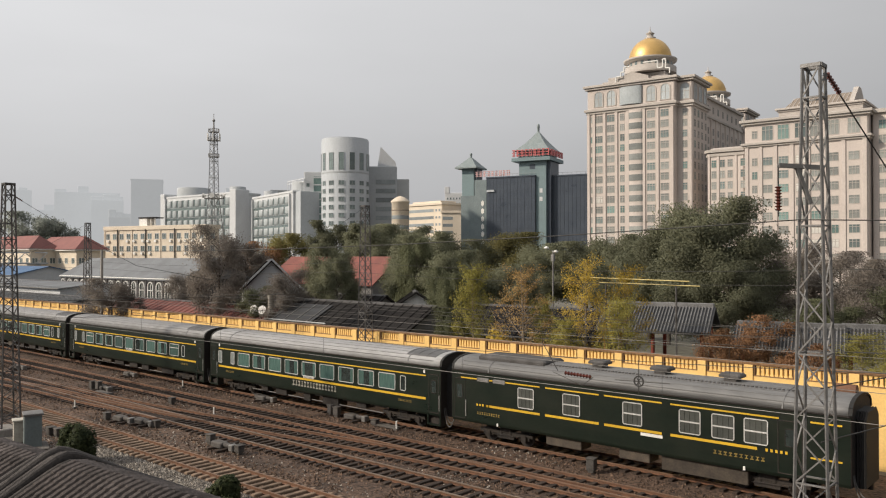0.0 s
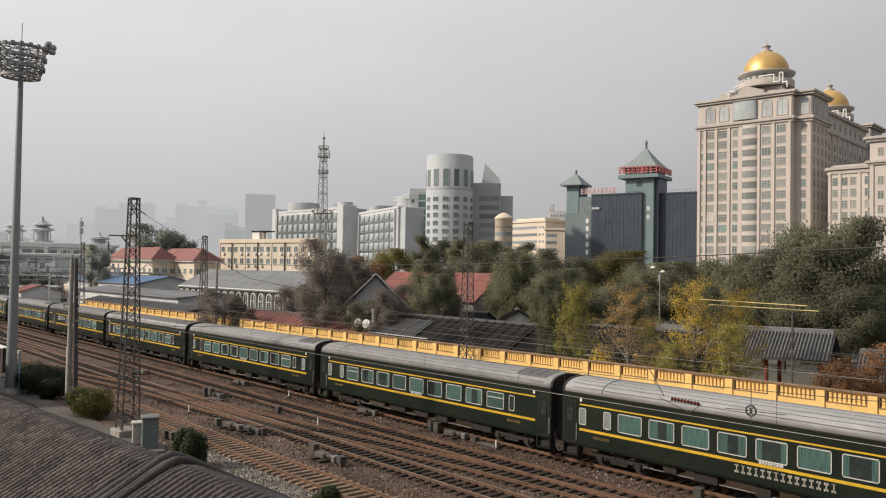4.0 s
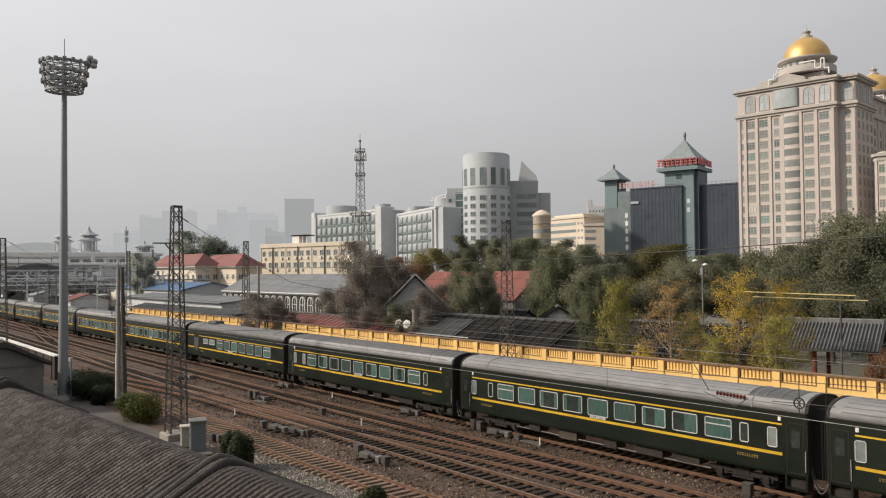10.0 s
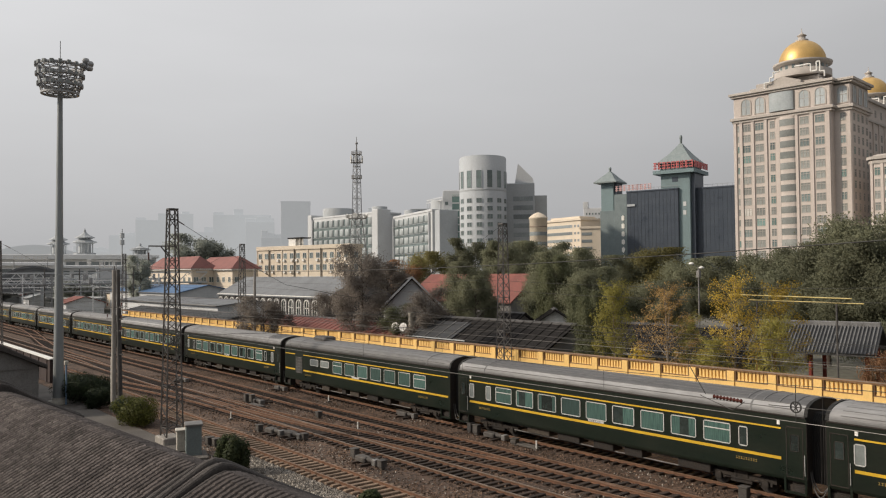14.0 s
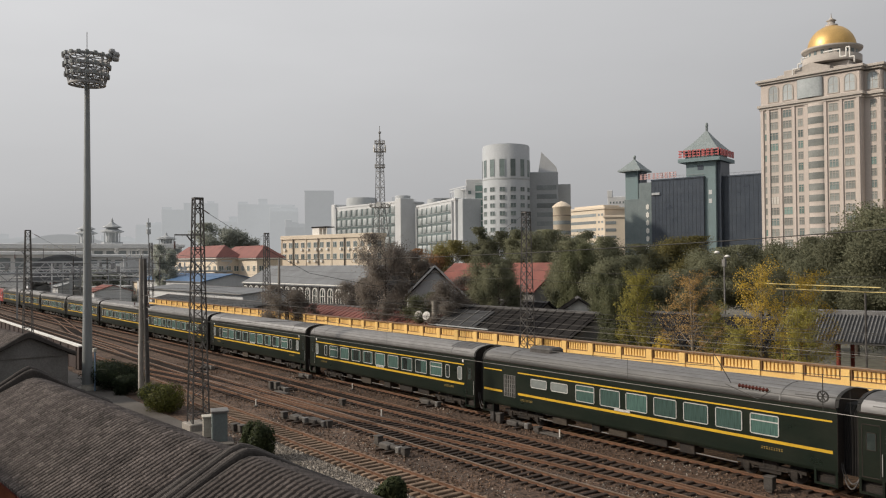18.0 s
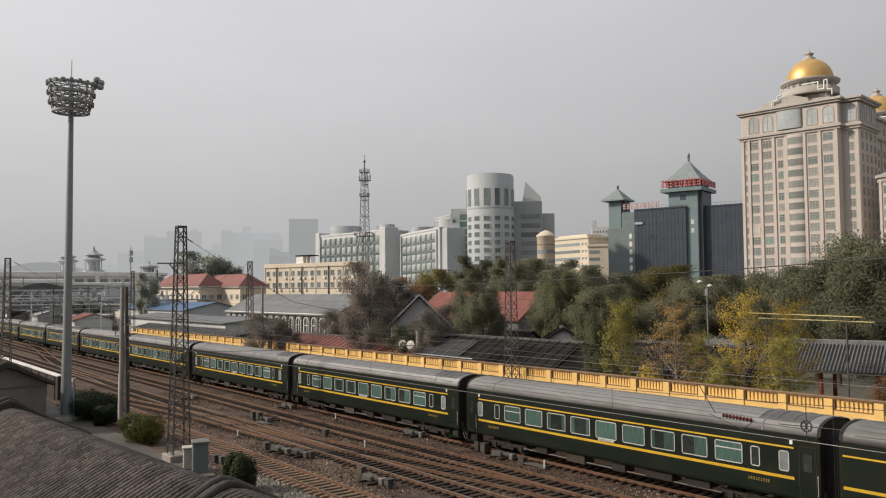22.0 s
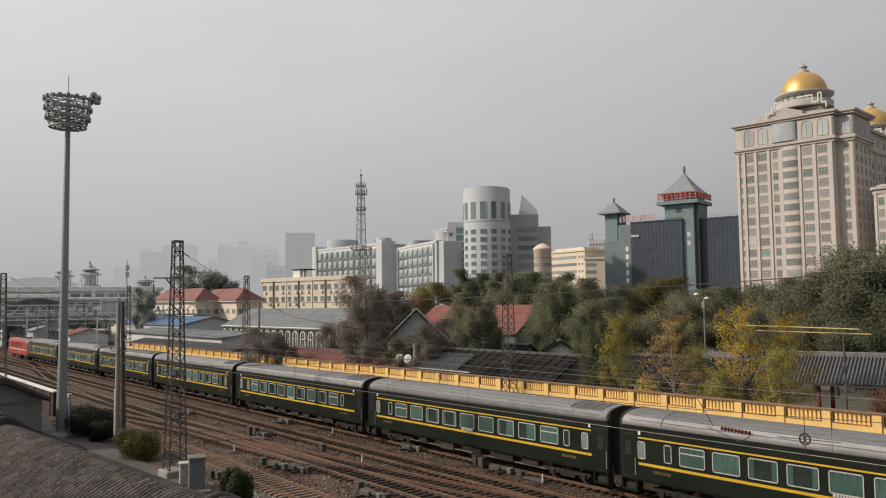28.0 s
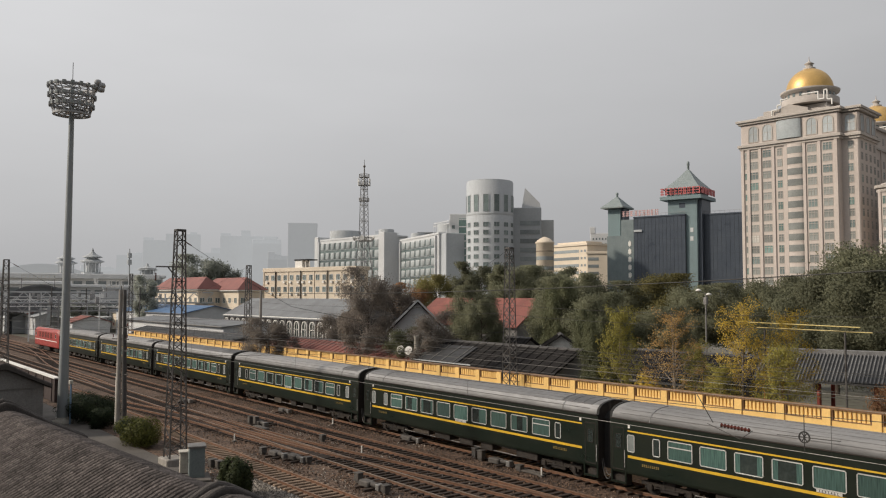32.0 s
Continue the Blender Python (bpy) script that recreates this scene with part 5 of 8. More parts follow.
def floodlight_mast():
    ob = thing("floodlight_mast", "tall grey tubular floodlight mast with a ring of lamps", "light mast", (-71.2, 16.5, -0.15))
    part("shaft", Shape().lathe([(0.44, 0), (0.36, 6), (0.28, 16), (0.2, 26), (0.16, 28.2)], 20), M["mast_grey"], ob, "tapered grey steel shaft")
    part("base", Shape().lathe([(0.8, -0.1), (0.8, 0.25), (0.5, 0.3), (0.5, 0.5)], 16), M["beige_box"], ob)
    part("lightning_rod", Shape().rod((0, 0, 28), (0, 0, 30), 0.03, n=6), M["steel_dark"], ob)
    levels = ((27.9, 1.78), (27.1, 1.72), (26.3, 1.6), (25.6, 1.4))
    for z, r in levels:
        for q, t in ((r, 0.11), (r * 0.72, 0.07)):
            s = Shape()
            s.loft([[((q + t * math.cos(b)) * math.cos(a), (q + t * math.cos(b)) * math.sin(a), z + t * math.sin(b)) for b in (math.pi / 4 + math.pi / 2 * i for i in range(4))] for a in (2 * math.pi * k / 32 for k in range(33))], False)
            part("ring", s, M["mid_steel"], ob, "grey steel ring of the lamp gallery")
        for k in range(8):
            a = 2 * math.pi * k / 8
            part("spoke", Shape().bar((0.15 * math.cos(a), 0.15 * math.sin(a), z), (r * math.cos(a), r * math.sin(a), z), 0.08), M["mid_steel"], ob)
    for k in range(16):
        a = 2 * math.pi * k / 16
        for (z, r), (z2, r2) in zip(levels, levels[1:]):
            part("brace", Shape().bar((r * math.cos(a), r * math.sin(a), z), (r2 * math.cos(a + 0.2), r2 * math.sin(a + 0.2), z2), 0.075), M["mid_steel"], ob)
    lamp = Shape().soft_box(-0.15, 0.15, -0.12, 0.12, -0.15, 0.17, 0.03)
    lamp.box(-0.12, 0.12, 0.12, 0.135, -0.11, 0.13, 1)
    lamp = lamp.mesh("floodlight", [M["mid_steel"], M["frosted"]])
    for z, r in levels[:3]:
        for k in range(18):
            a = 2 * math.pi * (k + 0.35) / 18
            part("floodlight", lamp, None, ob, at=((r + 0.05) * math.cos(a), (r + 0.05) * math.sin(a), z + 0.02), turn=math.degrees(a) - 90)
    for dx, dz in ((0.0, 28.45), (0.3, 28.2), (-0.15, 28.05), (0.25, 27.85)):
        part("camera_pod", Shape().lathe([(0.02, -0.25), (0.24, -0.2), (0.3, 0), (0.22, 0.2), (0.02, 0.26)], 12), M["mid_steel"], ob, "dark round camera pod", at=(0.8 + dx * 0.5, 1.8 + dx, dz))


floodlight_mast()
ob = thing("cable_post", "slim blue cable post with a pale cap beside the floodlight mast", "post", (-70.2, 16.85, -0.15))
part("pipe", Shape().rod((0, 0, 0), (0, 0, 3.3), 0.07, n=8), M["blue_post"], ob)
part("cap", Shape().soft_box(-0.22, 0.14, -0.14, 0.14, 3.25, 3.55, 0.03), M["beige_box"], ob)

# unseen building assumed behind the camera, kept low so the roofs stay sunlit
g = Shape().soft_box(-74, 45, -16, -1.5, -0.3, 7.9, 0.1)
ob = thing("own_building", "assumed plain grey building with a flat roof, unseen behind the camera", "building", shape=g, mats=M["grey_brick"])
part("roof_edge", Shape().box(-74.15, 45.15, -1.7, -1.35, 7.86, 8.0), M["grey_brick"], ob)


def concrete_pole(x, y, top, label, braced=False):
    ob = thing("concrete_pole", label, "pole", (x, y, -0.15))
    part("pole", Shape().rod((0, 0, -0.3), (0, 0, top), 0.21, 0.14, 12), M["concrete"], ob, "weathered concrete pole")
    if braced:
        part("rear_pole", Shape().rod((0.55, 0.35, -0.3), (0.3, 0.2, top), 0.2, 0.14, 12), M["steel_dark"], ob, "darker second pole")
        for z in (4.4, 6.2, 7.1, 8.0):
            part("cross_arm", Shape().bar((-0.8, -0.3, z), (0.9, 0.4, z), 0.08), M["steel_dark"], ob, "dark steel cross arm")
        for z in (6.3, 7.2, 8.1):
            for d in (-0.7, 0.8):
                insulator(ob, (d, d * 0.4, z), (d, d * 0.4, z + 0.28), 3, 0.06)
        part("conduit", Shape().rod((-0.25, -0.1, 0.2), (-0.25, -0.1, 4.2), 0.05, n=8), M["white"], ob, "white cable pipe")
    return ob


concrete_pole(-64.3, 18.85, 10.9, "paired concrete pole with cross arms beside the shrub", True)
concrete_pole(-89.5, 42.6, 11.1, "slim pale concrete pole at the yellow wall")


# ---- things along the tracks ----
def cabinet():
    ob = thing("equipment_cabinet", "grey-green steel equipment cabinet on a concrete plinth", "cabinet", (-45.3, 17.75, -0.13), -18)
    part("plinth", Shape().soft_box(-0.75, 1.3, -0.85, 0.75, 0, 0.12, 0.03), M["paving"], ob)
    part("body", Shape().soft_box(-0.52, 0.52, -0.42, 0.42, 0.12, 1.78, 0.02), M["cabinet"], ob)
    part("lid", Shape().soft_box(-0.6, 0.6, -0.5, 0.5, 1.78, 1.9, 0.03), M["steel"], ob, "pale sheet lid")
    for x in (-0.26, 0.26):
        d = part("door", Shape().soft_box(x - 0.24, x + 0.24, -0.44, -0.42, 0.2, 1.7, 0.004), M["cabinet"], ob)
        part("handle", Shape().rod((x * 0.2, -0.47, 0.9), (x * 0.2, -0.47, 1.1), 0.015, n=6), M["steel_dark"], d)
    ob = thing("relay_box", "pale beige relay box beside the cabinet", "box", (-46.6, 17.55, -0.13), -18)
    part("body", Shape().soft_box(-0.36, 0.36, -0.3, 0.3, 0.15, 1.3, 0.03), M["beige_box"], ob)
    part("lid", Shape().soft_box(-0.42, 0.42, -0.36, 0.36, 1.3, 1.38, 0.02), M["beige_box"], ob)
    part("foot", Shape().box(-0.3, 0.3, -0.25, 0.25, 0, 0.15), M["paving"], ob)


cabinet()


def trackside_box(x, y, w, d, h, label, m="box_grey", name="trackside_box"):
    w, d, h = w * 0.85, d * 0.85, h * 0.88
    ob = thing(name, label, "box", (x, y, -0.2), random.uniform(-8, 8), group="boxes beside the tracks")
    part("body", Shape().soft_box(-w / 2, w / 2, -d / 2, d / 2, 0.12, h, 0.03), M[m], ob)
    part("lid", Shape().soft_box(-w / 2 - 0.03, w / 2 + 0.03, -d / 2 - 0.03, d / 2 + 0.03, h, h + 0.05, 0.015), M["box_grey"], ob)
    part("foot", Shape().box(-w / 3, w / 3, -d / 3, d / 3, 0, 0.14), M["paving"], ob)
    return ob


def point_motor(x, y):
    ob = thing("point_machine", "dark cast point machine on long timbers beside the rails", "point machine", (x, y, -0.2), random.uniform(-4, 4), group="point machines")
    part("case", Shape().soft_box(-0.8, 0.2, -0.28, 0.28, 0.1, 0.38, 0.06), M["box_grey"], ob)
    part("motor", Shape().rod((0.2, 0, 0.26), (0.72, 0, 0.26), 0.14, n=12), M["box_grey"], ob)
    part("junction_box", Shape().soft_box(0.8, 1.15, -0.2, 0.2, 0.08, 0.4, 0.03), M["steel"], ob)
    for q in (-0.5, 0.4):
        part("timber", Shape().box(q - 0.12, q + 0.12, -0.7, 1.2, -0.05, 0.1), M["sleeper"], ob)
    part("rod", Shape().rod((-0.4, 0.2, 0.2), (-0.4, 1.4, 0.2), 0.03, n=6), M["rail_side"], ob)


for x, y in ((-48.2, 24.3), (-46.4, 24.7), (-37.4, 24.45), (-60.6, 29.0), (-47.4, 34.5), (-37.6, 34.2), (-78, 29.4), (-66, 33.9)):
    point_motor(x, y)
for x, y, h in ((-49.6, 23.95, 0.5), (-45.2, 24.9, 0.45), (-38.9, 24.65, 0.6), (-35.8, 24.4, 0.5), (-61.6, 28.6, 0.75), (-61.0, 28.8, 0.75), (-51.4, 29.5, 0.5), (-40.1, 34.4, 0.7), (-39.3, 34.2, 0.7), (-35.5, 33.95, 0.4), (-20.0, 33.45, 0.75), (-48.4, 34.6, 0.4)):
    trackside_box(x, y, 0.5, 0.45, h, "weathered grey junction box beside the rails")
for x, y in ((-47.0, 19.85), (-46.3, 20.0), (-45.6, 20.1), (-44.9, 20.15), (-47.7, 19.7)):
    trackside_box(x, y, 0.55, 0.5, 0.55, "dark lidded cable box in a row near the cabinet")
for x, y in ((-45.7, 29.2), (-55.1, 24.35), (-57.3, 33.8), (-33.6, 33.9), (-84, 24.6)):
    ob = thing("marker_post", "short white marker post between the tracks", "post", (x, y, -0.2), group="white marker posts")
    part("post", Shape().rod((0, 0, 0), (0, 0, 0.55), 0.05, 0.045, 8), M["white"], ob)
    part("base", Shape().soft_box(-0.14, 0.14, -0.14, 0.14, 0, 0.1, 0.02), M["paving"], ob)
ob = thing("trackside_slab", "pale concrete slab lying beside the point machine", "slab", (-34.6, 34.1, -0.16), shape=Shape().soft_box(-0.9, 0.9, -0.25, 0.25, 0, 0.1, 0.02), mats=M["paving"])
ob = thing("trackside_slab", "pale concrete slab lying in the yard ballast", "slab", (-59.3, 28.4, -0.16), shape=Shape().soft_box(-1.0, 1.0, -0.25, 0.25, 0, 0.1, 0.02), mats=M["paving"])

# brick wall with a pale coping along the yard's near side
ob = thing("brick_wall", "dark red brick wall with a pale coping beside the yard", "wall", (0, 19.2, -0.15))
part("body", Shape().box(-175, -85.5, -0.18, 0.18, 0, 2.28), M["brick_red"], ob)
part("coping", Shape().box(-175, -85.3, -0.28, 0.28, 2.28, 2.4), M["white"], ob, "whitewashed coping")
for k in range(24):
    part("pier", Shape().box(-87 - k * 3.6, -86.5 - k * 3.6, -0.26, -0.17, 0, 2.2), M["brick_red"], ob)
ob = thing("low_fence", "low pale concrete fence rail beside the hedge", "fence", (0, 19.9, -0.15))
part("rail", Shape().box(-85, -60.5, -0.08, 0.08, 0.55, 0.72), M["paving"], ob)
for k in range(9):
    part("post", Shape().box(-84.5 + k * 2.9, -84.3 + k * 2.9, -0.08, 0.08, 0, 0.6), M["paving"], ob)


# ---- tiled house in the foreground ----
RIDGE_A, RUN_K, RIDGE_Z = 0.13, 0.5, 5.36


def roof_z(v):
    return RIDGE_A - math.sqrt(RIDGE_A ** 2 + (RUN_K * v) ** 2)


TILE_V = [-3.3 + 0.2 * k for k in range(34)]


def tile_shape(s, x, v, z0, w=0.07, slot=0):
    """One half-round cover tile lying down the slope, its lower end a little wider."""
    rings = []
    down = -1 if v < 0 else 1
    end = v + down * 0.215
    v = 0 if abs(v) < 0.15 else v
    for vv, r, lift in ((v, w * 0.96, 0.0), (end, w * 1.04, 0.007)):
        zc = z0 + roof_z(vv) + lift
        rings.append([(x - r, vv, zc), (x - r * 0.7, vv, zc + r * 1.15), (x, vv, zc + r * 1.65), (x + r * 0.7, vv, zc + r * 1.15), (x + r, vv, zc)])
    n = 5
    p = rings[0] + rings[1]
    f = [(i, i + 1, n + i + 1, n + i) if down > 0 else (i + 1, i, n + i, n + i + 1) for i in range(n - 1)]
    s.add(p, f + [tuple(range(n, 2 * n)) if down < 0 else tuple(range(2 * n - 1, n - 1, -1))], slot, False)


def tiled_house(at, turn, x0, x1, zr, label, first=None, wall_m="red_wall", hump=0.05, first_hump=None):
    """A house with a rolled ridge along x and rows of half-round tiles. first: the stretch whose tiles are parts of their own."""
    ob = thing("tiled_house", label, "house", (at[0], at[1], 0), turn)
    vs = [-3.4, -2.6, -1.8, -1.0, -0.5, -0.25, 0, 0.25, 0.5, 1.0, 1.8, 2.6, 3.4]
    top = [(v, zr + roof_z(v)) for v in vs]
    prof = top + [(v, z - 0.16) for v, z in reversed(top)]
    roof = part("roof", Shape().along_x(prof, x0, x1), M["roof_pan"], ob, "pan-tile roof bed, coloured near black for the groove shade")
    ze = zr + roof_z(-2.9)
    part("wall_shell", Shape().box(x0 + 0.4, x1 - 0.4, -2.9, 2.9, -0.3, ze - 0.12), M[wall_m], ob)
    for x in (x0 + 0.4, x1 - 0.4):
        part("gable", Shape().loft([[(x + d, v, z - 0.15) for v, z in top if abs(v) < 2.91] + [(x + d, 2.9, ze - 0.3), (x + d, -2.9, ze - 0.3)] for d in (0.1, -0.1)]), M["grey_brick"], ob)
    part("eave_board", Shape().box(x0, x1, -3.38, -3.3, zr + roof_z(-3.4) - 0.26, zr + roof_z(-3.4) - 0.1), M["red_wood"], ob)
    s = Shape()
    xs = []
    x = x0 + 0.78
    while x < x1 - 0.7:
        xs.append(x)
        x += 0.24
    rnd = random.Random(5)
    left = 300
    for x in xs:
        for v in TILE_V:
            if -3.35 < v < 3.2:
                q = v if v >= 0 else v
                if first and first[0] < x < first[1] and v < 0.3 and left > 0:
                    t = Shape()
                    tile_shape(t, x + rnd.uniform(-0.006, 0.006), q, zr + rnd.uniform(-0.004, 0.004))
                    part("roof_tile", t, M["roof_tile"], roof)
                    left -= 1
                else:
                    tile_shape(s, x + rnd.uniform(-0.008, 0.008), q, zr + rnd.uniform(-0.005, 0.005))
    tagged(part("tile_field", s, M["roof_tile"], roof, "rows of weathered grey half-round tiles"), kind="stuff")
    for x in (x0, x1):
        away = 1 if x == x0 else -1
        rise = first_hump if first_hump and x == x0 else hump
        for d, r, up in ((0.0, 0.11, rise), (0.2, 0.085, rise * 0.6), (0.4, 0.095, rise * 0.8), (0.58, 0.07, 0.0)):
            d *= away
            s = Shape()
            rings = []
            for v, z in top:
                rise_here = up * (0.3 + 0.7 * max(0.0, 1 - abs(v) / 1.7))
                c = (x + d, v, z + rise_here)
                rings.append([(c[0] + r * math.cos(t), v, c[2] + r * 1.2 * math.sin(t)) for t in (math.pi * i / 6 for i in range(7))] + [(c[0] - r, v, z - 0.1), (c[0] + r, v, z - 0.1)])
            s.loft(rings, True, 0, False)
            part("verge", s, M["verge_tile"], roof, "thick rounded verge tiles")
    return ob


tiled_house((-20.1, 7.95), 4.2, -18.6, 0.75, RIDGE_Z, "long low house with a weathered grey tile roof and red walls", hump=0.08, first_hump=0.42)
tiled_house((-20.1, 7.95), 4.2, 0.97, 19.0, RIDGE_Z + 0.1, "adjoining house with a thick-verged grey tile roof", (1.6, 5.6), hump=0.18)
tiled_house((-78.0, 10.6), 4.2, -11.0, 11.0, 4.9, "low grey tile-roofed outhouse behind the long house", wall_m="grey_brick", hump=0.25)


# ---- buildings ----
def wall_window(w, h, frame_m, pane_m, cols=2, t=0.09, transom=0.0):
    """A window on a wall facing -y, in one piece: frame and mullions in slot 0, recessed panes in slot 1."""
    xs, zs = [-w / 2], [-h / 2]
    for k in range(cols):
        xs += [-w / 2 + t + (w - t) * k / cols, -w / 2 + (w - t) * (k + 1) / cols]
    xs.append(w / 2)
    zs += [-h / 2 + t] + ([h / 2 - transom, h / 2 - transom + t] if transom else []) + [h / 2 - t, h / 2]
    s = Shape()
    nx = len(xs)
    v = [(x, -0.07, z) for z in zs for x in xs]
    f, m = [], []
    for j in range(len(zs) - 1):
        for i in range(nx - 1):
            q = (j * nx + i, j * nx + i + 1, (j + 1) * nx + i + 1, (j + 1) * nx + i)
            if i % 2 and j % 2:
                k = len(v)
                v += [(v[c][0], 0.0, v[c][2]) for c in q]
                for e in range(4):
                    f.append((q[e], q[(e + 1) % 4], k + (e + 1) % 4, k + e))
                    m.append(0)
                f.append((k, k + 1, k + 2, k + 3))
                m.append(1)
            else:
                f.append(q)
                m.append(0)
    rim = [0, nx - 1, len(zs) * nx - 1, (len(zs) - 1) * nx]
    k = len(v)
    v += [(v[c][0], 0.06, v[c][2]) for c in rim]
    for e in range(4):
        f.append((rim[(e + 1) % 4], rim[e], k + e, k + (e + 1) % 4))
        m.append(0)
    s.add(v, f)
    s.m = m
    s.v = [(x, y - 0.012, z) for x, y, z in s.v]
    return s.mesh("window", [frame_m, pane_m])


def block(ob, name, x0, x1, y0, y1, z0, z1, m, label="", c=0.05):
    return part(name, Shape().soft_box(x0, x1, y0, y1, z0, z1, c), m, ob, label)


def grid(ob, meshes, xs, zs, y, skip=0.0, seed=1, x_side=None, turn=0):
    """Windows in rows on a front (facing -y) or, with x_side, on the side that faces +x."""
    rnd = random.Random(seed)
    for z in zs:
        for x in xs:
            if rnd.random() >= skip:
                at = (x, y, z) if x_side is None else (x_side, x, z)
                part("window", rnd.choice(meshes), None, ob, at=at, turn=turn if x_side is None else 90)


HOT = ("win_hotel", "win_hotel", "win_hotel", "win_teal", "win_hotel", "win_far", "win_hotel", "blind")
W_HOT = [wall_window(2.6, 2.25, M["hotel_trim"], M[k], c, 0.1, 0.7) for k, c in zip(HOT, (3, 3, 2, 3, 3, 3, 2, 3))]
W_HOT_S = [wall_window(1.5, 2.2, M["hotel_trim"], M[k], 2, 0.1, 0.7) for k in HOT[1:7]]
W_HOT_T = [wall_window(3.0, 4.0, M["hotel_trim"], M[k], 3, 0.12, 1.2) for k in ("win_hotel", "win_teal", "win_hotel", "win_far")]
W_HOT_N = [wall_window(0.7, 2.0, M["hotel_trim"], M[k], 1, 0.08) for k in HOT[1:4]]


def arched(w, h):
    pts = [(-w / 2, -h / 2), (w / 2, -h / 2)] + [(w / 2 * math.cos(math.pi * i / 8), h / 2 - w / 2 + w / 2 * math.sin(math.pi * i / 8)) for i in range(9)]
    big = [(x * 1.26, z * 1.1) for x, z in pts]
    s = Shape().loft([[(x, 0.02, z) for x, z in big], [(x, -0.16, z) for x, z in big], [(x, -0.16, z) for x, z in pts], [(x, -0.04, z) for x, z in pts]], False)
    s.add([(x, -0.04, z) for x, z in pts], [tuple(range(len(pts)))], 1)
    s.box(-0.05, 0.05, -0.1, 0, -h / 2, h / 2 - 0.1).box(-w / 2, w / 2, -0.1, 0, -0.05, 0.05)
    return s


W_ARCH = arched(2.6, 4.6).mesh("arched_window", [M["hotel_trim"], M["win_pale"]])


DOME_X = 3.35


def dome_tower(at, label, turn):
    """A cream stone tower with a cornice, arched top storey and gilded dome. Its front is 32 m wide."""
    ob = thing("hotel_tower", label, "tower", (*at, 0), turn)
    w, d, top = 13.5, 22.0, 63.0
    block(ob, "wall_shell", -w, 14.3, 0, d, -0.3, top - 7.5, M["hotel"], "cream stone-clad walls", 0.3)
    block(ob, "top_storey", -w - 0.1, 14.4, -0.1, d, top - 7.2, top - 1.0, M["hotel"], "", 0.3)
    block(ob, "corner_bay", 14.0, 18.8, 2.4, 17, -0.3, top - 1.2, M["hotel"], "set-back stone corner bay", 0.3)
    for z, e, t in ((top - 7.9, 0.9, 0.8), (top - 8.6, 0.45, 0.7), (top - 1.0, 0.7, 0.6), (top - 0.4, 1.2, 0.7)):
        block(ob, "cornice", -w - e, 14.3 + e, -e, d + e, z, z + t, M["hotel_trim"], "stepped grey stone cornice", 0.12)
        block(ob, "side_cornice", 14.0, 18.8 + e, 2.4 - e, 17 + e, z - 0.02, z + t - 0.02, M["hotel_trim"], "", 0.12)
    for x in (-w + 0.35, -11.3, -7.8, -3.9, -0.2, 4.95, 9.15, 13.6):
        block(ob, "pilaster", x - 0.45, x + 0.45, -0.35, 0.2, -0.3, top - 8.6, M["hotel"], "", 0.05)
    zs = [2.4 + 3.14 * k for k in range(17)]
    grid(ob, W_HOT, (-9.75, -5.8, 7.1, 11.3), zs, 0, 0.0, 3)
    grid(ob, W_HOT_S, (-2.0,), zs, 0, 0.0, 4)
    grid(ob, W_HOT_N, (-12.2,), zs, 0, 0.0, 4)
    grid(ob, W_HOT_S, (16.6,), zs, 2.4, 0.0, 5)
    # bowed middle bay
    s = Shape()
    ring = [(2.4 + 2.25 * math.cos(t), -0.1 - 0.75 * math.sin(t)) for t in (math.pi * i / 8 for i in range(9))]
    s.loft([[(x, y, z) for x, y in ring] for z in (-0.3, top - 8.6)], True, 0, True)
    bay = part("bow_bay", s, M["hotel"], ob, "bowed stone bay")
    for z in zs:
        s = Shape()
        r2 = [(2.4 + 2.32 * math.cos(t), -0.1 - 0.83 * math.sin(t)) for t in (math.pi * (0.12 + 0.76 * i / 8) for i in range(9))]
        s.loft([[(x, y, z + e) for x, y in r2 + [(x, y + 0.5) for x, y in reversed(r2)]] for e in (-0.95, 0.95)], True)
        part("bow_window", s, M["win_hotel"], bay)
    part("panorama_window", Shape().loft([[((x - 2.4) * 1.62 + 0.9, y * 1.2 - 0.2, z) for x, y in ring] for z in (top - 6.8, top - 1.4)], True, 0, True), M["win_pale"], ob, "large curved green glass panorama window")
    for x in (-9.7, -5.5, 7.2, 11.6):
        part("arched_window", W_ARCH, None, ob, at=(x, -0.1, top - 4.1))
    # side that faces +x
    grid(ob, W_HOT_S, (4.6, 8.0, 11.4, 14.8), zs, 0, 0.0, 6, 18.8)
    for y in (5.2, 9.8, 14.2):
        part("arched_window", W_ARCH, None, ob, at=(18.8, y, top - 4.1), turn=90)
    part("arched_window", W_ARCH, None, ob, at=(16.6, 2.4, top - 4.1))
    for z, e in ((top, 3.4), (top + 1.5, 4.8)):
        block(ob, "setback", -w + e, 14.5 - e, e, d - e * 0.6, z, z + 1.8, M["hotel_trim"], "", 0.15)
    part("pediment", Shape().loft([[(x, y, top + q) for x, q in ((-4.2, 0.2), (6.4, 0.2), (6.4, 1.4), (1.1, 3.2), (-4.2, 1.4))] for y in (-0.2, 2.6)]), M["hotel_trim"], ob)
    for a, b in ((-3.6, 0.8), (7.0, 12.0)):
        m = (a + b) / 2
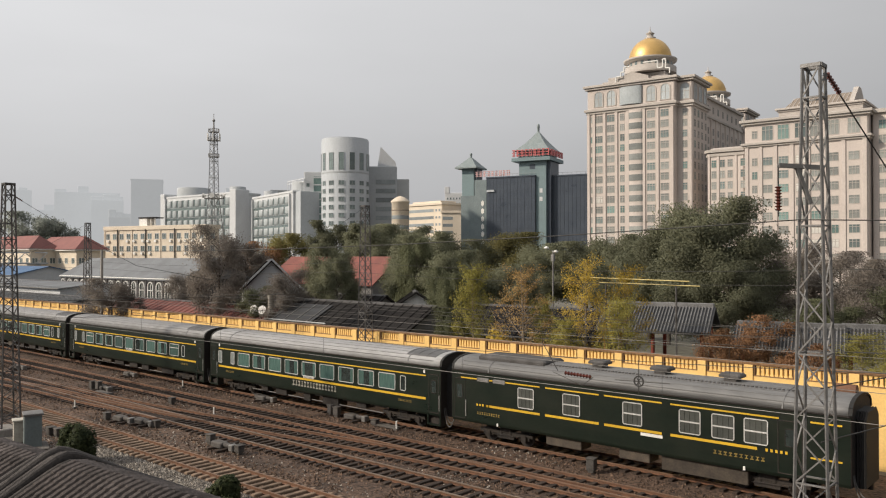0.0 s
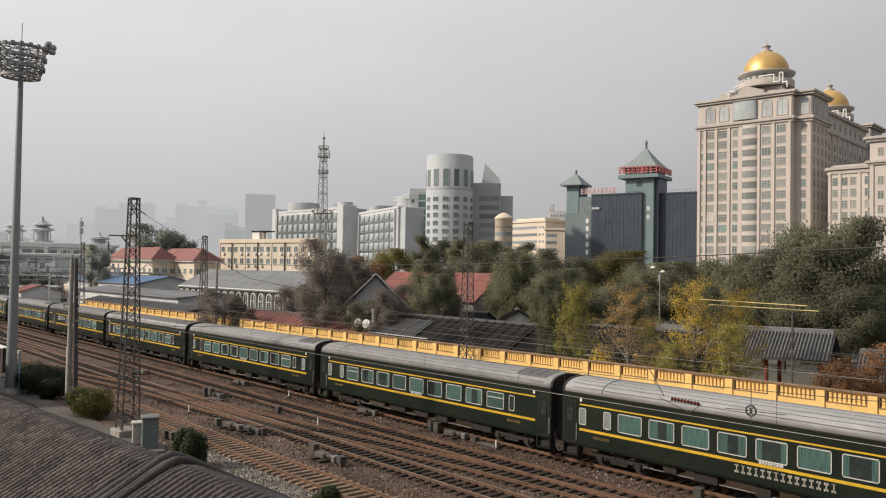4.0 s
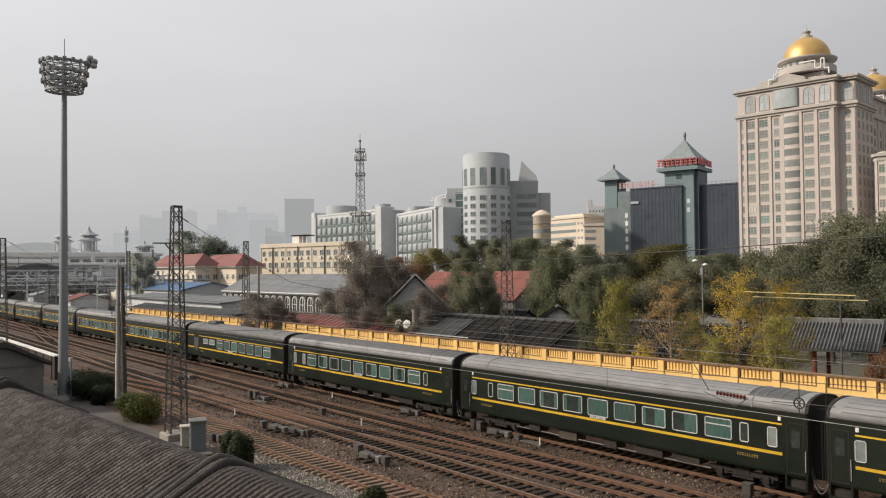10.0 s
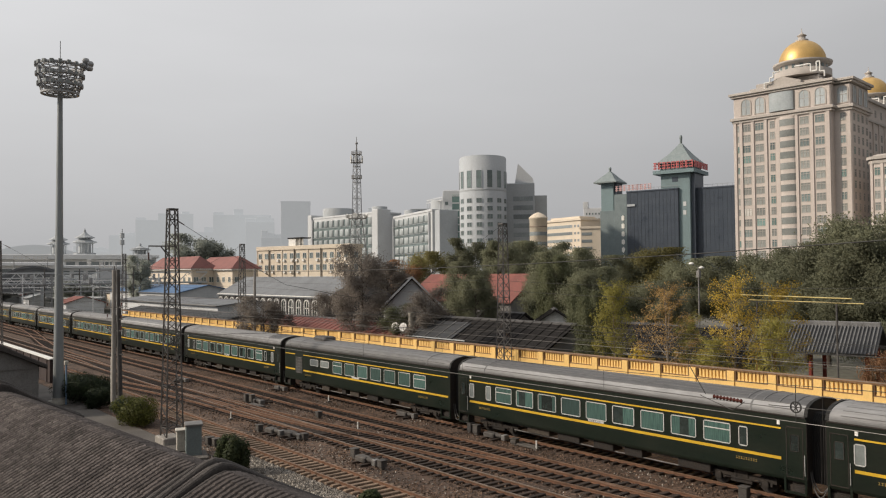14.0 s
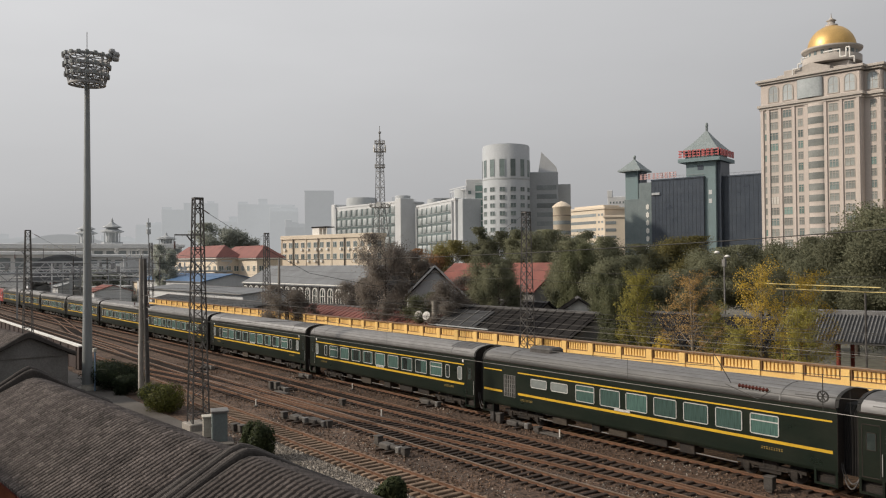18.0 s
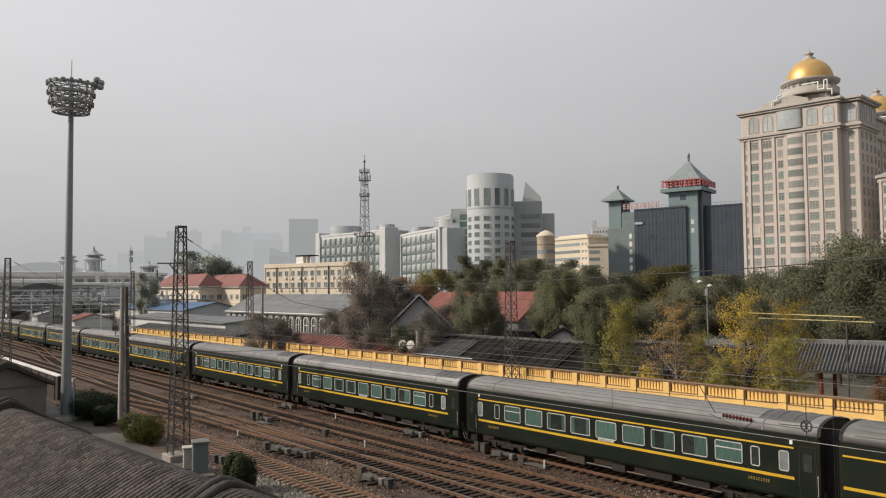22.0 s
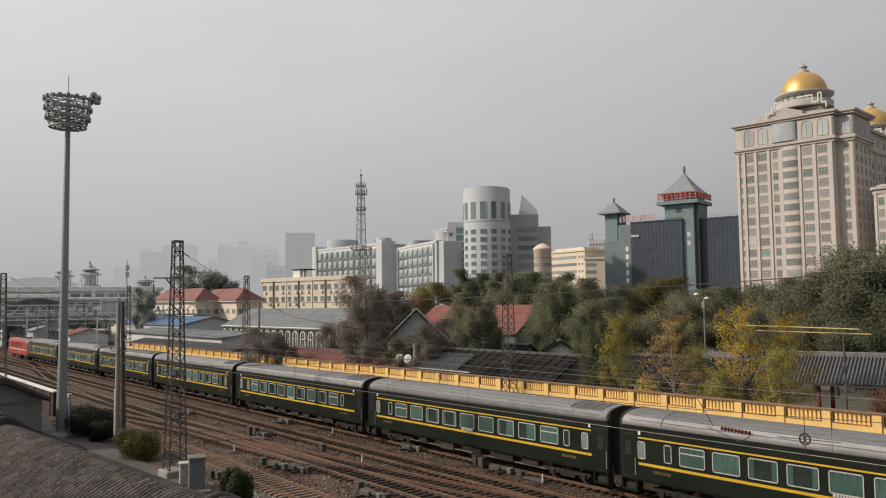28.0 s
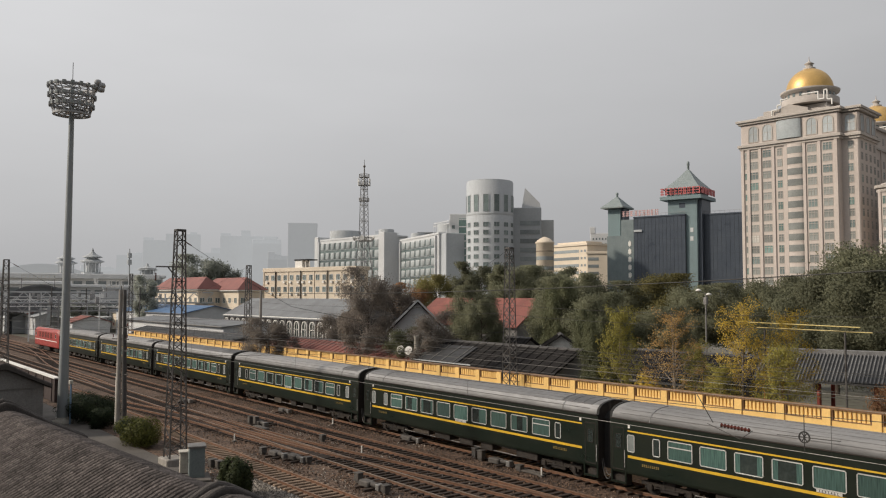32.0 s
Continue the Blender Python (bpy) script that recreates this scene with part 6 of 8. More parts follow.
        path = [(a, 0.3), (a, 1.9), (a + 1.6, 1.9), (a + 1.6, 3.2), (m + 0.4, 3.2), (m + 0.4, 4.6), (b, 4.6)] if a < 0 else [(a - 2, 5.2), (m, 5.2), (m, 3.0), (m + 1.6, 3.0), (m + 1.6, 5.4), (b, 5.4), (b, 2.6), (b + 1.2, 2.6), (b + 1.2, 1.0)]
        s = Shape()
        for (x, z), (x2, z2) in zip(path, path[1:]):
            s.rod((x, -0.9, top + z), (x2, -0.9, top + z2), 0.2, n=6)
        part("parapet_rail", s, M["white"], ob, "white tubular parapet rail")
    c, zt = (DOME_X, 9.5), top + 5.5
    part("drum", Shape().lathe([(7.9, zt - 2), (7.9, zt), (6.8, zt), (6.8, zt + 1.6), (8.0, zt + 1.9), (8.2, zt + 2.5), (6.7, zt + 2.6)], 40, c), M["hotel_trim"], ob, "round stone drum with a cornice")
    for k in range(20):
        a = 2 * math.pi * k / 20
        part("drum_opening", Shape().box(-0.45, 0.45, -0.03, 0.1, zt + 0.2, zt + 1.4), M["win_far"], ob, at=(c[0] + 6.82 * math.cos(a), c[1] + 6.82 * math.sin(a), 0), turn=math.degrees(a) + 90)
    zt += 2.6
    part("dome", Shape().lathe([(6.55 * math.cos(t), zt + 6.9 * math.sin(t)) for t in (math.pi / 2 * i / 12 for i in range(12))], 48, c), M["gold"], ob, "smooth gilded dome")
    part("lantern", Shape().lathe([(1.7, zt + 6.5), (1.8, zt + 7.1), (1.0, zt + 7.3), (1.0, zt + 8.2), (1.4, zt + 8.4), (0.6, zt + 8.9), (0.15, zt + 9.4), (0.08, zt + 10.6)], 16, c), M["hotel_trim"], ob, "small stone lantern with a spike")
    return ob


tower = dome_tower((-118.32, 219.98), "cream stone hotel tower with a gilded dome behind the trees", 6)
copy_thing(tower, pose(-126.0, 282, -0.3, 0, 0, 6))


def hotel_wings():
    # long wing that joins the two domed towers, seen by its shaded side
    ob = thing("hotel_side_wing", "long shaded stone wing between the domed hotel towers", "building", (-118.32, 219.98, 0), 6)
    block(ob, "wall_shell", 1.0, 17.6, 17.2, 60, -0.3, 59.5, M["hotel"], "", 0.3)
    for z, e, t in ((53.4, 0.5, 0.7), (59.2, 0.8, 0.9)):
        block(ob, "cornice", 1.0, 17.6 + e, 17.3, 60, z, z + t, M["hotel_trim"], "", 0.12)
    grid(ob, W_HOT_S, [21.5 + 5.2 * k for k in range(8)], [2.4 + 3.14 * k for k in range(16)] + [56.4], 0, 0.0, 15, 17.6)
    for k in range(9):
        block(ob, "pilaster", 17.4, 17.95, 18.5 + 5.2 * k, 19.3 + 5.2 * k, -0.3, 53.4, M["hotel"], "", 0.05)
    ob = thing("hotel_wing", "cream stone hotel wing with a gabled attic behind the trees", "building", (-68, 221.5, 0), 3)
    block(ob, "wall_shell", -15.2, 15.5, 0, 24, -0.3, 46.6, M["hotel"], "", 0.3)
    for z, e, t in ((39.9, 0.5, 0.5), (40.4, 0.9, 0.6), (46.0, 0.7, 0.6), (46.6, 1.2, 0.7), (9.0, 0.5, 0.8)):
        block(ob, "cornice", -15.2 - e, 15.5 + e, -e, 24, z, z + t, M["hotel_trim"], "stepped grey stone cornice", 0.12)
    zs = [2.0 + 3.75 * k for k in range(10)]
    cols = (-9.1, -5.0, -0.6, 3.2, 7.3, 12.2)
    grid(ob, W_HOT, cols, zs, 0, 0.0, 8)
    grid(ob, W_HOT_T, cols, [43.4], 0, 0.0, 18)
    grid(ob, W_HOT_S, (-12.5,), zs + [43.2], 0, 0.0, 12)
    for x in (-14.6, -10.9, -7.0, -2.8, 1.3, 5.2, 9.8, 14.7):
        block(ob, "pilaster", x - 0.5, x + 0.5, -0.3, 0.2, -0.3, 39.9, M["hotel"], "", 0.05)
    block(ob, "attic", -7.0, 13.8, 3, 20, 47.2, 49.6, M["hotel_trim"], "", 0.1)
    for z, e in ((49.2, 0.3), (49.7, 0.8)):
        block(ob, "attic_cornice", -7.0 - e, 13.8 + e, 3 - e, 20.5, z, z + 0.5, M["hotel_trim"], "", 0.1)
    part("attic_roof", Shape().loft([[(-5.6, 3.4, 50.2), (11.5, 3.4, 50.2), (11.5, 19, 50.2), (-5.6, 19, 50.2)], [(-4.0, 9, 53.6), (10.6, 9, 53.6), (10.6, 13, 53.6), (-4.0, 13, 53.6)]]), M["tan_roof"], ob, "tan hipped attic roof")
    for k in range(15):
        x = -4.6 + k * 1.08
        part("roof_seam", Shape().bar((x, 3.5, 50.3), (x + 0.2, 8.9, 53.6), 0.16, 0.12), M["hotel_trim"], ob)
    part("gable_wall", Shape().loft([[(x, 2.9, 49.9), (x, 19.5, 49.9), (x, 12.6, 55.0), (x, 9.6, 55.0)] for x in (10.4, 11.6)]), M["hotel_trim"], ob, "stone gable")
    ob = thing("hotel_link", "lower cream stone link between the hotel blocks", "building", (-90, 222.5, 0), 3)
    block(ob, "wall_shell", -4.9, 7.0, 0, 20, -0.3, 40.6, M["hotel"], "", 1.4)
    for z, e in ((39.2, 0.3), (40.3, 0.7)):
        block(ob, "cornice", -4.9 - e, 7.4, -e, 20, z, z + 0.6, M["hotel_trim"], "", 1.4)
    zs = [2.2 + 3.1 * k for k in range(12)]
    grid(ob, W_HOT_S, (-2.6, -0.2, 2.0, 5.6), zs, 0, 0.0, 9)
    for x in (-4.0, -1.4, 3.6, 6.8):
        block(ob, "pilaster", x - 0.35, x + 0.35, -0.25, 0.2, -0.3, 39.2, M["hotel"], "", 0.05)
    ob = thing("hotel_block", "recessed cream stone hotel block at the end of the row", "building", (-38, 225.5, 0))
    block(ob, "wall_shell", -14.4, 22, 0, 20, -0.3, 47.0, M["hotel"], "", 0.3)
    block(ob, "cornice", -14.4, 22.6, -0.8, 20, 46.4, 47.4, M["hotel_trim"], "", 0.1)
    grid(ob, W_HOT, [-11.6 + 4.8 * k for k in range(7)], [2.2 + 3.75 * k for k in range(12)], 0, 0.0, 10)


hotel_wings()


def hip_roof(s, x0, x1, y0, y1, z0, z1, eave=0.5, ridge=0.3, slot=0):
    x0, x1, y0, y1 = x0 - eave, x1 + eave, y0 - eave, y1 + eave
    c, r = (y0 + y1) / 2, min((x1 - x0) / 2 - 0.01, (y1 - y0) / 2) * (1 - ridge) 
    return s.add([(x0, y0, z0), (x1, y0, z0), (x1, y1, z0), (x0, y1, z0), (x0 + r, c, z1), (x1 - r, c, z1)], [(0, 1, 5, 4), (1, 2, 5), (2, 3, 4, 5), (3, 0, 4), (3, 2, 1, 0)], slot)


def gable_roof(s, x0, x1, y0, y1, z0, z1, eave=0.5, t=0.18):
    c = (y0 + y1) / 2
    k = (z1 - z0) / (c - y0)
    lo = z0 - eave * k
    return s.along_x([(y0 - eave, lo), (c, z1), (y1 + eave, lo), (y1 + eave, lo - t), (c, z1 - t), (y0 - eave, lo - t)], x0 - eave, x1 + eave)


def sign_bars(ob, x0, x1, y, z, h, n, m, seed, label):
    """Sign characters that cannot be read, each as a few strokes."""
    rnd = random.Random(seed)
    w = (x1 - x0) / n
    for k in range(n):
        s = Shape()
        a, b = x0 + w * (k + 0.1), x0 + w * (k + 0.9)
        for q in range(3):
            zz = z + h * (0.1 + 0.38 * q)
            s.box(a, b, y - 0.15, y + 0.15, zz, zz + h * 0.12)
        for q in range(rnd.choice((2, 3))):
            xx = a + (b - a) * rnd.uniform(0.05, 0.85)
            s.box(xx, xx + w * 0.12, y - 0.15, y + 0.15, z, z + h)
        part("sign_character", s, m, ob, label)


def pagoda_building():
    ob = thing("glass_office", "dark glass office with teal towers and pagoda roofs", "building", (-31.35, 347.6, 0), 15)
    ob.scale = (0.88, 1, 1)
    for a, b, y in ((-234.2, -207.2, -3.2), (-201.8, -181, 2.0)):
        block(ob, "glass_block", a, b, y, 34, -0.3, 46.2, M["curtain_wall"], "dark blue curtain wall", 0.2)
        n = int((b - a) / 1.9)
        for k in range(n + 1):
            part("mullion", Shape().box(a + (b - a) * k / n - 0.05, a + (b - a) * k / n + 0.05, y - 0.08, y + 0.05, 0, 46.0), M["mullion"], ob)
        for k in range(13):
            part("transom", Shape().box(a, b, y - 0.06, y + 0.05, 2 + k * 3.4, 2.12 + k * 3.4), M["mullion"], ob)
        block(ob, "parapet", a - 0.2, b + 0.2, y - 0.3, 34.2, 46.0, 46.6, M["curtain_wall"], "", 0.1)
        s = Shape()
        for k in range(int((b - a) / 2.4) + 1):
            s.rod((a + 2.4 * k, y + 0.6, 46.6), (a + 2.4 * k, y + 0.6, 47.7), 0.06, n=5)
        s.bar((a, y + 0.6, 47.7), (b, y + 0.6, 47.7), 0.1)
        part("roof_rail", s, M["mid_steel"], ob, "thin roof railing")
    block(ob, "pale_pier", -241.6, -234.1, -2.4, 10, -0.3, 45.6, M["teal_pale"], "pale grey pier with a vertical sign", 0.1)
    for k in range(7):
        part("sign_character", Shape().box(-237.6, -236.0, -2.6, -2.35, 12 + k * 3.6, 13.9 + k * 3.6).box(-237.0, -236.6, -2.62, -2.4, 11.6 + k * 3.6, 14.3 + k * 3.6), M["white"], ob, "white sign character")
    part("balcony_light", Shape().soft_box(-233.9, -229.6, -3.8, -3.1, 39.6, 40.6, 0.05), M["pale_blue"], ob, "pale canopy box on the glass wall")
    block(ob, "tower", -216.5, -201.6, -2, 13, -0.3, 53.0, M["teal"], "teal panelled tower", 0.2)
    block(ob, "tower_window", -210.6, -207.6, -2.08, -1.9, 49.4, 51.6, M["curtain_wall"], "small dark window", 0.02)
    for z in (38.6, 34.8):
        block(ob, "tower_sign", -205.2, -203.6, -2.12, -1.9, z, z + 1.9, M["far_white"], "pale square sign", 0.02)
    block(ob, "tower_side", -201.7, -199.8, -0.6, 11, -0.3, 52.8, M["curtain_wall"], "", 0.05)
    block(ob, "cornice", -219.6, -198.6, -4.5, 15, 53.0, 54.6, M["teal"], "", 0.15)
    block(ob, "upper_storey", -216.8, -201.4, -2.2, 12.6, 54.6, 57.8, M["teal"], "", 0.15)
    s = Shape()
    cx, cy = -208.8, 5.5
    prof = [(9.6, 57.6), (7.4, 59.6), (5.0, 61.9), (2.6, 64.6), (0.7, 67.0)]
    s.loft([[(cx + a * r, cy + b * r, z) for a, b in ((-1, -1), (1, -1), (1, 1), (-1, 1))] for r, z in prof])
    part("pagoda_roof", s, M["teal_roof"], ob, "curved teal pyramid roof")
    part("finial", Shape().lathe([(0.6, 66.8), (0.6, 69.0), (0.75, 69.2), (0.7, 70.4), (0.45, 70.9)], 10, (cx, cy)), M["teal_roof"], ob)
    sign_bars(ob, -219.4, -198.8, -4.4, 55.0, 3.2, 9, M["red_sign"], 4, "large red roof sign character")
    for k in range(5):
        part("side_sign", Shape().box(-198.9, -198.6, -3 + k * 3.6, -0.4 + k * 3.6, 55.2, 58.0), M["red_sign"], ob)
    block(ob, "turret", -249.2, -242.0, -2, 5, -0.3, 51.3, M["teal"], "teal corner turret", 0.2)
    block(ob, "turret_glass", -242.2, -240.6, -1.2, 5, 38.0, 51.2, M["curtain_wall"], "", 0.1)
    block(ob, "turret_base", -249.6, -241.4, -2.3, 6, -0.3, 38.4, M["teal_pale"], "greyer lower turret walls", 0.1)
    prof = [(6.3, 51.1), (6.3, 51.7), (4.3, 53.3), (2.2, 55.3), (0.7, 56.7)]
    part("turret_roof", Shape().loft([[(-245.6 + a * r, 1.5 + b * r, z) for a, b in ((-1, -1), (1, -1), (1, 1), (-1, 1))] for r, z in prof]), M["teal_roof"], ob, "teal pyramid roof")
    part("turret_finial", Shape().lathe([(0.6, 56.4), (0.6, 57.8), (0.75, 58.0), (0.7, 58.7), (0.4, 58.9)], 10, (-245.6, 1.5)), M["teal_roof"], ob)
    sign_bars(ob, -241, -221, -2.6, 46.9, 2.6, 9, M["pink_sign"], 6, "pale pink sign character")


pagoda_building()


def cylinder_building():
    cx, cy = bearing(48.37, 340)
    ob = thing("round_tower", "pale grey cylindrical office tower with square windows", "tower", (cx, cy, 0))
    part("shaft", Shape().lathe([(10.0, -0.3), (10.0, 58.6), (9.7, 59.0), (9.7, 59.2)], 64), M["pale_blue"], ob, "smooth pale drum")
    part("band", Shape().lathe([(10.06, 44.4), (10.06, 45.0)], 64), M["far_grey"], ob)
    w_sq, w_tall = wall_window(2.4, 1.9, M["far_grey"], M["win_far"], 2), wall_window(2.3, 7.2, M["far_grey"], M["win_far"], 1)
    for k in range(14):
        a = radians(-50.8 + k * 25.714)
        deg = math.degrees(a) + 90
        for r in range(12):
            part("window", w_sq, None, ob, at=(10.02 * math.cos(a), 10.02 * math.sin(a), 3.5 + 3.35 * r), turn=deg)
        part("tall_window", w_tall, None, ob, at=(10.02 * math.cos(a), 10.02 * math.sin(a), 49.3), turn=deg)
    x0, y0 = bearing(50.35, 350)
    ob = thing("stair_block", "pale office block with a green glass stair strip", "building", (x0, y0, 0), 48)
    block(ob, "wall_shell", -5.2, 3.5, -6, 12, -0.3, 46, M["far_white"], "", 0.2)
    block(ob, "stair_glass", -1.2, 2.4, -6.3, -5.9, 2, 44, M["win_teal"], "green glass strip", 0.05)
    for k in range(14):
        part("spandrel", Shape().box(-1.2, 2.4, -6.38, -6.2, 3 + 3.1 * k, 3.5 + 3.1 * k), M["far_white"], ob)
    grid(ob, [wall_window(1.4, 1.6, M["far_grey"], M["win_far"], 1)], (-3.6,), [3.5 + 3.35 * r for r in range(12)], -6, 0, 3)
    x0, y0 = bearing(45.6, 352)
    ob = thing("office_block", "grey office block with ribbon windows beside the round tower", "building", (x0, y0, 0), 45)
    block(ob, "wall_shell", -7.0, 5.6, -5, 18, -0.3, 49, M["pale_blue"], "", 0.2)
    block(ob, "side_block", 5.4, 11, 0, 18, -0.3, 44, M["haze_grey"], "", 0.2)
    for r in range(9):
        block(ob, "ribbon_window", -3.6, 4.9, -5.12, -4.9, 10 + 3.9 * r, 12.0 + 3.9 * r, M["win_haze"], "", 0.03)
    part("glass_sail", Shape().loft([[(-3, y, 49), (5.4, y, 49), (5.0, y, 51.5), (-1.5, y, 58.2)] for y in (0, 12)]), M["far_white"], ob, "pale glass sail roof")


cylinder_building()


def panel_building(az0, h0, az1, top, depth, cols, rows, label, extra, k=1.0):
    a, b = Vector((*bearing(az0, h0[0]), 0)), Vector((*bearing(az1, h0[1]), 0))
    w = (b - a).length
    ob = thing("office_slab", label, "building", tuple((a + b) / 2), math.degrees(math.atan2(b.y - a.y, b.x - a.x)))
    block(ob, "wall_shell", -w / 2 - 2, w / 2 + 2.5, 0.4, depth, -0.3, top, M["far_white"], "", 0.2)
    cw = w / cols
    arc = [(cw * 0.375 * math.sin(t), 0.1 - 0.75 * math.cos(t)) for t in (math.pi / 2 * (i / 4 - 1) for i in range(9))]
    panel = Shape().loft([[(x * q, y + (1 - q) * 0.6, z) for x, y in arc] for z, q in ((-1.7 * k, 0.9), (-1.4 * k, 1.0), (1.4 * k, 1.0), (1.7 * k, 0.9))], True, 0, True).mesh("bay_panel", M["bay_glass"])
    block(ob, "glass_back", -w / 2, w / 2, 0.3, 0.46, top - (3.4 + rows * 5.1) * k, top - 1.5 * k, M["win_far"], "grey glazing behind the panels", 0.02)
    for r in range(rows):
        z = top - (3.4 + r * 5.1) * k
        block(ob, "ribbon_window", -w / 2, w / 2, 0.15, 0.42, z - 3.4 * k, z - 1.6 * k, M["win_far"], "grey-green ribbon of windows", 0.03)
        part("sill_rail", Shape().box(-w / 2, w / 2, -0.5, -0.42, z - 2.05 * k, z - 1.9 * k), M["far_grey"], ob)
        for c in range(cols):
            part("bay_panel", panel, None, ob, "bowed white wall panel", at=(-w / 2 + cw * (c + 0.5), 0.3, z + 0.1))
    for x in (-w / 2 - 0.3, w / 2 + 0.3):
        block(ob, "fin", x - 0.3, x + 0.3, -0.6, 0.6, -0.3, top - 0.4, M["far_white"], "", 0.05)
    block(ob, "parapet", -w / 2 - 2.2, w / 2 + 2.7, 0.2, depth + 0.2, top, top + 0.9, M["far_white"], "", 0.1)
    if extra:
        part("roof_drum", Shape().lathe([(8.5, top), (8.5, top + 5.2), (8.2, top + 5.5)], 32, (-w / 2 + 10, depth - 6)), M["far_grey"], ob, "round grey plant room")
        block(ob, "stair_tower", w / 2 + 0.2, w / 2 + 5.0, -0.8, 7.5, -0.3, top + 2.0, M["far_white"], "", 0.2)
        block(ob, "end_wall", -w / 2 - 4.2, -w / 2 - 0.6, -0.7, 7.5, -0.3, top + 2.4, M["far_white"], "", 0.2)
        part("small_drum", Shape().lathe([(4.0, top), (4.0, top + 4.0), (3.8, top + 4.2)], 24, (w / 2 - 6, depth - 7)), M["far_grey"], ob, "small round plant room")
    else:
        part("roof_drum", Shape().lathe([(5.5, top), (5.5, top + 5.0), (5.2, top + 5.2)], 28, (w / 2 - 3, depth - 5)), M["far_grey"], ob, "round plant room")
        part("small_drum", Shape().lathe([(3.4, top), (3.4, top + 3.4), (3.2, top + 3.6)], 24, (-w / 2 + 5, depth - 6)), M["far_grey"], ob)
        s = Shape()
        for z in (4.6, 5.8):
            s.bar((w / 2 - 12, depth - 9, top + z), (w / 2 + 6, depth - 9, top + z), 0.3)
        for k in range(7):
            s.bar((w / 2 - 12 + k * 3, depth - 9, top), (w / 2 - 12 + k * 3, depth - 9, top + 5.8), 0.25)
        part("roof_frame", s, M["far_white"], ob, "pale steel frame round the plant room")
        block(ob, "end_block", w / 2 + 2.4, w / 2 + 8, 1.5, depth, -0.3, top + 0.3, M["pale_blue"], "", 0.2)
    return ob


panel_building(60.53, (442, 398), 56.3, 40.2, 16, 11, 7, "white office slab with stacked panel windows and a roof drum", True)
panel_building(54.77, (389, 347), 52.26, 37.2, 13, 7, 7, "white office slab with a grid of panel windows", False, 0.86)


def plain_building(name, label, az, r, w, d, h, m, turn=0, rows=0, cols=0, seed=1, cap=True, pane="win_haze", ww=1.5, wh=1.5):
    x, y = bearing(az, r)
    ob = thing(name, label, "building", (x, y, 0), turn)
    block(ob, "wall_shell", -w / 2, w / 2, 0, d, -0.3, h, M[m], "", 0.15)
    if cap:
        block(ob, "parapet", -w / 2 - 0.25, w / 2 + 0.25, -0.25, d + 0.25, h - 0.5, h + 0.3, M[m], "", 0.05)
    if rows:
        pane_mesh = wall_window(ww, wh, M["far_grey"], M[pane], 2)
        step = (h - 1.5) / rows
        grid(ob, [pane_mesh], [-w / 2 + w * (k + 0.5) / cols for k in range(cols)], [1.9 + step * k for k in range(rows)], 0, 0.0, seed)
        grid(ob, [pane_mesh], [d * (k + 0.5) / 4 for k in range(4)], [1.9 + step * k for k in range(rows)], 0, 0.0, seed, w / 2)
    return ob


def cream_block():
    a, b = Vector((*bearing(64.36, 244), 0)), Vector((*bearing(57.95, 217), 0))
    w = (b - a).length
    ob = thing("cream_block", "cream five-storey block with air conditioners under its windows", "building", tuple((a + b) / 2), math.degrees(math.atan2(b.y - a.y, b.x - a.x)))
    block(ob, "wall_shell", -w / 2, w / 2, 0, 5, -0.3, 17.6, M["cream"], "", 0.1)
    block(ob, "parapet", -w / 2 - 0.3, w / 2 + 0.3, -0.3, 5.3, 17.4, 18.5, M["cream"], "", 0.05)
    win = wall_window(1.45, 1.6, M["far_white"], M["win_far"], 2)
    ac = Shape().soft_box(-0.4, 0.4, -0.45, 0, -0.3, 0.3, 0.03)
    ac.lathe([(0.22, 0), (0.22, 0.01)], 8)
    ac = ac.mesh("air_conditioner", M["white"])
    rnd = random.Random(4)
    for r in range(5):
        for c in range(14):
            x = -w / 2 + w * (c + 0.5) / 14
            part("window", win, None, ob, at=(x, 0, 2.2 + 3.35 * r))
            if rnd.random() < 0.6:
                part("air_conditioner", ac, None, ob, "white air-conditioner box", at=(x + rnd.uniform(-0.4, 0.4), -0.02, 0.9 + 3.35 * r))
    for c in range(0, 15, 2):
        block(ob, "pilaster", -w / 2 + w * c / 14 - 0.15, -w / 2 + w * c / 14 + 0.15, -0.18, 0.05, -0.3, 17.4, M["cream"], "", 0.02)
    block(ob, "roof_hut", -6.4, -3.4, 1, 4.0, 18, 20.6, M["white"], "white roof hut", 0.05)
    block(ob, "hut_roof", -6.6, -0.4, 0.8, 4.2, 20.6, 20.9, M["dark_roof"], "dark flat hut roof", 0.03)
    for x in (-2.2, -0.7):
        part("hut_post", Shape().box(x - 0.1, x + 0.1, 1.2, 1.4, 18, 20.6), M["white"], ob)
    for k in range(3):
        part("downpipe", Shape().rod((-w / 2 + w * (2 + 4 * k) / 14, -0.3, -0.3), (-w / 2 + w * (2 + 4 * k) / 14, -0.3, 17.6), 0.12, n=6), M["dark_brick"], ob)
    grid(ob, [win], [2.5], [2.2 + 3.35 * r for r in range(5)], 0, 0, 5, w / 2)


cream_block()


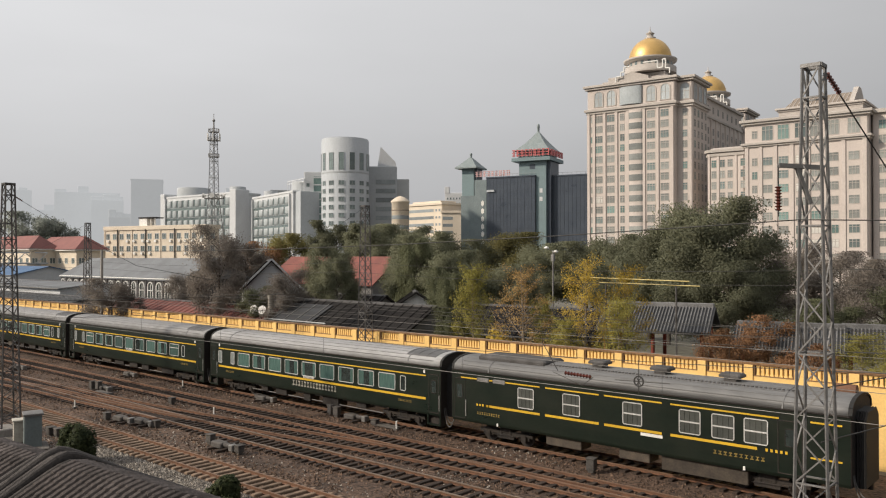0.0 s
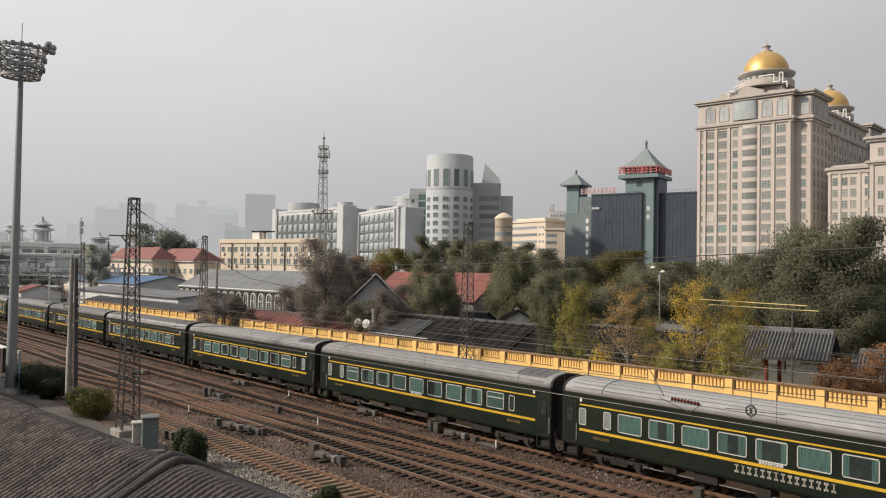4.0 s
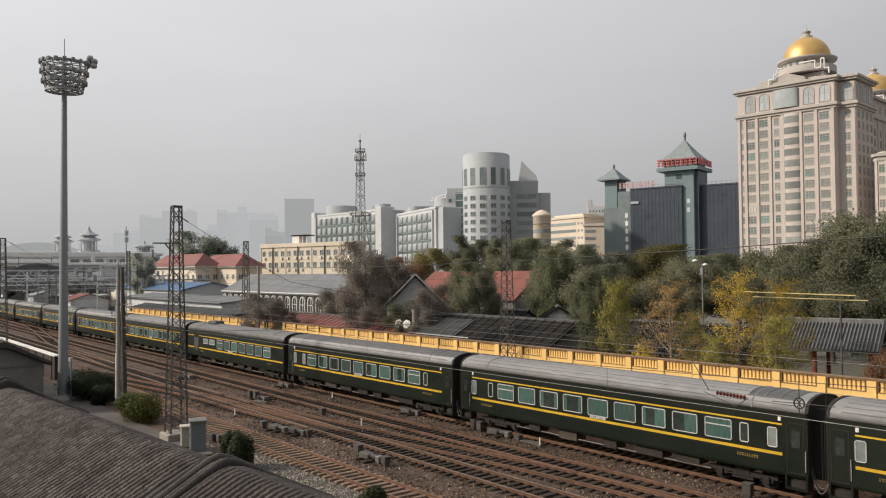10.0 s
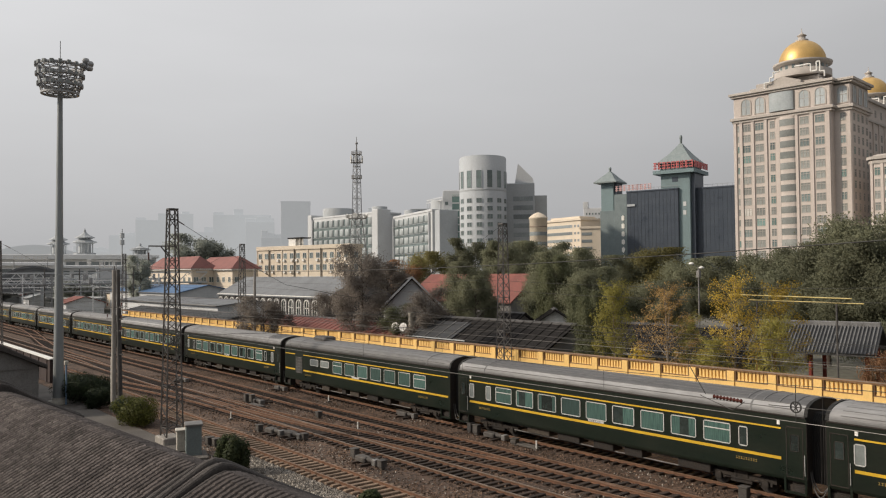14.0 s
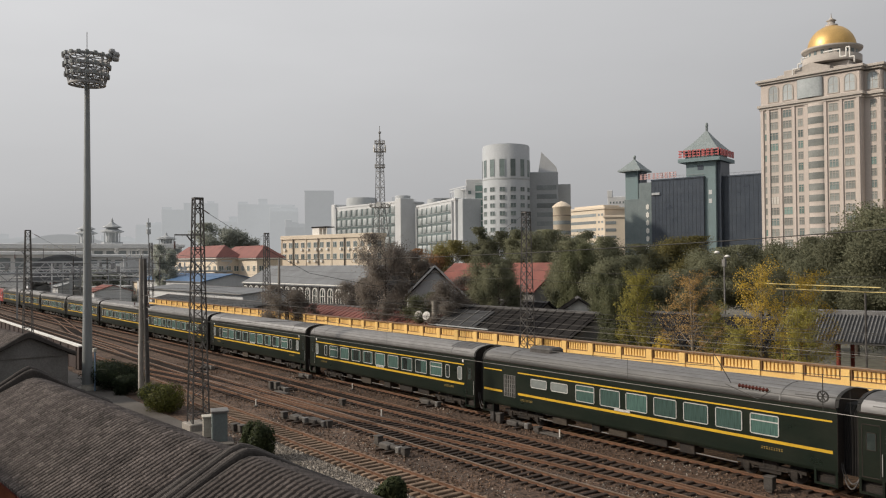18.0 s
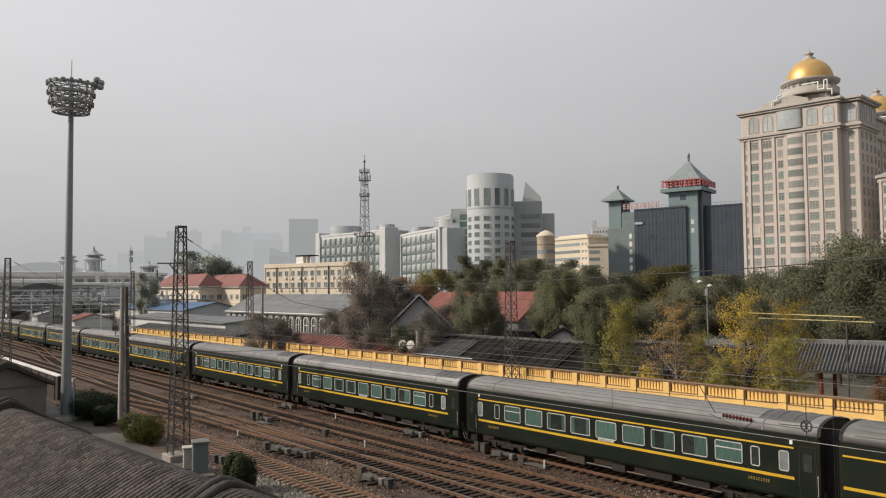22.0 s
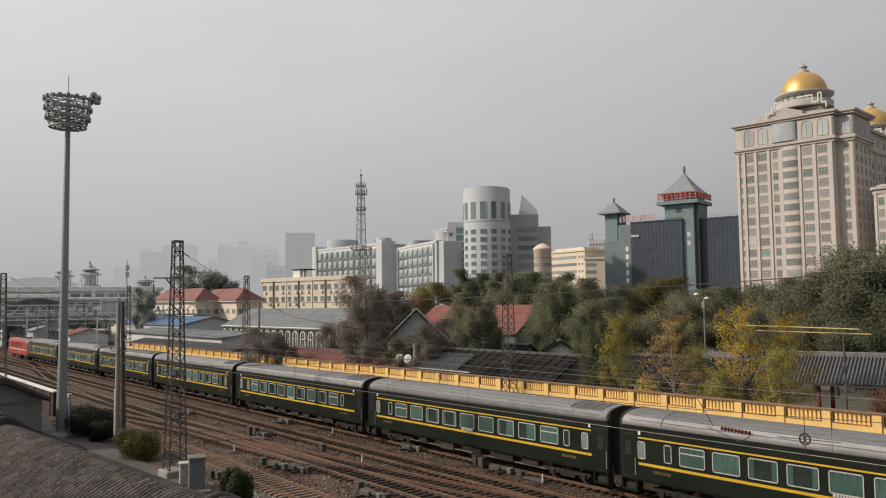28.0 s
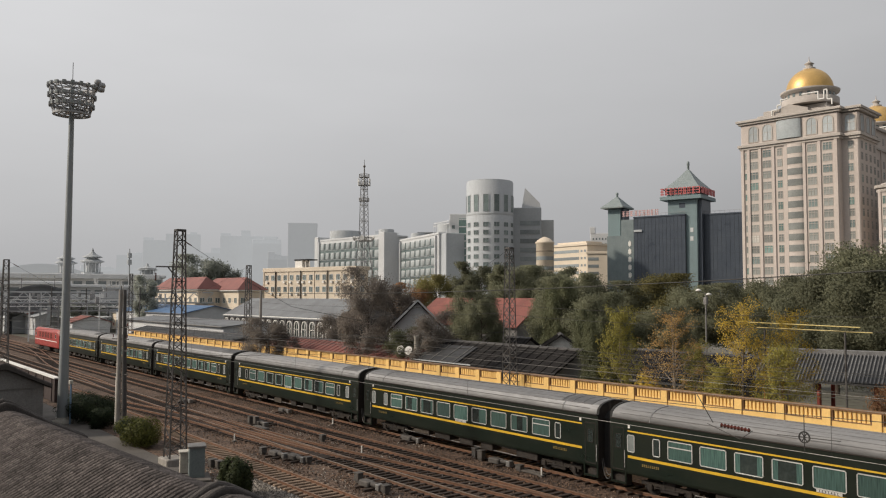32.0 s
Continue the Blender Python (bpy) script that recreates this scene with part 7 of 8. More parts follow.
def red_roof_house(az, r, w, d, eave, ridge, label, turn, wall_m="cream"):
    x, y = bearing(az, r)
    ob = thing("red_roof_house", label, "house", (x, y, 0), turn)
    block(ob, "wall_shell", -w / 2, w / 2, 0, d, -0.3, eave, M[wall_m], "", 0.1)
    part("roof", hip_roof(Shape(), -w / 2, w / 2, 0, d, eave, ridge, 0.9, 0.25), M["red_roof"], ob, "red hipped roof dulled for haze")
    part("eave_trim", Shape().box(-w / 2 - 0.7, w / 2 + 0.7, -0.7, d + 0.7, eave - 0.35, eave - 0.02), M["white"], ob)
    win = wall_window(1.5, 1.6, M["white"], M["win_far"], 2)
    grid(ob, [win], [-w / 2 + w * (k + 0.5) / int(w / 3.2) for k in range(int(w / 3.2))], [2.2, 5.6, 9.0][: int(eave / 3.3)], 0, 0, 2)
    grid(ob, [win], [d * (k + 0.5) / 3 for k in range(3)], [2.2, 5.6, 9.0][: int(eave / 3.3)], 0, 0, 2, w / 2)
    return ob


red_roof_house(70.2, 250, 30, 7, 12.2, 15.8, "pale three-storey house with a long red hipped roof", 4)
red_roof_house(67.4, 240, 24, 8, 12.0, 15.6, "pale three-storey house with a red hipped roof", 4)
red_roof_house(65.2, 262, 14, 6, 11.5, 13.6, "far pale house with a haze-dulled red roof", 4)


def arch_hall():
    a, b = Vector((-138.5, 58.8, 0)), Vector((-100.0, 58.9, 0))
    w = (b - a).length
    ob = thing("arcaded_hall", "grey brick hall with white-framed arched windows and a grey roof", "building", tuple((a + b) / 2), math.degrees(math.atan2(b.y - a.y, b.x - a.x)))
    block(ob, "wall_shell", -w / 2, w / 2, 0, 11, -0.3, 7.0, M["dark_brick"], "", 0.05)
    part("roof", gable_roof(Shape(), -w / 2, w / 2, 0, 11, 7.0, 9.9, 0.25), M["slate_roof"], ob, "plain grey sheet roof")
    for x in (-w / 2, w / 2):
        part("gable", Shape().loft([[(x + d, 0, 6.9), (x + d, 11, 6.9), (x + d, 5.5, 9.7)] for d in (-0.15, 0.15)]), M["grey_brick"], ob)
    up, low = arched(1.25, 2.3).mesh("arched_window", [M["white"], M["dark_glass"]]), arched(1.2, 2.1).mesh("arched_window", [M["white"], M["dark_glass"]])
    n = int(w / 2.35)
    for k in range(n):
        x = -w / 2 + w * (k + 0.5) / n
        part("arched_window", up, None, ob, "white-framed arched window", at=(x, 0, 5.2))
        part("arched_window", low, None, ob, "white-framed arched window", at=(x, 0, 2.2))
        part("pilaster", Shape().box(x + w / n / 2 - 0.14, x + w / n / 2 + 0.14, -0.16, 0.05, -0.3, 6.8), M["dark_brick"], ob)
    part("string_course", Shape().box(-w / 2, w / 2, -0.2, 0.02, 6.75, 7.0).box(-w / 2, w / 2, -0.14, 0.02, 3.75, 3.95), M["white"], ob, "white string courses")


arch_hall()


def shed(name, label, x0, x1, y0, y1, eave, ridge, roof_m, wall_m="grey_brick", turn=0):
    cx, cy = (x0 + x1) / 2, (y0 + y1) / 2
    w, d = x1 - x0, y1 - y0
    ob = thing(name, label, "shed", (cx, cy, 0), turn)
    block(ob, "wall_shell", -w / 2, w / 2, -d / 2, d / 2, -0.3, eave, M[wall_m], "", 0.04)
    part("roof", gable_roof(Shape(), -w / 2, w / 2, -d / 2, d / 2, eave, ridge, 0.4), M[roof_m], ob)
    for x in (-w / 2 + 0.1, w / 2 - 0.1):
        part("gable", Shape().loft([[(x + q, -d / 2, eave - 0.05), (x + q, d / 2, eave - 0.05), (x + q, 0, ridge - 0.2)] for q in (-0.1, 0.1)]), M[wall_m], ob)
    part("ridge_cap", Shape().along_x([(-0.28, ridge - 0.08), (0, ridge + 0.07), (0.28, ridge - 0.08), (0.28, ridge - 0.14), (-0.28, ridge - 0.14)], -w / 2 - 0.4, w / 2 + 0.4), M["steel_dark"], ob, "folded ridge cap")
    part("gutter", Shape().box(-w / 2 - 0.4, w / 2 + 0.4, -d / 2 - 0.5, -d / 2 - 0.38, eave - 0.42 * (ridge - eave) / (d / 2) - 0.12, eave - 0.42 * (ridge - eave) / (d / 2) + 0.02), M["steel"], ob, "grey gutter along the eave")
    if cy < 64 and cx > -125:
        n = int(w / 1.1)
        for k in range(n + 1):
            x = -w / 2 + w * k / n
            part("roof_seam", Shape().bar((x, -d / 2 - 0.38, eave - 0.38 * (ridge - eave) / (d / 2) + 0.02), (x, -0.1, ridge + 0.01), 0.06, 0.05), M[roof_m], ob)
    win = wall_window(1.0, 1.1, M["white"], M["win_far"], 2)
    for k in range(max(1, int(w / 4))):
        part("window", win, None, ob, at=(-w / 2 + w * (k + 0.5) / max(1, int(w / 4)), -d / 2, min(eave - 1.0, 2.0)))
    return ob


shed("low_shed", "low rust-red roofed shed behind the yellow wall", -98, -66, 46.5, 53.5, 3.5, 5.0, "rust_roof")
shed("low_shed", "low dark roofed shed with skylights behind the yellow wall", -64.5, -46, 47, 55, 3.8, 5.9, "dark_roof")
shed("low_shed", "dark tiled outbuilding among the trees behind the wall", -50, -34, 56, 63, 3.5, 5.6, "dark_roof")
shed("low_shed", "long dark roofed shed behind the wall", -80, -61, 56.5, 63, 4.0, 6.0, "dark_roof")
shed("pale_shed", "long pale flat-roofed shed beyond the yellow wall", -168, -118, 50, 62, 5.6, 6.2, "slate_roof", "far_white")
shed("pale_shed", "low pale shed with a grey roof beyond the wall's end", -146, -103, 44.9, 50.2, 4.3, 4.9, "dark_slate", "grey_brick")
shed("blue_shed", "shed with a blue sheet roof near the red-roofed houses", -215, -168, 62, 76, 6.6, 8.2, "blue_roof", "far_white")
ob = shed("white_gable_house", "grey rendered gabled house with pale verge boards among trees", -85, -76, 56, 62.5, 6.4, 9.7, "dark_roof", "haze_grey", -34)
for sgn in (-1, 1):
    part("verge_board", Shape().bar((4.95, sgn * 3.7, 6.2), (4.95, 0, 9.85), 0.1, 0.2), M["haze_grey"], ob, "pale verge board")
ob = shed("gabled_cottage", "small dark-roofed cottage with a white gable among the trees", -58.3, -54.3, 58.0, 61.2, 5.55, 6.6, "dark_roof", "white", -45)
ob = thing("red_roof_hall", "tall house with a steep rust-red roof among the trees", "house", (-93, 77, 0))
block(ob, "wall_shell", -12, 12, 0, 10, -0.3, 6.5, M["grey_brick"], "", 0.05)
part("roof", gable_roof(Shape(), -12, 12, 0, 10, 6.5, 10.1, 0.5), M["rust_roof"], ob, "rust-red sheet roof")
grid(ob, [wall_window(1.4, 1.6, M["white"], M["dark_glass"], 2)], [-8 + 4 * k for k in range(5)], [4.6], 0, 0, 3)
ob = thing("solar_panel", "grey glazed roof panel with pale bars on the shed", "panel", (-61.2, 48.6, 4.72), 0)
part("sheet", Shape().loft([[(x, -1.35, -0.71), (x, 1.35, 0.71), (x, 1.35, 0.79), (x, -1.35, -0.63)] for x in (3.2, -3.2)]), M["panel_roof"], ob)
for k in range(4):
    part("bar", Shape().bar((-2.6 + k * 1.75, -1.35, -0.6), (-2.6 + k * 1.75, 1.35, 0.82), 0.08), M["steel"], ob)
part("edge_bar", Shape().bar((-3.6, -1.5, -0.62), (5.5, -1.5, -0.62), 0.09), M["haze_grey"], ob, "pale gutter along the lower edge")
for x in (-67.6, -66.2):
    ob = thing("satellite_dish", "white satellite dish on the shed roof", "dish", (x, 48.0, 4.6), 30, group="satellite dishes")
    part("dish", Shape().loft([[(r * math.cos(t), -0.3 - d + r * math.sin(t) * 0.35, 0.25 + r * math.sin(t)) for t in (2 * math.pi * i / 16 for i in range(16))] for r, d in ((0.04, 0), (0.24, 0.04), (0.42, 0.13))], True, 0, True), M["white"], ob)
    part("stand", Shape().rod((0, -0.2, -0.55), (0, -0.2, 0.25), 0.05, n=6), M["steel"], ob)
ob = thing("chimney", "pale round chimney pipe on the shed roof", "chimney", (-65.9, 48.6, 3.9), shape=Shape().lathe([(0.27, 0), (0.27, 2.2), (0.32, 2.25), (0.32, 2.4)], 14), mats=M["beige_box"])


# park pavilion with grey ribbed tiles and red posts
def pavilion(cx, cy, w, d, eave, ridge, label, turn):
    ob = thing("pavilion", label, "pavilion", (cx, cy, 0), turn)
    s = gable_roof(Shape(), -w / 2, w / 2, -d / 2, d / 2, eave, ridge, 0.7)
    roof = part("roof", s, M["panel_roof"], ob, "grey ribbed tile roof")
    k = (ridge - eave) / (d / 2)
    row = Shape()
    n = 6
    for sgn in (-1, 1):
        rings = []
        for yy in (d / 2 + 0.75, 0.05):
            z = ridge - yy * k
            rings.append([(0.062 * math.cos(math.pi * i / 4), sgn * yy, z + 0.02 + 0.09 * math.sin(math.pi * i / 4)) for i in range(5)])
        row.loft(rings, True, 0, True)
    row = row.mesh("roof_rib", M["pale_tile"])
    m = int(w / 0.215)
    for q in range(m + 1):
        part("roof_rib", row, None, roof, at=(-w / 2 - 0.5 + (w + 1.0) * q / m, 0, 0))
    part("ridge", Shape().soft_box(-w / 2 - 0.6, w / 2 + 0.6, -0.16, 0.16, ridge - 0.1, ridge + 0.28, 0.05), M["pale_tile"], roof)
    part("beam", Shape().box(-w / 2, w / 2, -d / 2 - 0.05, -d / 2 + 0.2, eave - 0.55, eave - 0.1), M["red_wood"], ob)
    for q in range(int(w / 2.6) + 1):
        for y in (-d / 2 + 0.1, d / 2 - 0.1):
            part("column", Shape().rod((-w / 2 + w * q / int(w / 2.6), y, -0.3), (-w / 2 + w * q / int(w / 2.6), y, eave - 0.3), 0.15, n=10), M["red_wood"], ob, "red lacquered column")
    part("bench_rail", Shape().box(-w / 2, w / 2, d / 2 - 0.2, d / 2, 0.2, 1.2), M["red_wood"], ob)
    return ob


pavilion(-29.6, 60.0, 7.4, 5.0, 4.75, 6.15, "park pavilion with a grey ribbed tile roof and red columns", 15)
pavilion(-20.5, 63.5, 6.5, 3.6, 3.6, 4.8, "low covered walk with a grey ribbed tile roof", 14)
pavilion(-13.0, 66.0, 7.5, 3.6, 3.6, 4.8, "low covered walk with a grey ribbed tile roof", 14)
# two bright lines built as pipes: sunlight put into the yellow, posts added
ob = thing("yellow_pipes", "pair of long overhead pipes in sunlit yellow on added posts among the trees", "pipe")
for dz, xa, xb in ((0, -31.85, -23.4), (-0.36, -30.4, -22.65)):
    part("pipe", Shape().rod((xa, 52, 8.57 + dz), (xb, 52, 8.42 + dz * 0.85), 0.038, n=8), M["gold_rail"], ob)
for x in (-29.9, -24.4):
    part("post", Shape().rod((x, 52.1, -0.3), (x, 52.1, 8.1), 0.07, n=8), M["steel_dark"], ob)
ob = thing("park_lamp", "slim lamp post with two white heads in the park", "lamp post", (*bearing(33.54, 72), 0))
part("post", Shape().rod((0, 0, -0.3), (0, 0, 10.6), 0.09, 0.06, 8), M["steel"], ob)
part("box", Shape().soft_box(-0.16, 0.16, -0.14, 0.14, 9.7, 10.3, 0.03), M["steel"], ob)
for x, y, z in ((-0.5, -0.3, 10.9), (0.5, -0.3, 10.55)):
    part("lamp_head", Shape().lathe([(0.05, z - 0.1), (0.2, z - 0.08), (0.24, z), (0.13, z + 0.1), (0.03, z + 0.13)], 12, (x, y)), M["white"], ob)
    part("arm", Shape().rod((0, 0, z - 0.3), (x, y, z - 0.05), 0.03, n=6), M["steel"], ob)


# telecom tower
def telecom_tower():
    x, y = bearing(57.42, 300)
    ob = thing("telecom_tower", "tapering steel lattice telecom tower with ring platforms", "tower", (x, y, 0), 20)
    top = 60.8
    part("lattice", lattice(Shape(), (0, 0, -0.3), (0, 0, 31), 8.0, 2.6, 12, 0.26, 0.14), M["mid_steel"], ob, "splayed lattice legs")
    part("upper_lattice", lattice(Shape(), (0, 0, 31), (0, 0, 55), 2.6, 1.7, 16, 0.22, 0.12), M["mid_steel"], ob)
    for z, r in ((31, 3.4), (46, 1.9), (52, 2.3), (55, 1.9)):
        s = Shape()
        for k in range(16):
            a, b = 2 * math.pi * k / 16, 2 * math.pi * (k + 1) / 16
            for dz in (0, 1.1):
                s.bar((r * math.cos(a), r * math.sin(a), z + dz), (r * math.cos(b), r * math.sin(b), z + dz), 0.14)
            s.bar((r * math.cos(a), r * math.sin(a), z), (r * math.cos(a), r * math.sin(a), z + 1.1), 0.1)
            s.bar((0, 0, z), (r * math.cos(a), r * math.sin(a), z), 0.1)
        part("platform", s, M["steel"], ob, "ring platform with a railing")
    for k in range(6):
        a = 2 * math.pi * k / 6
        part("antenna", Shape().soft_box(-0.16, 0.16, -0.1, 0.1, 51.8, 54.6, 0.04), M["white"], ob, "white panel antenna", at=(2.4 * math.cos(a), 2.4 * math.sin(a), 0), turn=math.degrees(a) + 90)
    for k in range(4):
        a = 2 * math.pi * k / 4 + 0.5
        part("dish", Shape().rod((3.2 * math.cos(a), 3.2 * math.sin(a), 32.0), (3.9 * math.cos(a), 3.9 * math.sin(a), 32.0), 0.7, 0.85, 14), M["white"], ob, "white drum antenna")
    part("spire", Shape().rod((0, 0, 55), (0, 0, 59), 0.35, 0.2, 8).rod((0, 0, 59), (0, 0, top + 0.9), 0.1, n=6).lathe([(0.1, 58.6), (0.5, 59), (0.5, 59.4), (0.1, 59.8)], 10), M["steel"], ob)


telecom_tower()

# middle and far distance
def cream_offices():
    """Cream offices with a rounded corner tower, ribbon windows and a white block behind."""
    x, y = bearing(44.45, 325)
    ob = thing("cream_rotunda", "round cream office tower with a low domed roof", "tower", (x, y, 0), 44)
    part("shaft", Shape().lathe([(3.5, -0.3), (3.5, 31.6), (3.8, 31.8), (3.8, 32.4), (3.5, 32.6)], 32), M["cream"], ob, "smooth cream drum")
    part("dome", Shape().lathe([(3.7, 32.3), (3.0, 33.1), (2.0, 33.8), (0.9, 34.3), (0.2, 34.5)], 24), M["cream"], ob, "low cream dome")
    for z in (17.4, 21.0, 25.0):
        part("ribbon_window", Shape().lathe([(3.54, z), (3.54, z + 1.5)], 32), M["win_haze"], ob, "grey ribbon window")
    part("band", Shape().lathe([(3.65, 28.4), (3.65, 28.8)], 32), M["tan_roof"], ob)
    a, b = Vector((*bearing(44.0, 458), 0)), Vector((*bearing(41.47, 436), 0))
    w = (b - a).length
    ob = thing("cream_office", "cream office block with pale ribbon windows and a tan cornice", "building", tuple((a + b) / 2), math.degrees(math.atan2(b.y - a.y, b.x - a.x)))
    block(ob, "wall_shell", -w / 2, w / 2, 0, 16, -0.3, 38.2, M["cream"], "", 0.2)
    block(ob, "cornice", -w / 2 - 0.6, w / 2 + 0.6, -0.6, 16, 38.2, 39.4, M["cream"], "", 0.1)
    block(ob, "roof_step", -w / 2 + 3, w / 2 - 3, 2, 14, 39.4, 40.6, M["cream"], "", 0.1)
    win = wall_window(1.5, 1.4, M["far_white"], M["win_haze"], 2)
    for r in range(9):
        z = 4.0 + 3.9 * r
        block(ob, "ribbon_window", -w / 2 + 0.8, w / 2 - 6.6, -0.12, 0.1, z - 0.8, z + 0.8, M["win_haze"], "", 0.03)
        for c in range(2):
            part("window", win, None, ob, at=(w / 2 - 4.4 + c * 2.6, 0, z))
    x, y = bearing(40.6, 462)
    ob = thing("white_office", "white office tower with rows of small windows", "building", (x, y, 0), 38)
    block(ob, "wall_shell", -5.2, 6.0, 0, 14, -0.3, 46.6, M["far_white"], "", 0.2)
    block(ob, "stair_head", -5.4, -2.6, -0.2, 6, 46.4, 50.2, M["far_white"], "", 0.1)
    grid(ob, [wall_window(0.9, 1.3, M["far_white"], M["win_far"], 1)], [-3.6 + 1.75 * k for k in range(6)], [3.0 + 3.1 * k for k in range(14)], 0, 0, 4)
    x, y = bearing(40.75, 430)
    ob = thing("pink_office", "pale brown office block with ribbon windows", "building", (x, y, 0), 38)
    block(ob, "wall_shell", -5.6, 7.5, 0, 14, -0.3, 33.4, M["cream"], "", 0.2)
    block(ob, "cornice", -6.1, 8.0, -0.5, 14, 33.2, 34.4, M["cream"], "", 0.1)
    for r in range(8):
        block(ob, "ribbon_window", -5.0, 0.5, -0.12, 0.1, 3.0 + 3.8 * r, 4.6 + 3.8 * r, M["win_haze"], "", 0.03)


cream_offices()
plain_building("grey_block", "grey block with white roof rails behind the office slabs", 51.9, 445, 26, 18, 46, "far_grey", 48, 12, 8, 6)
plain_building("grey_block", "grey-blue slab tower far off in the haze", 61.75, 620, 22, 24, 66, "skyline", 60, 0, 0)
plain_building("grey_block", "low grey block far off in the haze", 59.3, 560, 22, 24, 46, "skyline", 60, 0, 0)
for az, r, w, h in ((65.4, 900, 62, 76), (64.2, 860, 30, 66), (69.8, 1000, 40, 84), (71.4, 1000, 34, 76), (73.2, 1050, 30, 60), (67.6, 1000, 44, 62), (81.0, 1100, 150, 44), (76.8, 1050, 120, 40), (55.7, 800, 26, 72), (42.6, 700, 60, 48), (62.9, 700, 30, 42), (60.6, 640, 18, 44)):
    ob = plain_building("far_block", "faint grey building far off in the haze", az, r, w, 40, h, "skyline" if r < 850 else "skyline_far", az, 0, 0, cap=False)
    rnd = random.Random(int(az * 10))
    x = -w / 2
    while x < w / 2 - 6:
        q = rnd.uniform(5, 14)
        if rnd.random() < 0.65:
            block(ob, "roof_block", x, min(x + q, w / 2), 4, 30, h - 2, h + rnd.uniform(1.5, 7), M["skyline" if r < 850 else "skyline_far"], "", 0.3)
        x += q


def pavilion_tower(az, r, base, top, w, label, tiers=2):
    x, y = bearing(az, r)
    ob = thing("pavilion_tower", label, "tower", (x, y, 0), az)
    h = top - base
    part("base", Shape().lathe([(w * 1.1, -0.3), (w * 1.1, base - 1.2), (w * 1.25, base - 1.0), (w * 1.25, base)], 8, smooth=False), M["far_grey"], ob, "grey stepped base")
    part("body", Shape().lathe([(w * 0.72, base), (w * 0.72, base + h * 0.45)], 8, smooth=False), M["far_grey"], ob)
    for k in range(8):
        a = 2 * math.pi * (k + 0.5) / 8
        part("column", Shape().rod((w * 0.95 * math.cos(a), w * 0.95 * math.sin(a), base), (w * 0.95 * math.cos(a), w * 0.95 * math.sin(a), base + h * 0.43), 0.24, n=6), M["haze_grey"], ob, "pale column")
    part("lower_eave", Shape().lathe([(w * 1.0, base + h * 0.38), (w * 1.4, base + h * 0.43), (w * 1.34, base + h * 0.46), (w * 0.95, base + h * 0.5), (w * 0.7, base + h * 0.55)], 8, smooth=False), M["far_grey"], ob, "curved tiled eave")
    e = 0.58 if tiers > 1 else 0.5
    part("neck", Shape().lathe([(w * 0.66, base + h * 0.5), (w * 0.66, base + h * (e + 0.04))], 8, smooth=False), M["far_grey"], ob)
    part("upper_roof", Shape().lathe([(w * 0.8, base + h * e), (w * 1.14, base + h * (e + 0.03)), (w * 1.08, base + h * (e + 0.06)), (w * 0.66, base + h * (e + 0.12)), (w * 0.34, base + h * (e + 0.2)), (w * 0.16, base + h * (e + 0.27))], 8, smooth=False), M["far_grey"], ob, "curved tiled roof")
    part("finial", Shape().lathe([(w * 0.13, base + h * (e + 0.26)), (w * 0.16, base + h * 0.9), (w * 0.07, base + h * 0.95), (0.12, top)], 8), M["far_grey"], ob)


pavilion_tower(75.46, 420, 21.4, 33.3, 3.95, "two-tier station pavilion tower faint in the haze")
pavilion_tower(77.02, 440, 21.4, 33.0, 3.8, "further station pavilion tower faint in the haze")
pavilion_tower(72.06, 480, 22.0, 28.6, 4.2, "small far pavilion roof faint in the haze", 1)


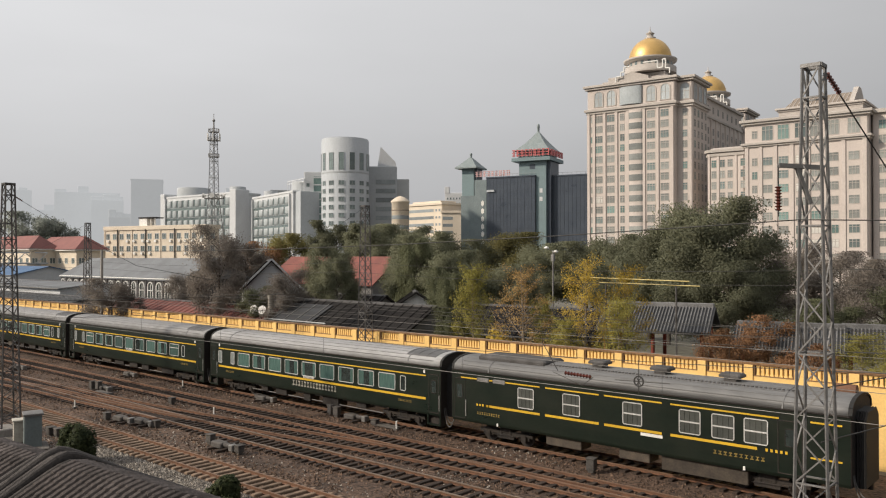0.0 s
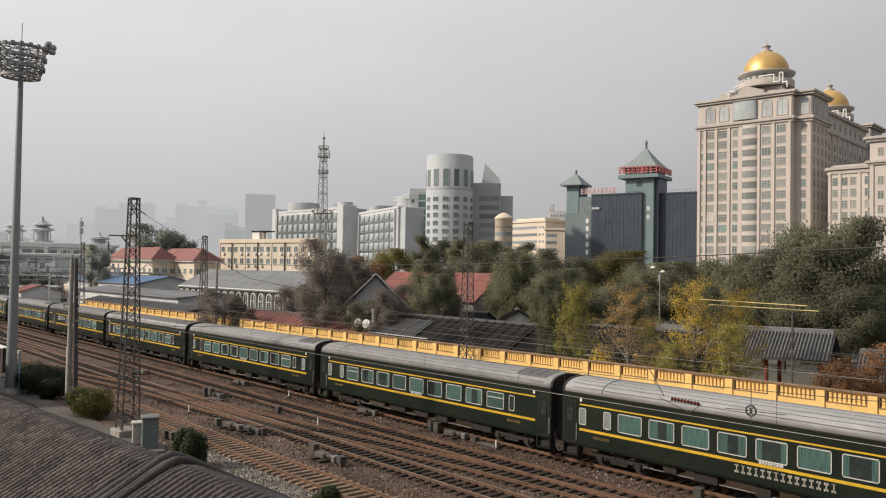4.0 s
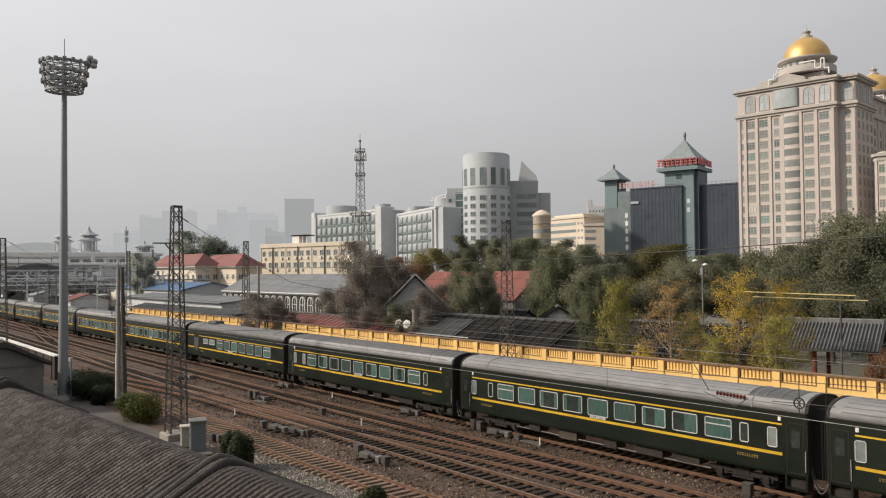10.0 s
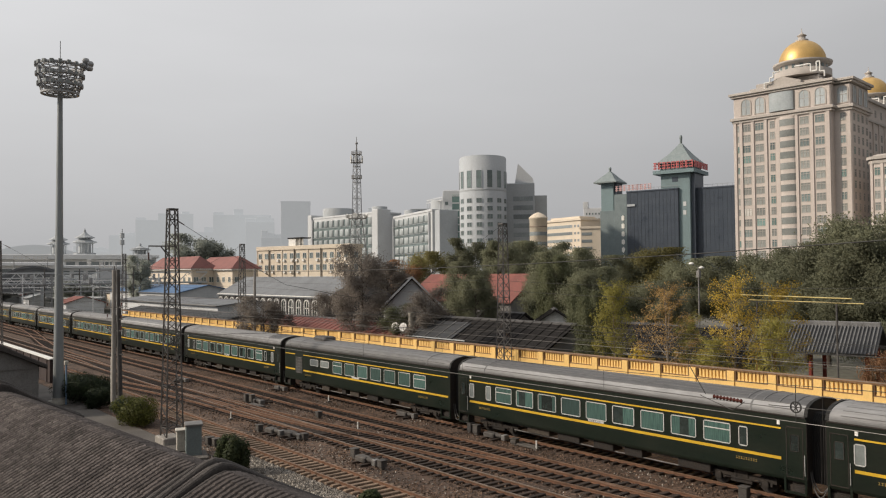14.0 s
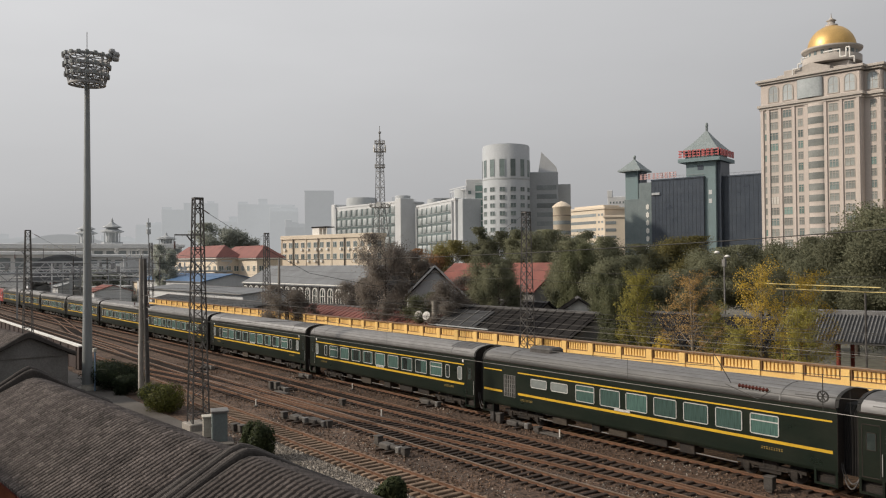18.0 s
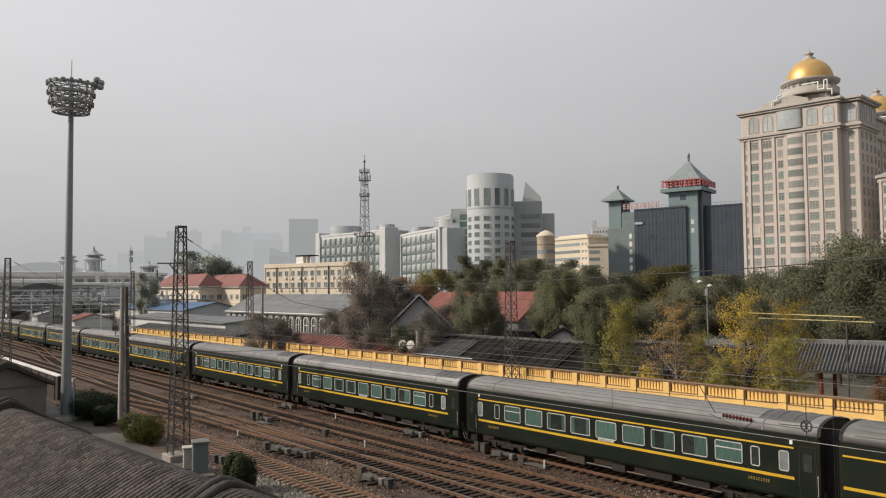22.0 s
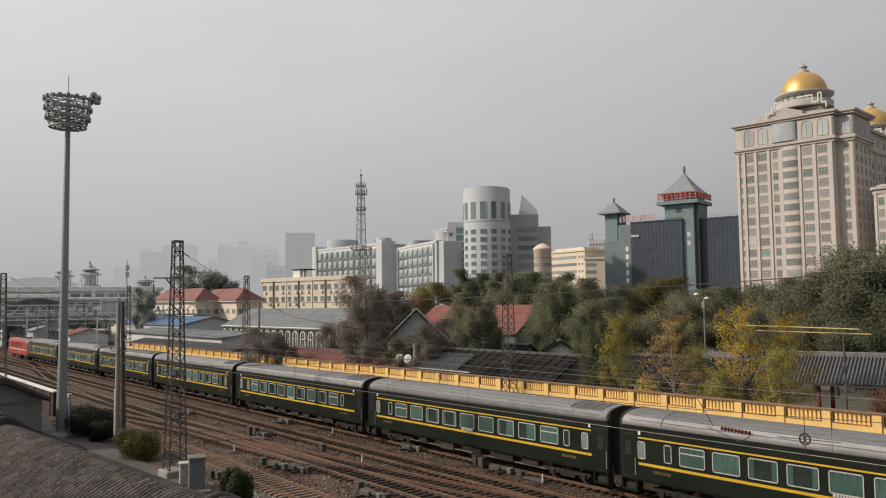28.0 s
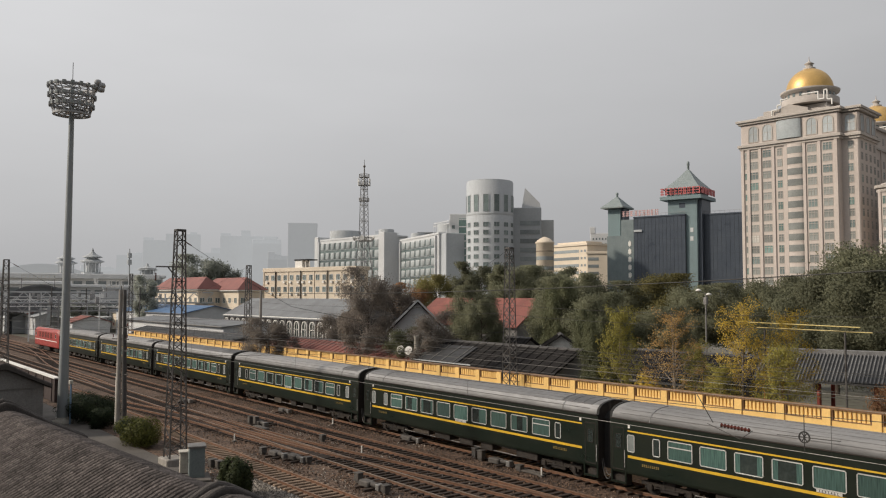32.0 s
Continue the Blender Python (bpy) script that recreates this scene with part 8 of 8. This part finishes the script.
def station_concourse():
    """The long flat-roofed station halls that carry the pavilions, and their signs."""
    for az, r, w, d, h, tall in ((77.4, 408, 84, 36, 20.4, 2.2), (73.0, 440, 30, 24, 21.0, 1.4), (80.4, 330, 40, 20, 15.6, 1.2), (75.4, 345, 60, 16, 14.6, 1.0)):
        x, y = bearing(az, r)
        ob = thing("station_concourse", "long flat-roofed grey station hall in the haze", "station hall", (x, y, 0), az)
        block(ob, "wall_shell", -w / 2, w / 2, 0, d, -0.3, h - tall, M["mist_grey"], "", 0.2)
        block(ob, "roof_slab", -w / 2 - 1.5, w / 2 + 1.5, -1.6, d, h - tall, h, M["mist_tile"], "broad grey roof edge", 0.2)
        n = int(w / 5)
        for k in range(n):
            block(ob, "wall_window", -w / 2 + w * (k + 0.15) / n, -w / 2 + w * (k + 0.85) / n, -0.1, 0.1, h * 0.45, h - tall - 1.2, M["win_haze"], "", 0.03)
    x, y = bearing(78.4, 600)
    ob = thing("station_dome_roof", "wide shallow arched station roof faint in the haze", "station roof", (x, y, 0), 78.4)
    arc = [(-30 + 60 * k / 16, 25.0 + 6.6 * math.sin(math.pi * k / 16)) for k in range(17)]
    # skyline material: its faint glow stands in for haze on this roof
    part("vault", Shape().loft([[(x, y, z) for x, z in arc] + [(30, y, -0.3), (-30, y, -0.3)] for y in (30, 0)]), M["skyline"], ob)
    for az, r, z, w, hh, n, label in ((74.05, 250, 12.6, 5.0, 2.3, 4, "white framed sign above a platform roof"), (78.6, 300, 15.9, 10.5, 1.3, 9, "row of white sign letters on a station roof"), (75.2, 345, 15.4, 2.0, 1.6, 1, "small white lamp box on a station roof")):
        x, y = bearing(az, r)
        ob = thing("station_sign", label, "sign", (x, y, 0), az)
        for k in range(n):
            q = Shape().box(-w / 2 + w * (k + 0.1) / n, -w / 2 + w * (k + 0.9) / n, -0.1, 0.1, z, z + hh * 0.22).box(-w / 2 + w * (k + 0.1) / n, -w / 2 + w * (k + 0.9) / n, -0.1, 0.1, z + hh * 0.78, z + hh).box(-w / 2 + w * (k + 0.15) / n, -w / 2 + w * (k + 0.4) / n, -0.12, 0.1, z, z + hh)
            part("sign_character", q, M["white"], ob)
        for e in (-w / 2 + 0.3, w / 2 - 0.3):
            part("post", Shape().rod((e, 0.3, -0.3), (e, 0.3, z + hh), 0.14, n=6), M["mid_steel"], ob)


station_concourse()


# station throat: low arched hall, canopies
ob = thing("station_hall", "dark arched station shed at the head of the tracks", "station hall", (*bearing(78.45, 262), 0), 168)
pts = [(8.4 * math.cos(math.pi * i / 12), 8.0 + 5.3 * math.sin(math.pi * i / 12)) for i in range(13)]
part("vault", Shape().along_x([(y, z) for y, z in pts] + [(y * 0.92, z - 0.5) for y, z in reversed(pts)], -14, 14), M["slate_roof"], ob, "dark vaulted roof")
part("back_wall", Shape().along_x([(y * 0.93, z - 0.4) for y, z in pts] + [(-7.8, 6.0), (7.8, 6.0)], -13.4, -13.0), M["slate_roof"], ob, "dark gable of the vault")
for y in (-8.1, 8.1):
    part("side_wall", Shape().box(-14, 14, y - 0.3, y + 0.3, -0.3, 8.2), M["far_grey"], ob)
for az, r, w, h in ((74.0, 300, 50, 10.5), (72.4, 290, 24, 13.0)):
    plain_building("station_building", "long low pale station building in the haze", az, r, w, 14, h, "far_white", az, 2, int(w / 6), 3, True, "win_far", 3.0, 1.6)
rnd = random.Random(21)
for k in range(16):
    az, r = 71.8 + k * 0.78 + rnd.uniform(-0.3, 0.3), rnd.uniform(185, 320)
    x, y = bearing(az, r)
    w, d, h = rnd.uniform(8, 20), rnd.uniform(5, 9), rnd.uniform(3.4, 6.8)
    if y > 46:
        shed("station_shed", "low hazy shed among the station tracks", x - w / 2, x + w / 2, y - d / 2, y + d / 2, h, h + 1.4, rnd.choice(("far_grey", "rust_roof", "haze_grey", "slate_roof")), rnd.choice(("far_white", "haze_grey", "cream")))
ob = thing("footbridge", "pale lattice footbridge over the station tracks", "bridge", (*bearing(75.5, 235), 0), 76)
s = Shape()
for z in (8.4, 11.2):
    s.bar((-32, 0, z), (32, 0, z), 0.35)
for k in range(24):
    s.bar((-32 + k * 2.67, 0, 8.4 if k % 2 else 11.2), (-32 + (k + 1) * 2.67, 0, 11.2 if k % 2 else 8.4), 0.22)
part("truss", s, M["far_white"], ob)
part("deck", Shape().box(-32, 32, -1.4, 1.4, 8.1, 8.4), M["far_grey"], ob)
for x in (-30, -10, 10, 30):
    part("pier", Shape().box(x - 0.4, x + 0.4, -0.6, 0.6, -0.3, 8.1), M["far_grey"], ob)
def canopy(az, r, length, z, turn):
    ob = thing("platform_canopy", "pale platform canopy on slim posts in the haze", "canopy", (*bearing(az, r), 0), turn, group="platform canopies")
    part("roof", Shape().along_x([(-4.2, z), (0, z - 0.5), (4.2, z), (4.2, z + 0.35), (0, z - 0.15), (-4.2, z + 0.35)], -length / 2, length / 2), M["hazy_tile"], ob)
    for k in range(int(length / 7)):
        part("post", Shape().rod((-length / 2 + 3 + k * 7, 0, -0.3), (-length / 2 + 3 + k * 7, 0, z - 0.4), 0.18, n=6), M["far_grey"], ob)


for az, r, n, z, turn in ((77.2, 242, 44, 4.6, 8), (79.0, 270, 60, 6.4, 6), (76.2, 280, 60, 6.8, 8), (73.6, 262, 36, 6.6, 12)):
    canopy(az, r, n, z, turn)


def gantry(az, r, w, z, turn, m):
    ob = thing("signal_gantry", "steel truss gantry across the station tracks", "gantry", (*bearing(az, r), 0), turn, group="station gantries")
    s = Shape()
    for e in (0, 1.5):
        s.bar((-w / 2, 0, z + e), (w / 2, 0, z + e), 0.22)
    n = int(w / 1.6)
    for k in range(n):
        s.bar((-w / 2 + w * k / n, 0, z + 1.5 * (k % 2)), (-w / 2 + w * (k + 1) / n, 0, z + 1.5 * (1 - k % 2)), 0.13)
    part("truss", s, M[m], ob)
    for k in range(4):
        part("post", Shape().bar((-w / 2 + w * k / 3, 0, -0.3), (-w / 2 + w * k / 3, 0, z + 3.0), 0.3), M[m], ob)
        part("signal_box", Shape().soft_box(-0.35, 0.35, -0.3, 0.3, 0, 1.3, 0.05), M["mid_steel"], ob, at=(-w / 2 + w * (k + 0.5) / 4, -0.3, z + 1.5))


gantry(79.2, 178, 34, 7.2, 78, "mid_steel")
gantry(77.0, 205, 44, 7.8, 77, "mist_grey")
gantry(80.2, 245, 46, 8.4, 80, "mist_grey")
gantry(74.3, 235, 34, 8.0, 74, "far_grey")
ob = thing("radio_mast", "slender antenna mast faint in the haze", "mast", (*bearing(73.19, 380), 0))
part("shaft", Shape().rod((0, 0, -0.3), (0, 0, 31), 0.5, 0.2, 8), M["far_grey"], ob)
for z in (24, 27):
    part("antenna", Shape().lathe([(1.0, z), (1.0, z + 2.2)], 8), M["far_grey"], ob)
for x, y, h in ((-190, 60, 12), (-205, 52, 12), (-225, 66, 13), (-240, 40, 13), (-250, 30, 13), (-185, 40, 12), (-300, 35, 13), (-230, 22, 13)):
    ob = thing("yard_pole", "thin dark overhead-line pole in the station throat", "pole", (x, y, 0))
    part("pole", Shape().rod((0, 0, -0.3), (0, 0, h), 0.16, 0.12, 8), M["steel_dark"], ob)
    part("cross_arm", Shape().bar((0, -1.6, h - 1.4), (0, 1.6, h - 1.4), 0.12), M["steel_dark"], ob)


# ---- trees ----
def tree_meshes(seed, h, r, trunk, leaves, size, ragged, spread=1.0, base=0.32, taper=0.5, limbs=13, rise=0.0, forks=3):
    """A branching trunk and a crown of small leaves round the twig ends. rise lifts the limbs upwards. Returns two shapes."""
    rnd = random.Random(seed)
    wood, crown = Shape(), Shape()
    tips = []
    lean = Vector((rnd.uniform(-0.3, 0.3), rnd.uniform(-0.3, 0.3), h * 0.9))
    wood.rod((0, 0, -0.3), (0, 0, h * base), trunk, trunk * 0.8, 9)
    wood.rod((0, 0, h * base), lean, trunk * 0.8, trunk * 0.12, 8)
    for k in range(limbs):
        z = h * (base * 0.85 + (0.86 - base * 0.85) * k / limbs)
        a = k * 2.4 + rnd.uniform(-0.4, 0.4)
        reach = r * (0.95 - taper * (k / limbs) ** (1.5 if taper < 0.6 else 0.9)) * rnd.uniform(0.7, 1.1) * spread
        p0 = Vector((0, 0, z))
        p1 = p0 + Vector((math.cos(a) * reach * 0.5, math.sin(a) * reach * 0.5, h * rnd.uniform(0.05, 0.11) * (1 - rise) + reach * 0.35 * rise))
        p2 = p0 + Vector((math.cos(a) * reach, math.sin(a) * reach, h * rnd.uniform(0.06, 0.2) * (1 - rise) + reach * rnd.uniform(0.75, 1.2) * rise))
        t = trunk * (0.42 - 0.2 * k / limbs) * 13 / max(13, limbs * 0.7)
        wood.rod(p0, p1, t, t * 0.6, 6, 0, False).rod(p1, p2, t * 0.6, t * 0.15, 5, 0, False)
        tips += [p2, p1.lerp(p2, 0.5), p1]
        if rise:
            tips += [p0.lerp(p1, q / 3) for q in (2,)] + [p1.lerp(p2, q / 4) for q in (1, 2, 3)]
        for q in range(forks):
            b = a + rnd.uniform(-1.1, 1.1)
            e = p1.lerp(p2, rnd.uniform(0, 0.8))
            f = e + Vector((math.cos(b), math.sin(b), rnd.uniform(0.1, 0.7))) * r * rnd.uniform(0.2, 0.42)
            wood.rod(e, f, t * 0.3, t * 0.08, 4, 0, False)
            tips += [f, e.lerp(f, 0.6)]
    tips.append(Vector((0, 0, h * 0.9)))
    heart = Vector((0, 0, h * 0.5))
    for k in range(leaves):
        c = rnd.choice(tips)
        d = Vector((rnd.gauss(0, 1), rnd.gauss(0, 1), rnd.gauss(0, 0.8)))
        p = c + d * r * ragged
        if p.z < h * base * 0.6 or p.z > h * 1.02:
            continue
        n = Vector((rnd.uniform(-1, 1), rnd.uniform(-1, 1), rnd.uniform(-0.3, 1))).normalized()
        way = p - heart
        way.z *= r / (h * 0.5)
        soft = (d.normalized() * 0.7 + way.normalized() * 0.75 + n * 0.35 + Vector((0, 0, 0.25))).normalized()
        crown.leaf(p, n, soft, size * rnd.uniform(0.7, 1.3), size * rnd.uniform(0.55, 0.95), size * 0.3)
    return wood, crown


KINDS = {}


def plant(kind, az, r, h, wide, label, seed):
    """A tree of the given kind, height and width. Trees of one kind share three shapes."""
    spec = dict(
        dark=(11, 5.0, 0.28, 46000, 0.092, 0.125, 1.0, 0.22, "leaf_dark"), mid=(10, 4.2, 0.22, 28000, 0.084, 0.12, 1.0, 0.22, "leaf_mid"),
        brown=(11, 4.6, 0.25, 30000, 0.082, 0.13, 1.0, 0.22, "leaf_brown"), gold=(9.0, 2.4, 0.11, 5600, 0.05, 0.07, 1.0, 0.3, "leaf_gold"),
        turning=(11, 5.0, 0.26, 40000, 0.095, 0.125, 1.0, 0.22, "leaf_turning"),
        tan=(9.0, 2.6, 0.11, 3800, 0.048, 0.06, 1.0, 0.28, "leaf_tan"),
        olive=(9, 2.7, 0.11, 8600, 0.058, 0.075, 1.0, 0.24, "leaf_olive"), rust=(7, 3.2, 0.14, 8000, 0.095, 0.12, 1.0, 0.2, "leaf_rust"),
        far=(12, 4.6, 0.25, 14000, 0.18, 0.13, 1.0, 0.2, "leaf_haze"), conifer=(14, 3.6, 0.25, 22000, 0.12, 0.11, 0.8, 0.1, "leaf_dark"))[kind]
    v = seed % 3
    slim = kind in ("gold", "olive", "tan")
    if (kind, v) not in KINDS:
        wood, crown = tree_meshes(seed + 17 * v, *spec[:3], *spec[3:8], taper=0.75 if slim else 0.8 if kind == "conifer" else 0.5, limbs=24 if slim else 13, rise=0.9 if slim else 0.0)
        KINDS[kind, v] = wood.mesh("trunk", M["pale_bark" if slim else "bark"]), crown.mesh("crown", M[spec[8]])
    wood, crown = KINDS[kind, v]
    x, y = bearing(az, r)
    ob = thing("tree", label, "tree", (x, y, 0), (seed * 67) % 360)
    k = (wide / 2 / spec[1], h / spec[0])
    ob.scale = (k[0], k[0], k[1])
    part("trunk", wood, None, ob)
    part("crown", crown, None, ob)
    return ob


DARK, MID, BROWN, GOLD, OLIVE, RUST = ("broad dark green tree behind the yellow wall", "green leafy tree behind the yellow wall", "tree with brownish thinning foliage", "young ginkgo with sparse yellow leaves", "slender tree turning from green to yellow", "shrubby tree with rust-brown autumn leaves")
TREES = (
    ("brown", 57.0, 88, 13.2, 6.6, BROWN, 1), ("brown", 55.2, 122, 11.8, 8.0, BROWN, 2), ("brown", 52.6, 82, 8.6, 5.6, BROWN, 3), ("mid", 54.6, 84, 7.0, 4.8, MID, 3), ("brown", 63.9, 97.5, 7.6, 6.4, "small brownish tree at the yellow wall beside a pole", 1), ("brown", 62.8, 99, 5.8, 4.2, BROWN, 2),
    ("rust", 53.9, 150, 12.6, 9, RUST, 1), ("turning", 52.2, 155, 14.2, 11, "broad tree turning from green to yellow", 2), ("dark", 49.2, 94, 11.4, 6, DARK, 1), 
    ("conifer", 50.0, 150, 16.5, 8, "dark conifer behind the red-roofed house", 1), ("dark", 48.9, 150, 15.6, 10, DARK, 2), ("conifer", 47.6, 140, 16.0, 8, "dark conifer behind the red-roofed house", 2), ("dark", 46.2, 135, 15.2, 10, DARK, 3),
    ("dark", 44.4, 140, 15.4, 11, DARK, 1), ("conifer", 43.2, 150, 15.8, 9, "dark conifer above the park roofs", 3), ("dark", 41.8, 130, 13.8, 11, DARK, 2), 
    ("dark", 48.9, 84, 9.8, 5.0, DARK, 2), ("mid", 43.2, 92, 12.0, 5.5, MID, 2), ("dark", 44.6, 104, 10.8, 4.4, DARK, 3), ("dark", 42.8, 96, 12.4, 8, DARK, 1), ("mid", 41.2, 76, 9.0, 3.8, MID, 1), ("dark", 40.9, 88, 10.6, 8, DARK, 3), ("olive", 39.2, 62, 10.4, 4.0, OLIVE, 1), ("mid", 40.6, 66, 8.6, 3.6, MID, 2),
    ("turning", 36.6, 130, 13.8, 13, "broad tree turning from green to yellow", 3), ("dark", 38.2, 130, 12.6, 11, DARK, 1), ("dark", 34.0, 120, 11.8, 10, DARK, 2), ("dark", 36.6, 90, 9.2, 8, DARK, 3),
    ("tan", 35.6, 59, 10.4, 5.6, "young tree with thin tan autumn leaves and bare twigs", 1), ("olive", 34.2, 64, 7.4, 3.6, OLIVE, 3), ("gold", 31.3, 58, 10.9, 4.8, GOLD, 3), ("olive", 28.9, 57, 7.8, 4.4, OLIVE, 2), ("gold", 28.4, 60, 10.4, 4.6, GOLD, 1), ("olive", 32.6, 57, 6.4, 3.4, OLIVE, 1),
    ("dark", 31.2, 118, 12.0, 12, DARK, 1), ("dark", 28.8, 112, 12.8, 11, DARK, 2), ("dark", 26.9, 100, 12.6, 10, DARK, 3),
    ("dark", 22.3, 92, 16.0, 14.0, "large dark broadleaf tree beside the pavilion", 2), ("dark", 22.6, 89, 13.0, 12.0, "large dark broadleaf tree beside the pavilion", 1), ("dark", 21.8, 84, 9.5, 9, DARK, 3), ("dark", 25.6, 98, 13.0, 9, DARK, 1), ("brown", 19.4, 96, 9.5, 7, BROWN, 2),
    ("rust", 20.9, 60, 4.8, 4.6, RUST, 2), ("rust", 22.6, 56, 5.2, 3.0, RUST, 3), ("rust", 19.2, 66, 5.6, 5, RUST, 1), ("brown", 17.2, 110, 11.5, 9, BROWN, 2), ("brown", 15.0, 105, 10.5, 10, BROWN, 3), ("mid", 15.6, 72, 6.6, 6, MID, 1), ("olive", 13.6, 62, 5.2, 6, OLIVE, 2), ("brown", 12.4, 90, 9.6, 9, BROWN, 1), ("rust", 16.8, 58, 4.2, 4.4, RUST, 3), ("olive", 11.6, 58, 4.6, 5, OLIVE, 1), ("mid", 10.2, 75, 8, 8, MID, 2),
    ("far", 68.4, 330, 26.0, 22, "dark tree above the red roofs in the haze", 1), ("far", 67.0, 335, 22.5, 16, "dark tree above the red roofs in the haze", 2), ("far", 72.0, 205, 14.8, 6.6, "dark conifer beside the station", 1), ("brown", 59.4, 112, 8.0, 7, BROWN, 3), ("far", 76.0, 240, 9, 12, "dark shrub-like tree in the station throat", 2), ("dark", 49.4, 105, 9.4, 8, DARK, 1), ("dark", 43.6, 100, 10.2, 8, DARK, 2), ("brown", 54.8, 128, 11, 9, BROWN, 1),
)
for row in TREES:
    plant(*row)


def shrub(x, y, w, h, m, label, seed, n=5200):
    rnd = random.Random(seed)
    ob = thing("shrub", label, "shrub", (x, y, -0.15))
    wood, leaf = Shape(), Shape()
    for k in range(9):
        a = rnd.uniform(0, 6.28)
        wood.rod((0, 0, 0), (math.cos(a) * w * 0.3, math.sin(a) * w * 0.3, h * 0.75), 0.035, 0.01, 5, 0, False)
    lobes = [(rnd.uniform(-0.28, 0.28) * w, rnd.uniform(-0.28, 0.28) * w, rnd.uniform(0.2, 0.68) * h, rnd.uniform(0.24, 0.34)) for k in range(13)]
    for k in range(n):
        lx, ly, lz, lr = rnd.choice(lobes)
        d = Vector((rnd.gauss(0, 1), rnd.gauss(0, 1), rnd.gauss(0, 1))).normalized() * rnd.uniform(0.75, 1.08)
        p = Vector((lx + d.x * lr * w, ly + d.y * lr * w, max(0.05, lz + d.z * lr * h)))
        nn = (d + Vector((rnd.uniform(-0.6, 0.6), rnd.uniform(-0.6, 0.6), rnd.uniform(-0.6, 0.6)))).normalized()
        leaf.leaf(p, nn, (d * 0.8 + nn * 0.4).normalized(), 0.08 * rnd.uniform(0.6, 1.4), 0.055 * rnd.uniform(0.6, 1.4), 0.015)
    part("stem_cluster", wood, M["bark"], ob)
    part("foliage", leaf, M[m], ob)


shrub(-39.9, 17.9, 1.3, 2.5, "leaf_shrub", "upright dark green shrub beside the ballast", 1)
shrub(-40.7, 17.6, 1.1, 1.9, "leaf_shrub", "dark green shrub beside the tiled roof", 2)
shrub(-28.9, 18.9, 1.2, 1.3, "leaf_shrub", "dark green shrub at the edge of the stones", 3)
shrub(-57.0, 18.2, 3.0, 2.2, "leaf_lime", "spreading yellow-green shrub beside the concrete pole", 4)
shrub(-58.8, 18.3, 2.2, 1.8, "leaf_shrub", "dark green shrub beside the concrete pole", 5)
shrub(-70.5, 18.6, 4.6, 2.4, "leaf_hedge", "dark clipped hedge beside the floodlight mast", 6, 9000)
shrub(-73.5, 18.7, 4.0, 2.4, "leaf_hedge", "dark clipped hedge beside the floodlight mast", 7, 8000)
shrub(-67.0, 18.5, 2.0, 1.6, "leaf_hedge", "dark hedge end beside the pole", 8)
shrub(-35.0, 46.0, 2.6, 5.6, "leaf_gold", "bright yellow bush above the boundary wall", 9, 3600)


# ---- sleepers last ----
for ob, pts, mesh, near, sink in SLEEPERS_LATER:
    rest = Shape()
    x = pts[0][0] + 0.3
    while x < pts[-1][0]:
        y = float(np.interp(x, [p[0] for p in pts], [p[1] for p in pts]))
        if near[0] < x < near[1]:
            part("sleeper", mesh, None, ob, at=(x, y, -sink))
        else:
            rest.box(x - 0.12, x + 0.12, y - 1.25, y + 1.25, -0.28 - sink, -0.13 - sink)
        x += 0.6
    tagged(part("sleeper_run", rest, mesh.materials[0], ob, "rows of sleepers further along"), kind="stuff")

motions()
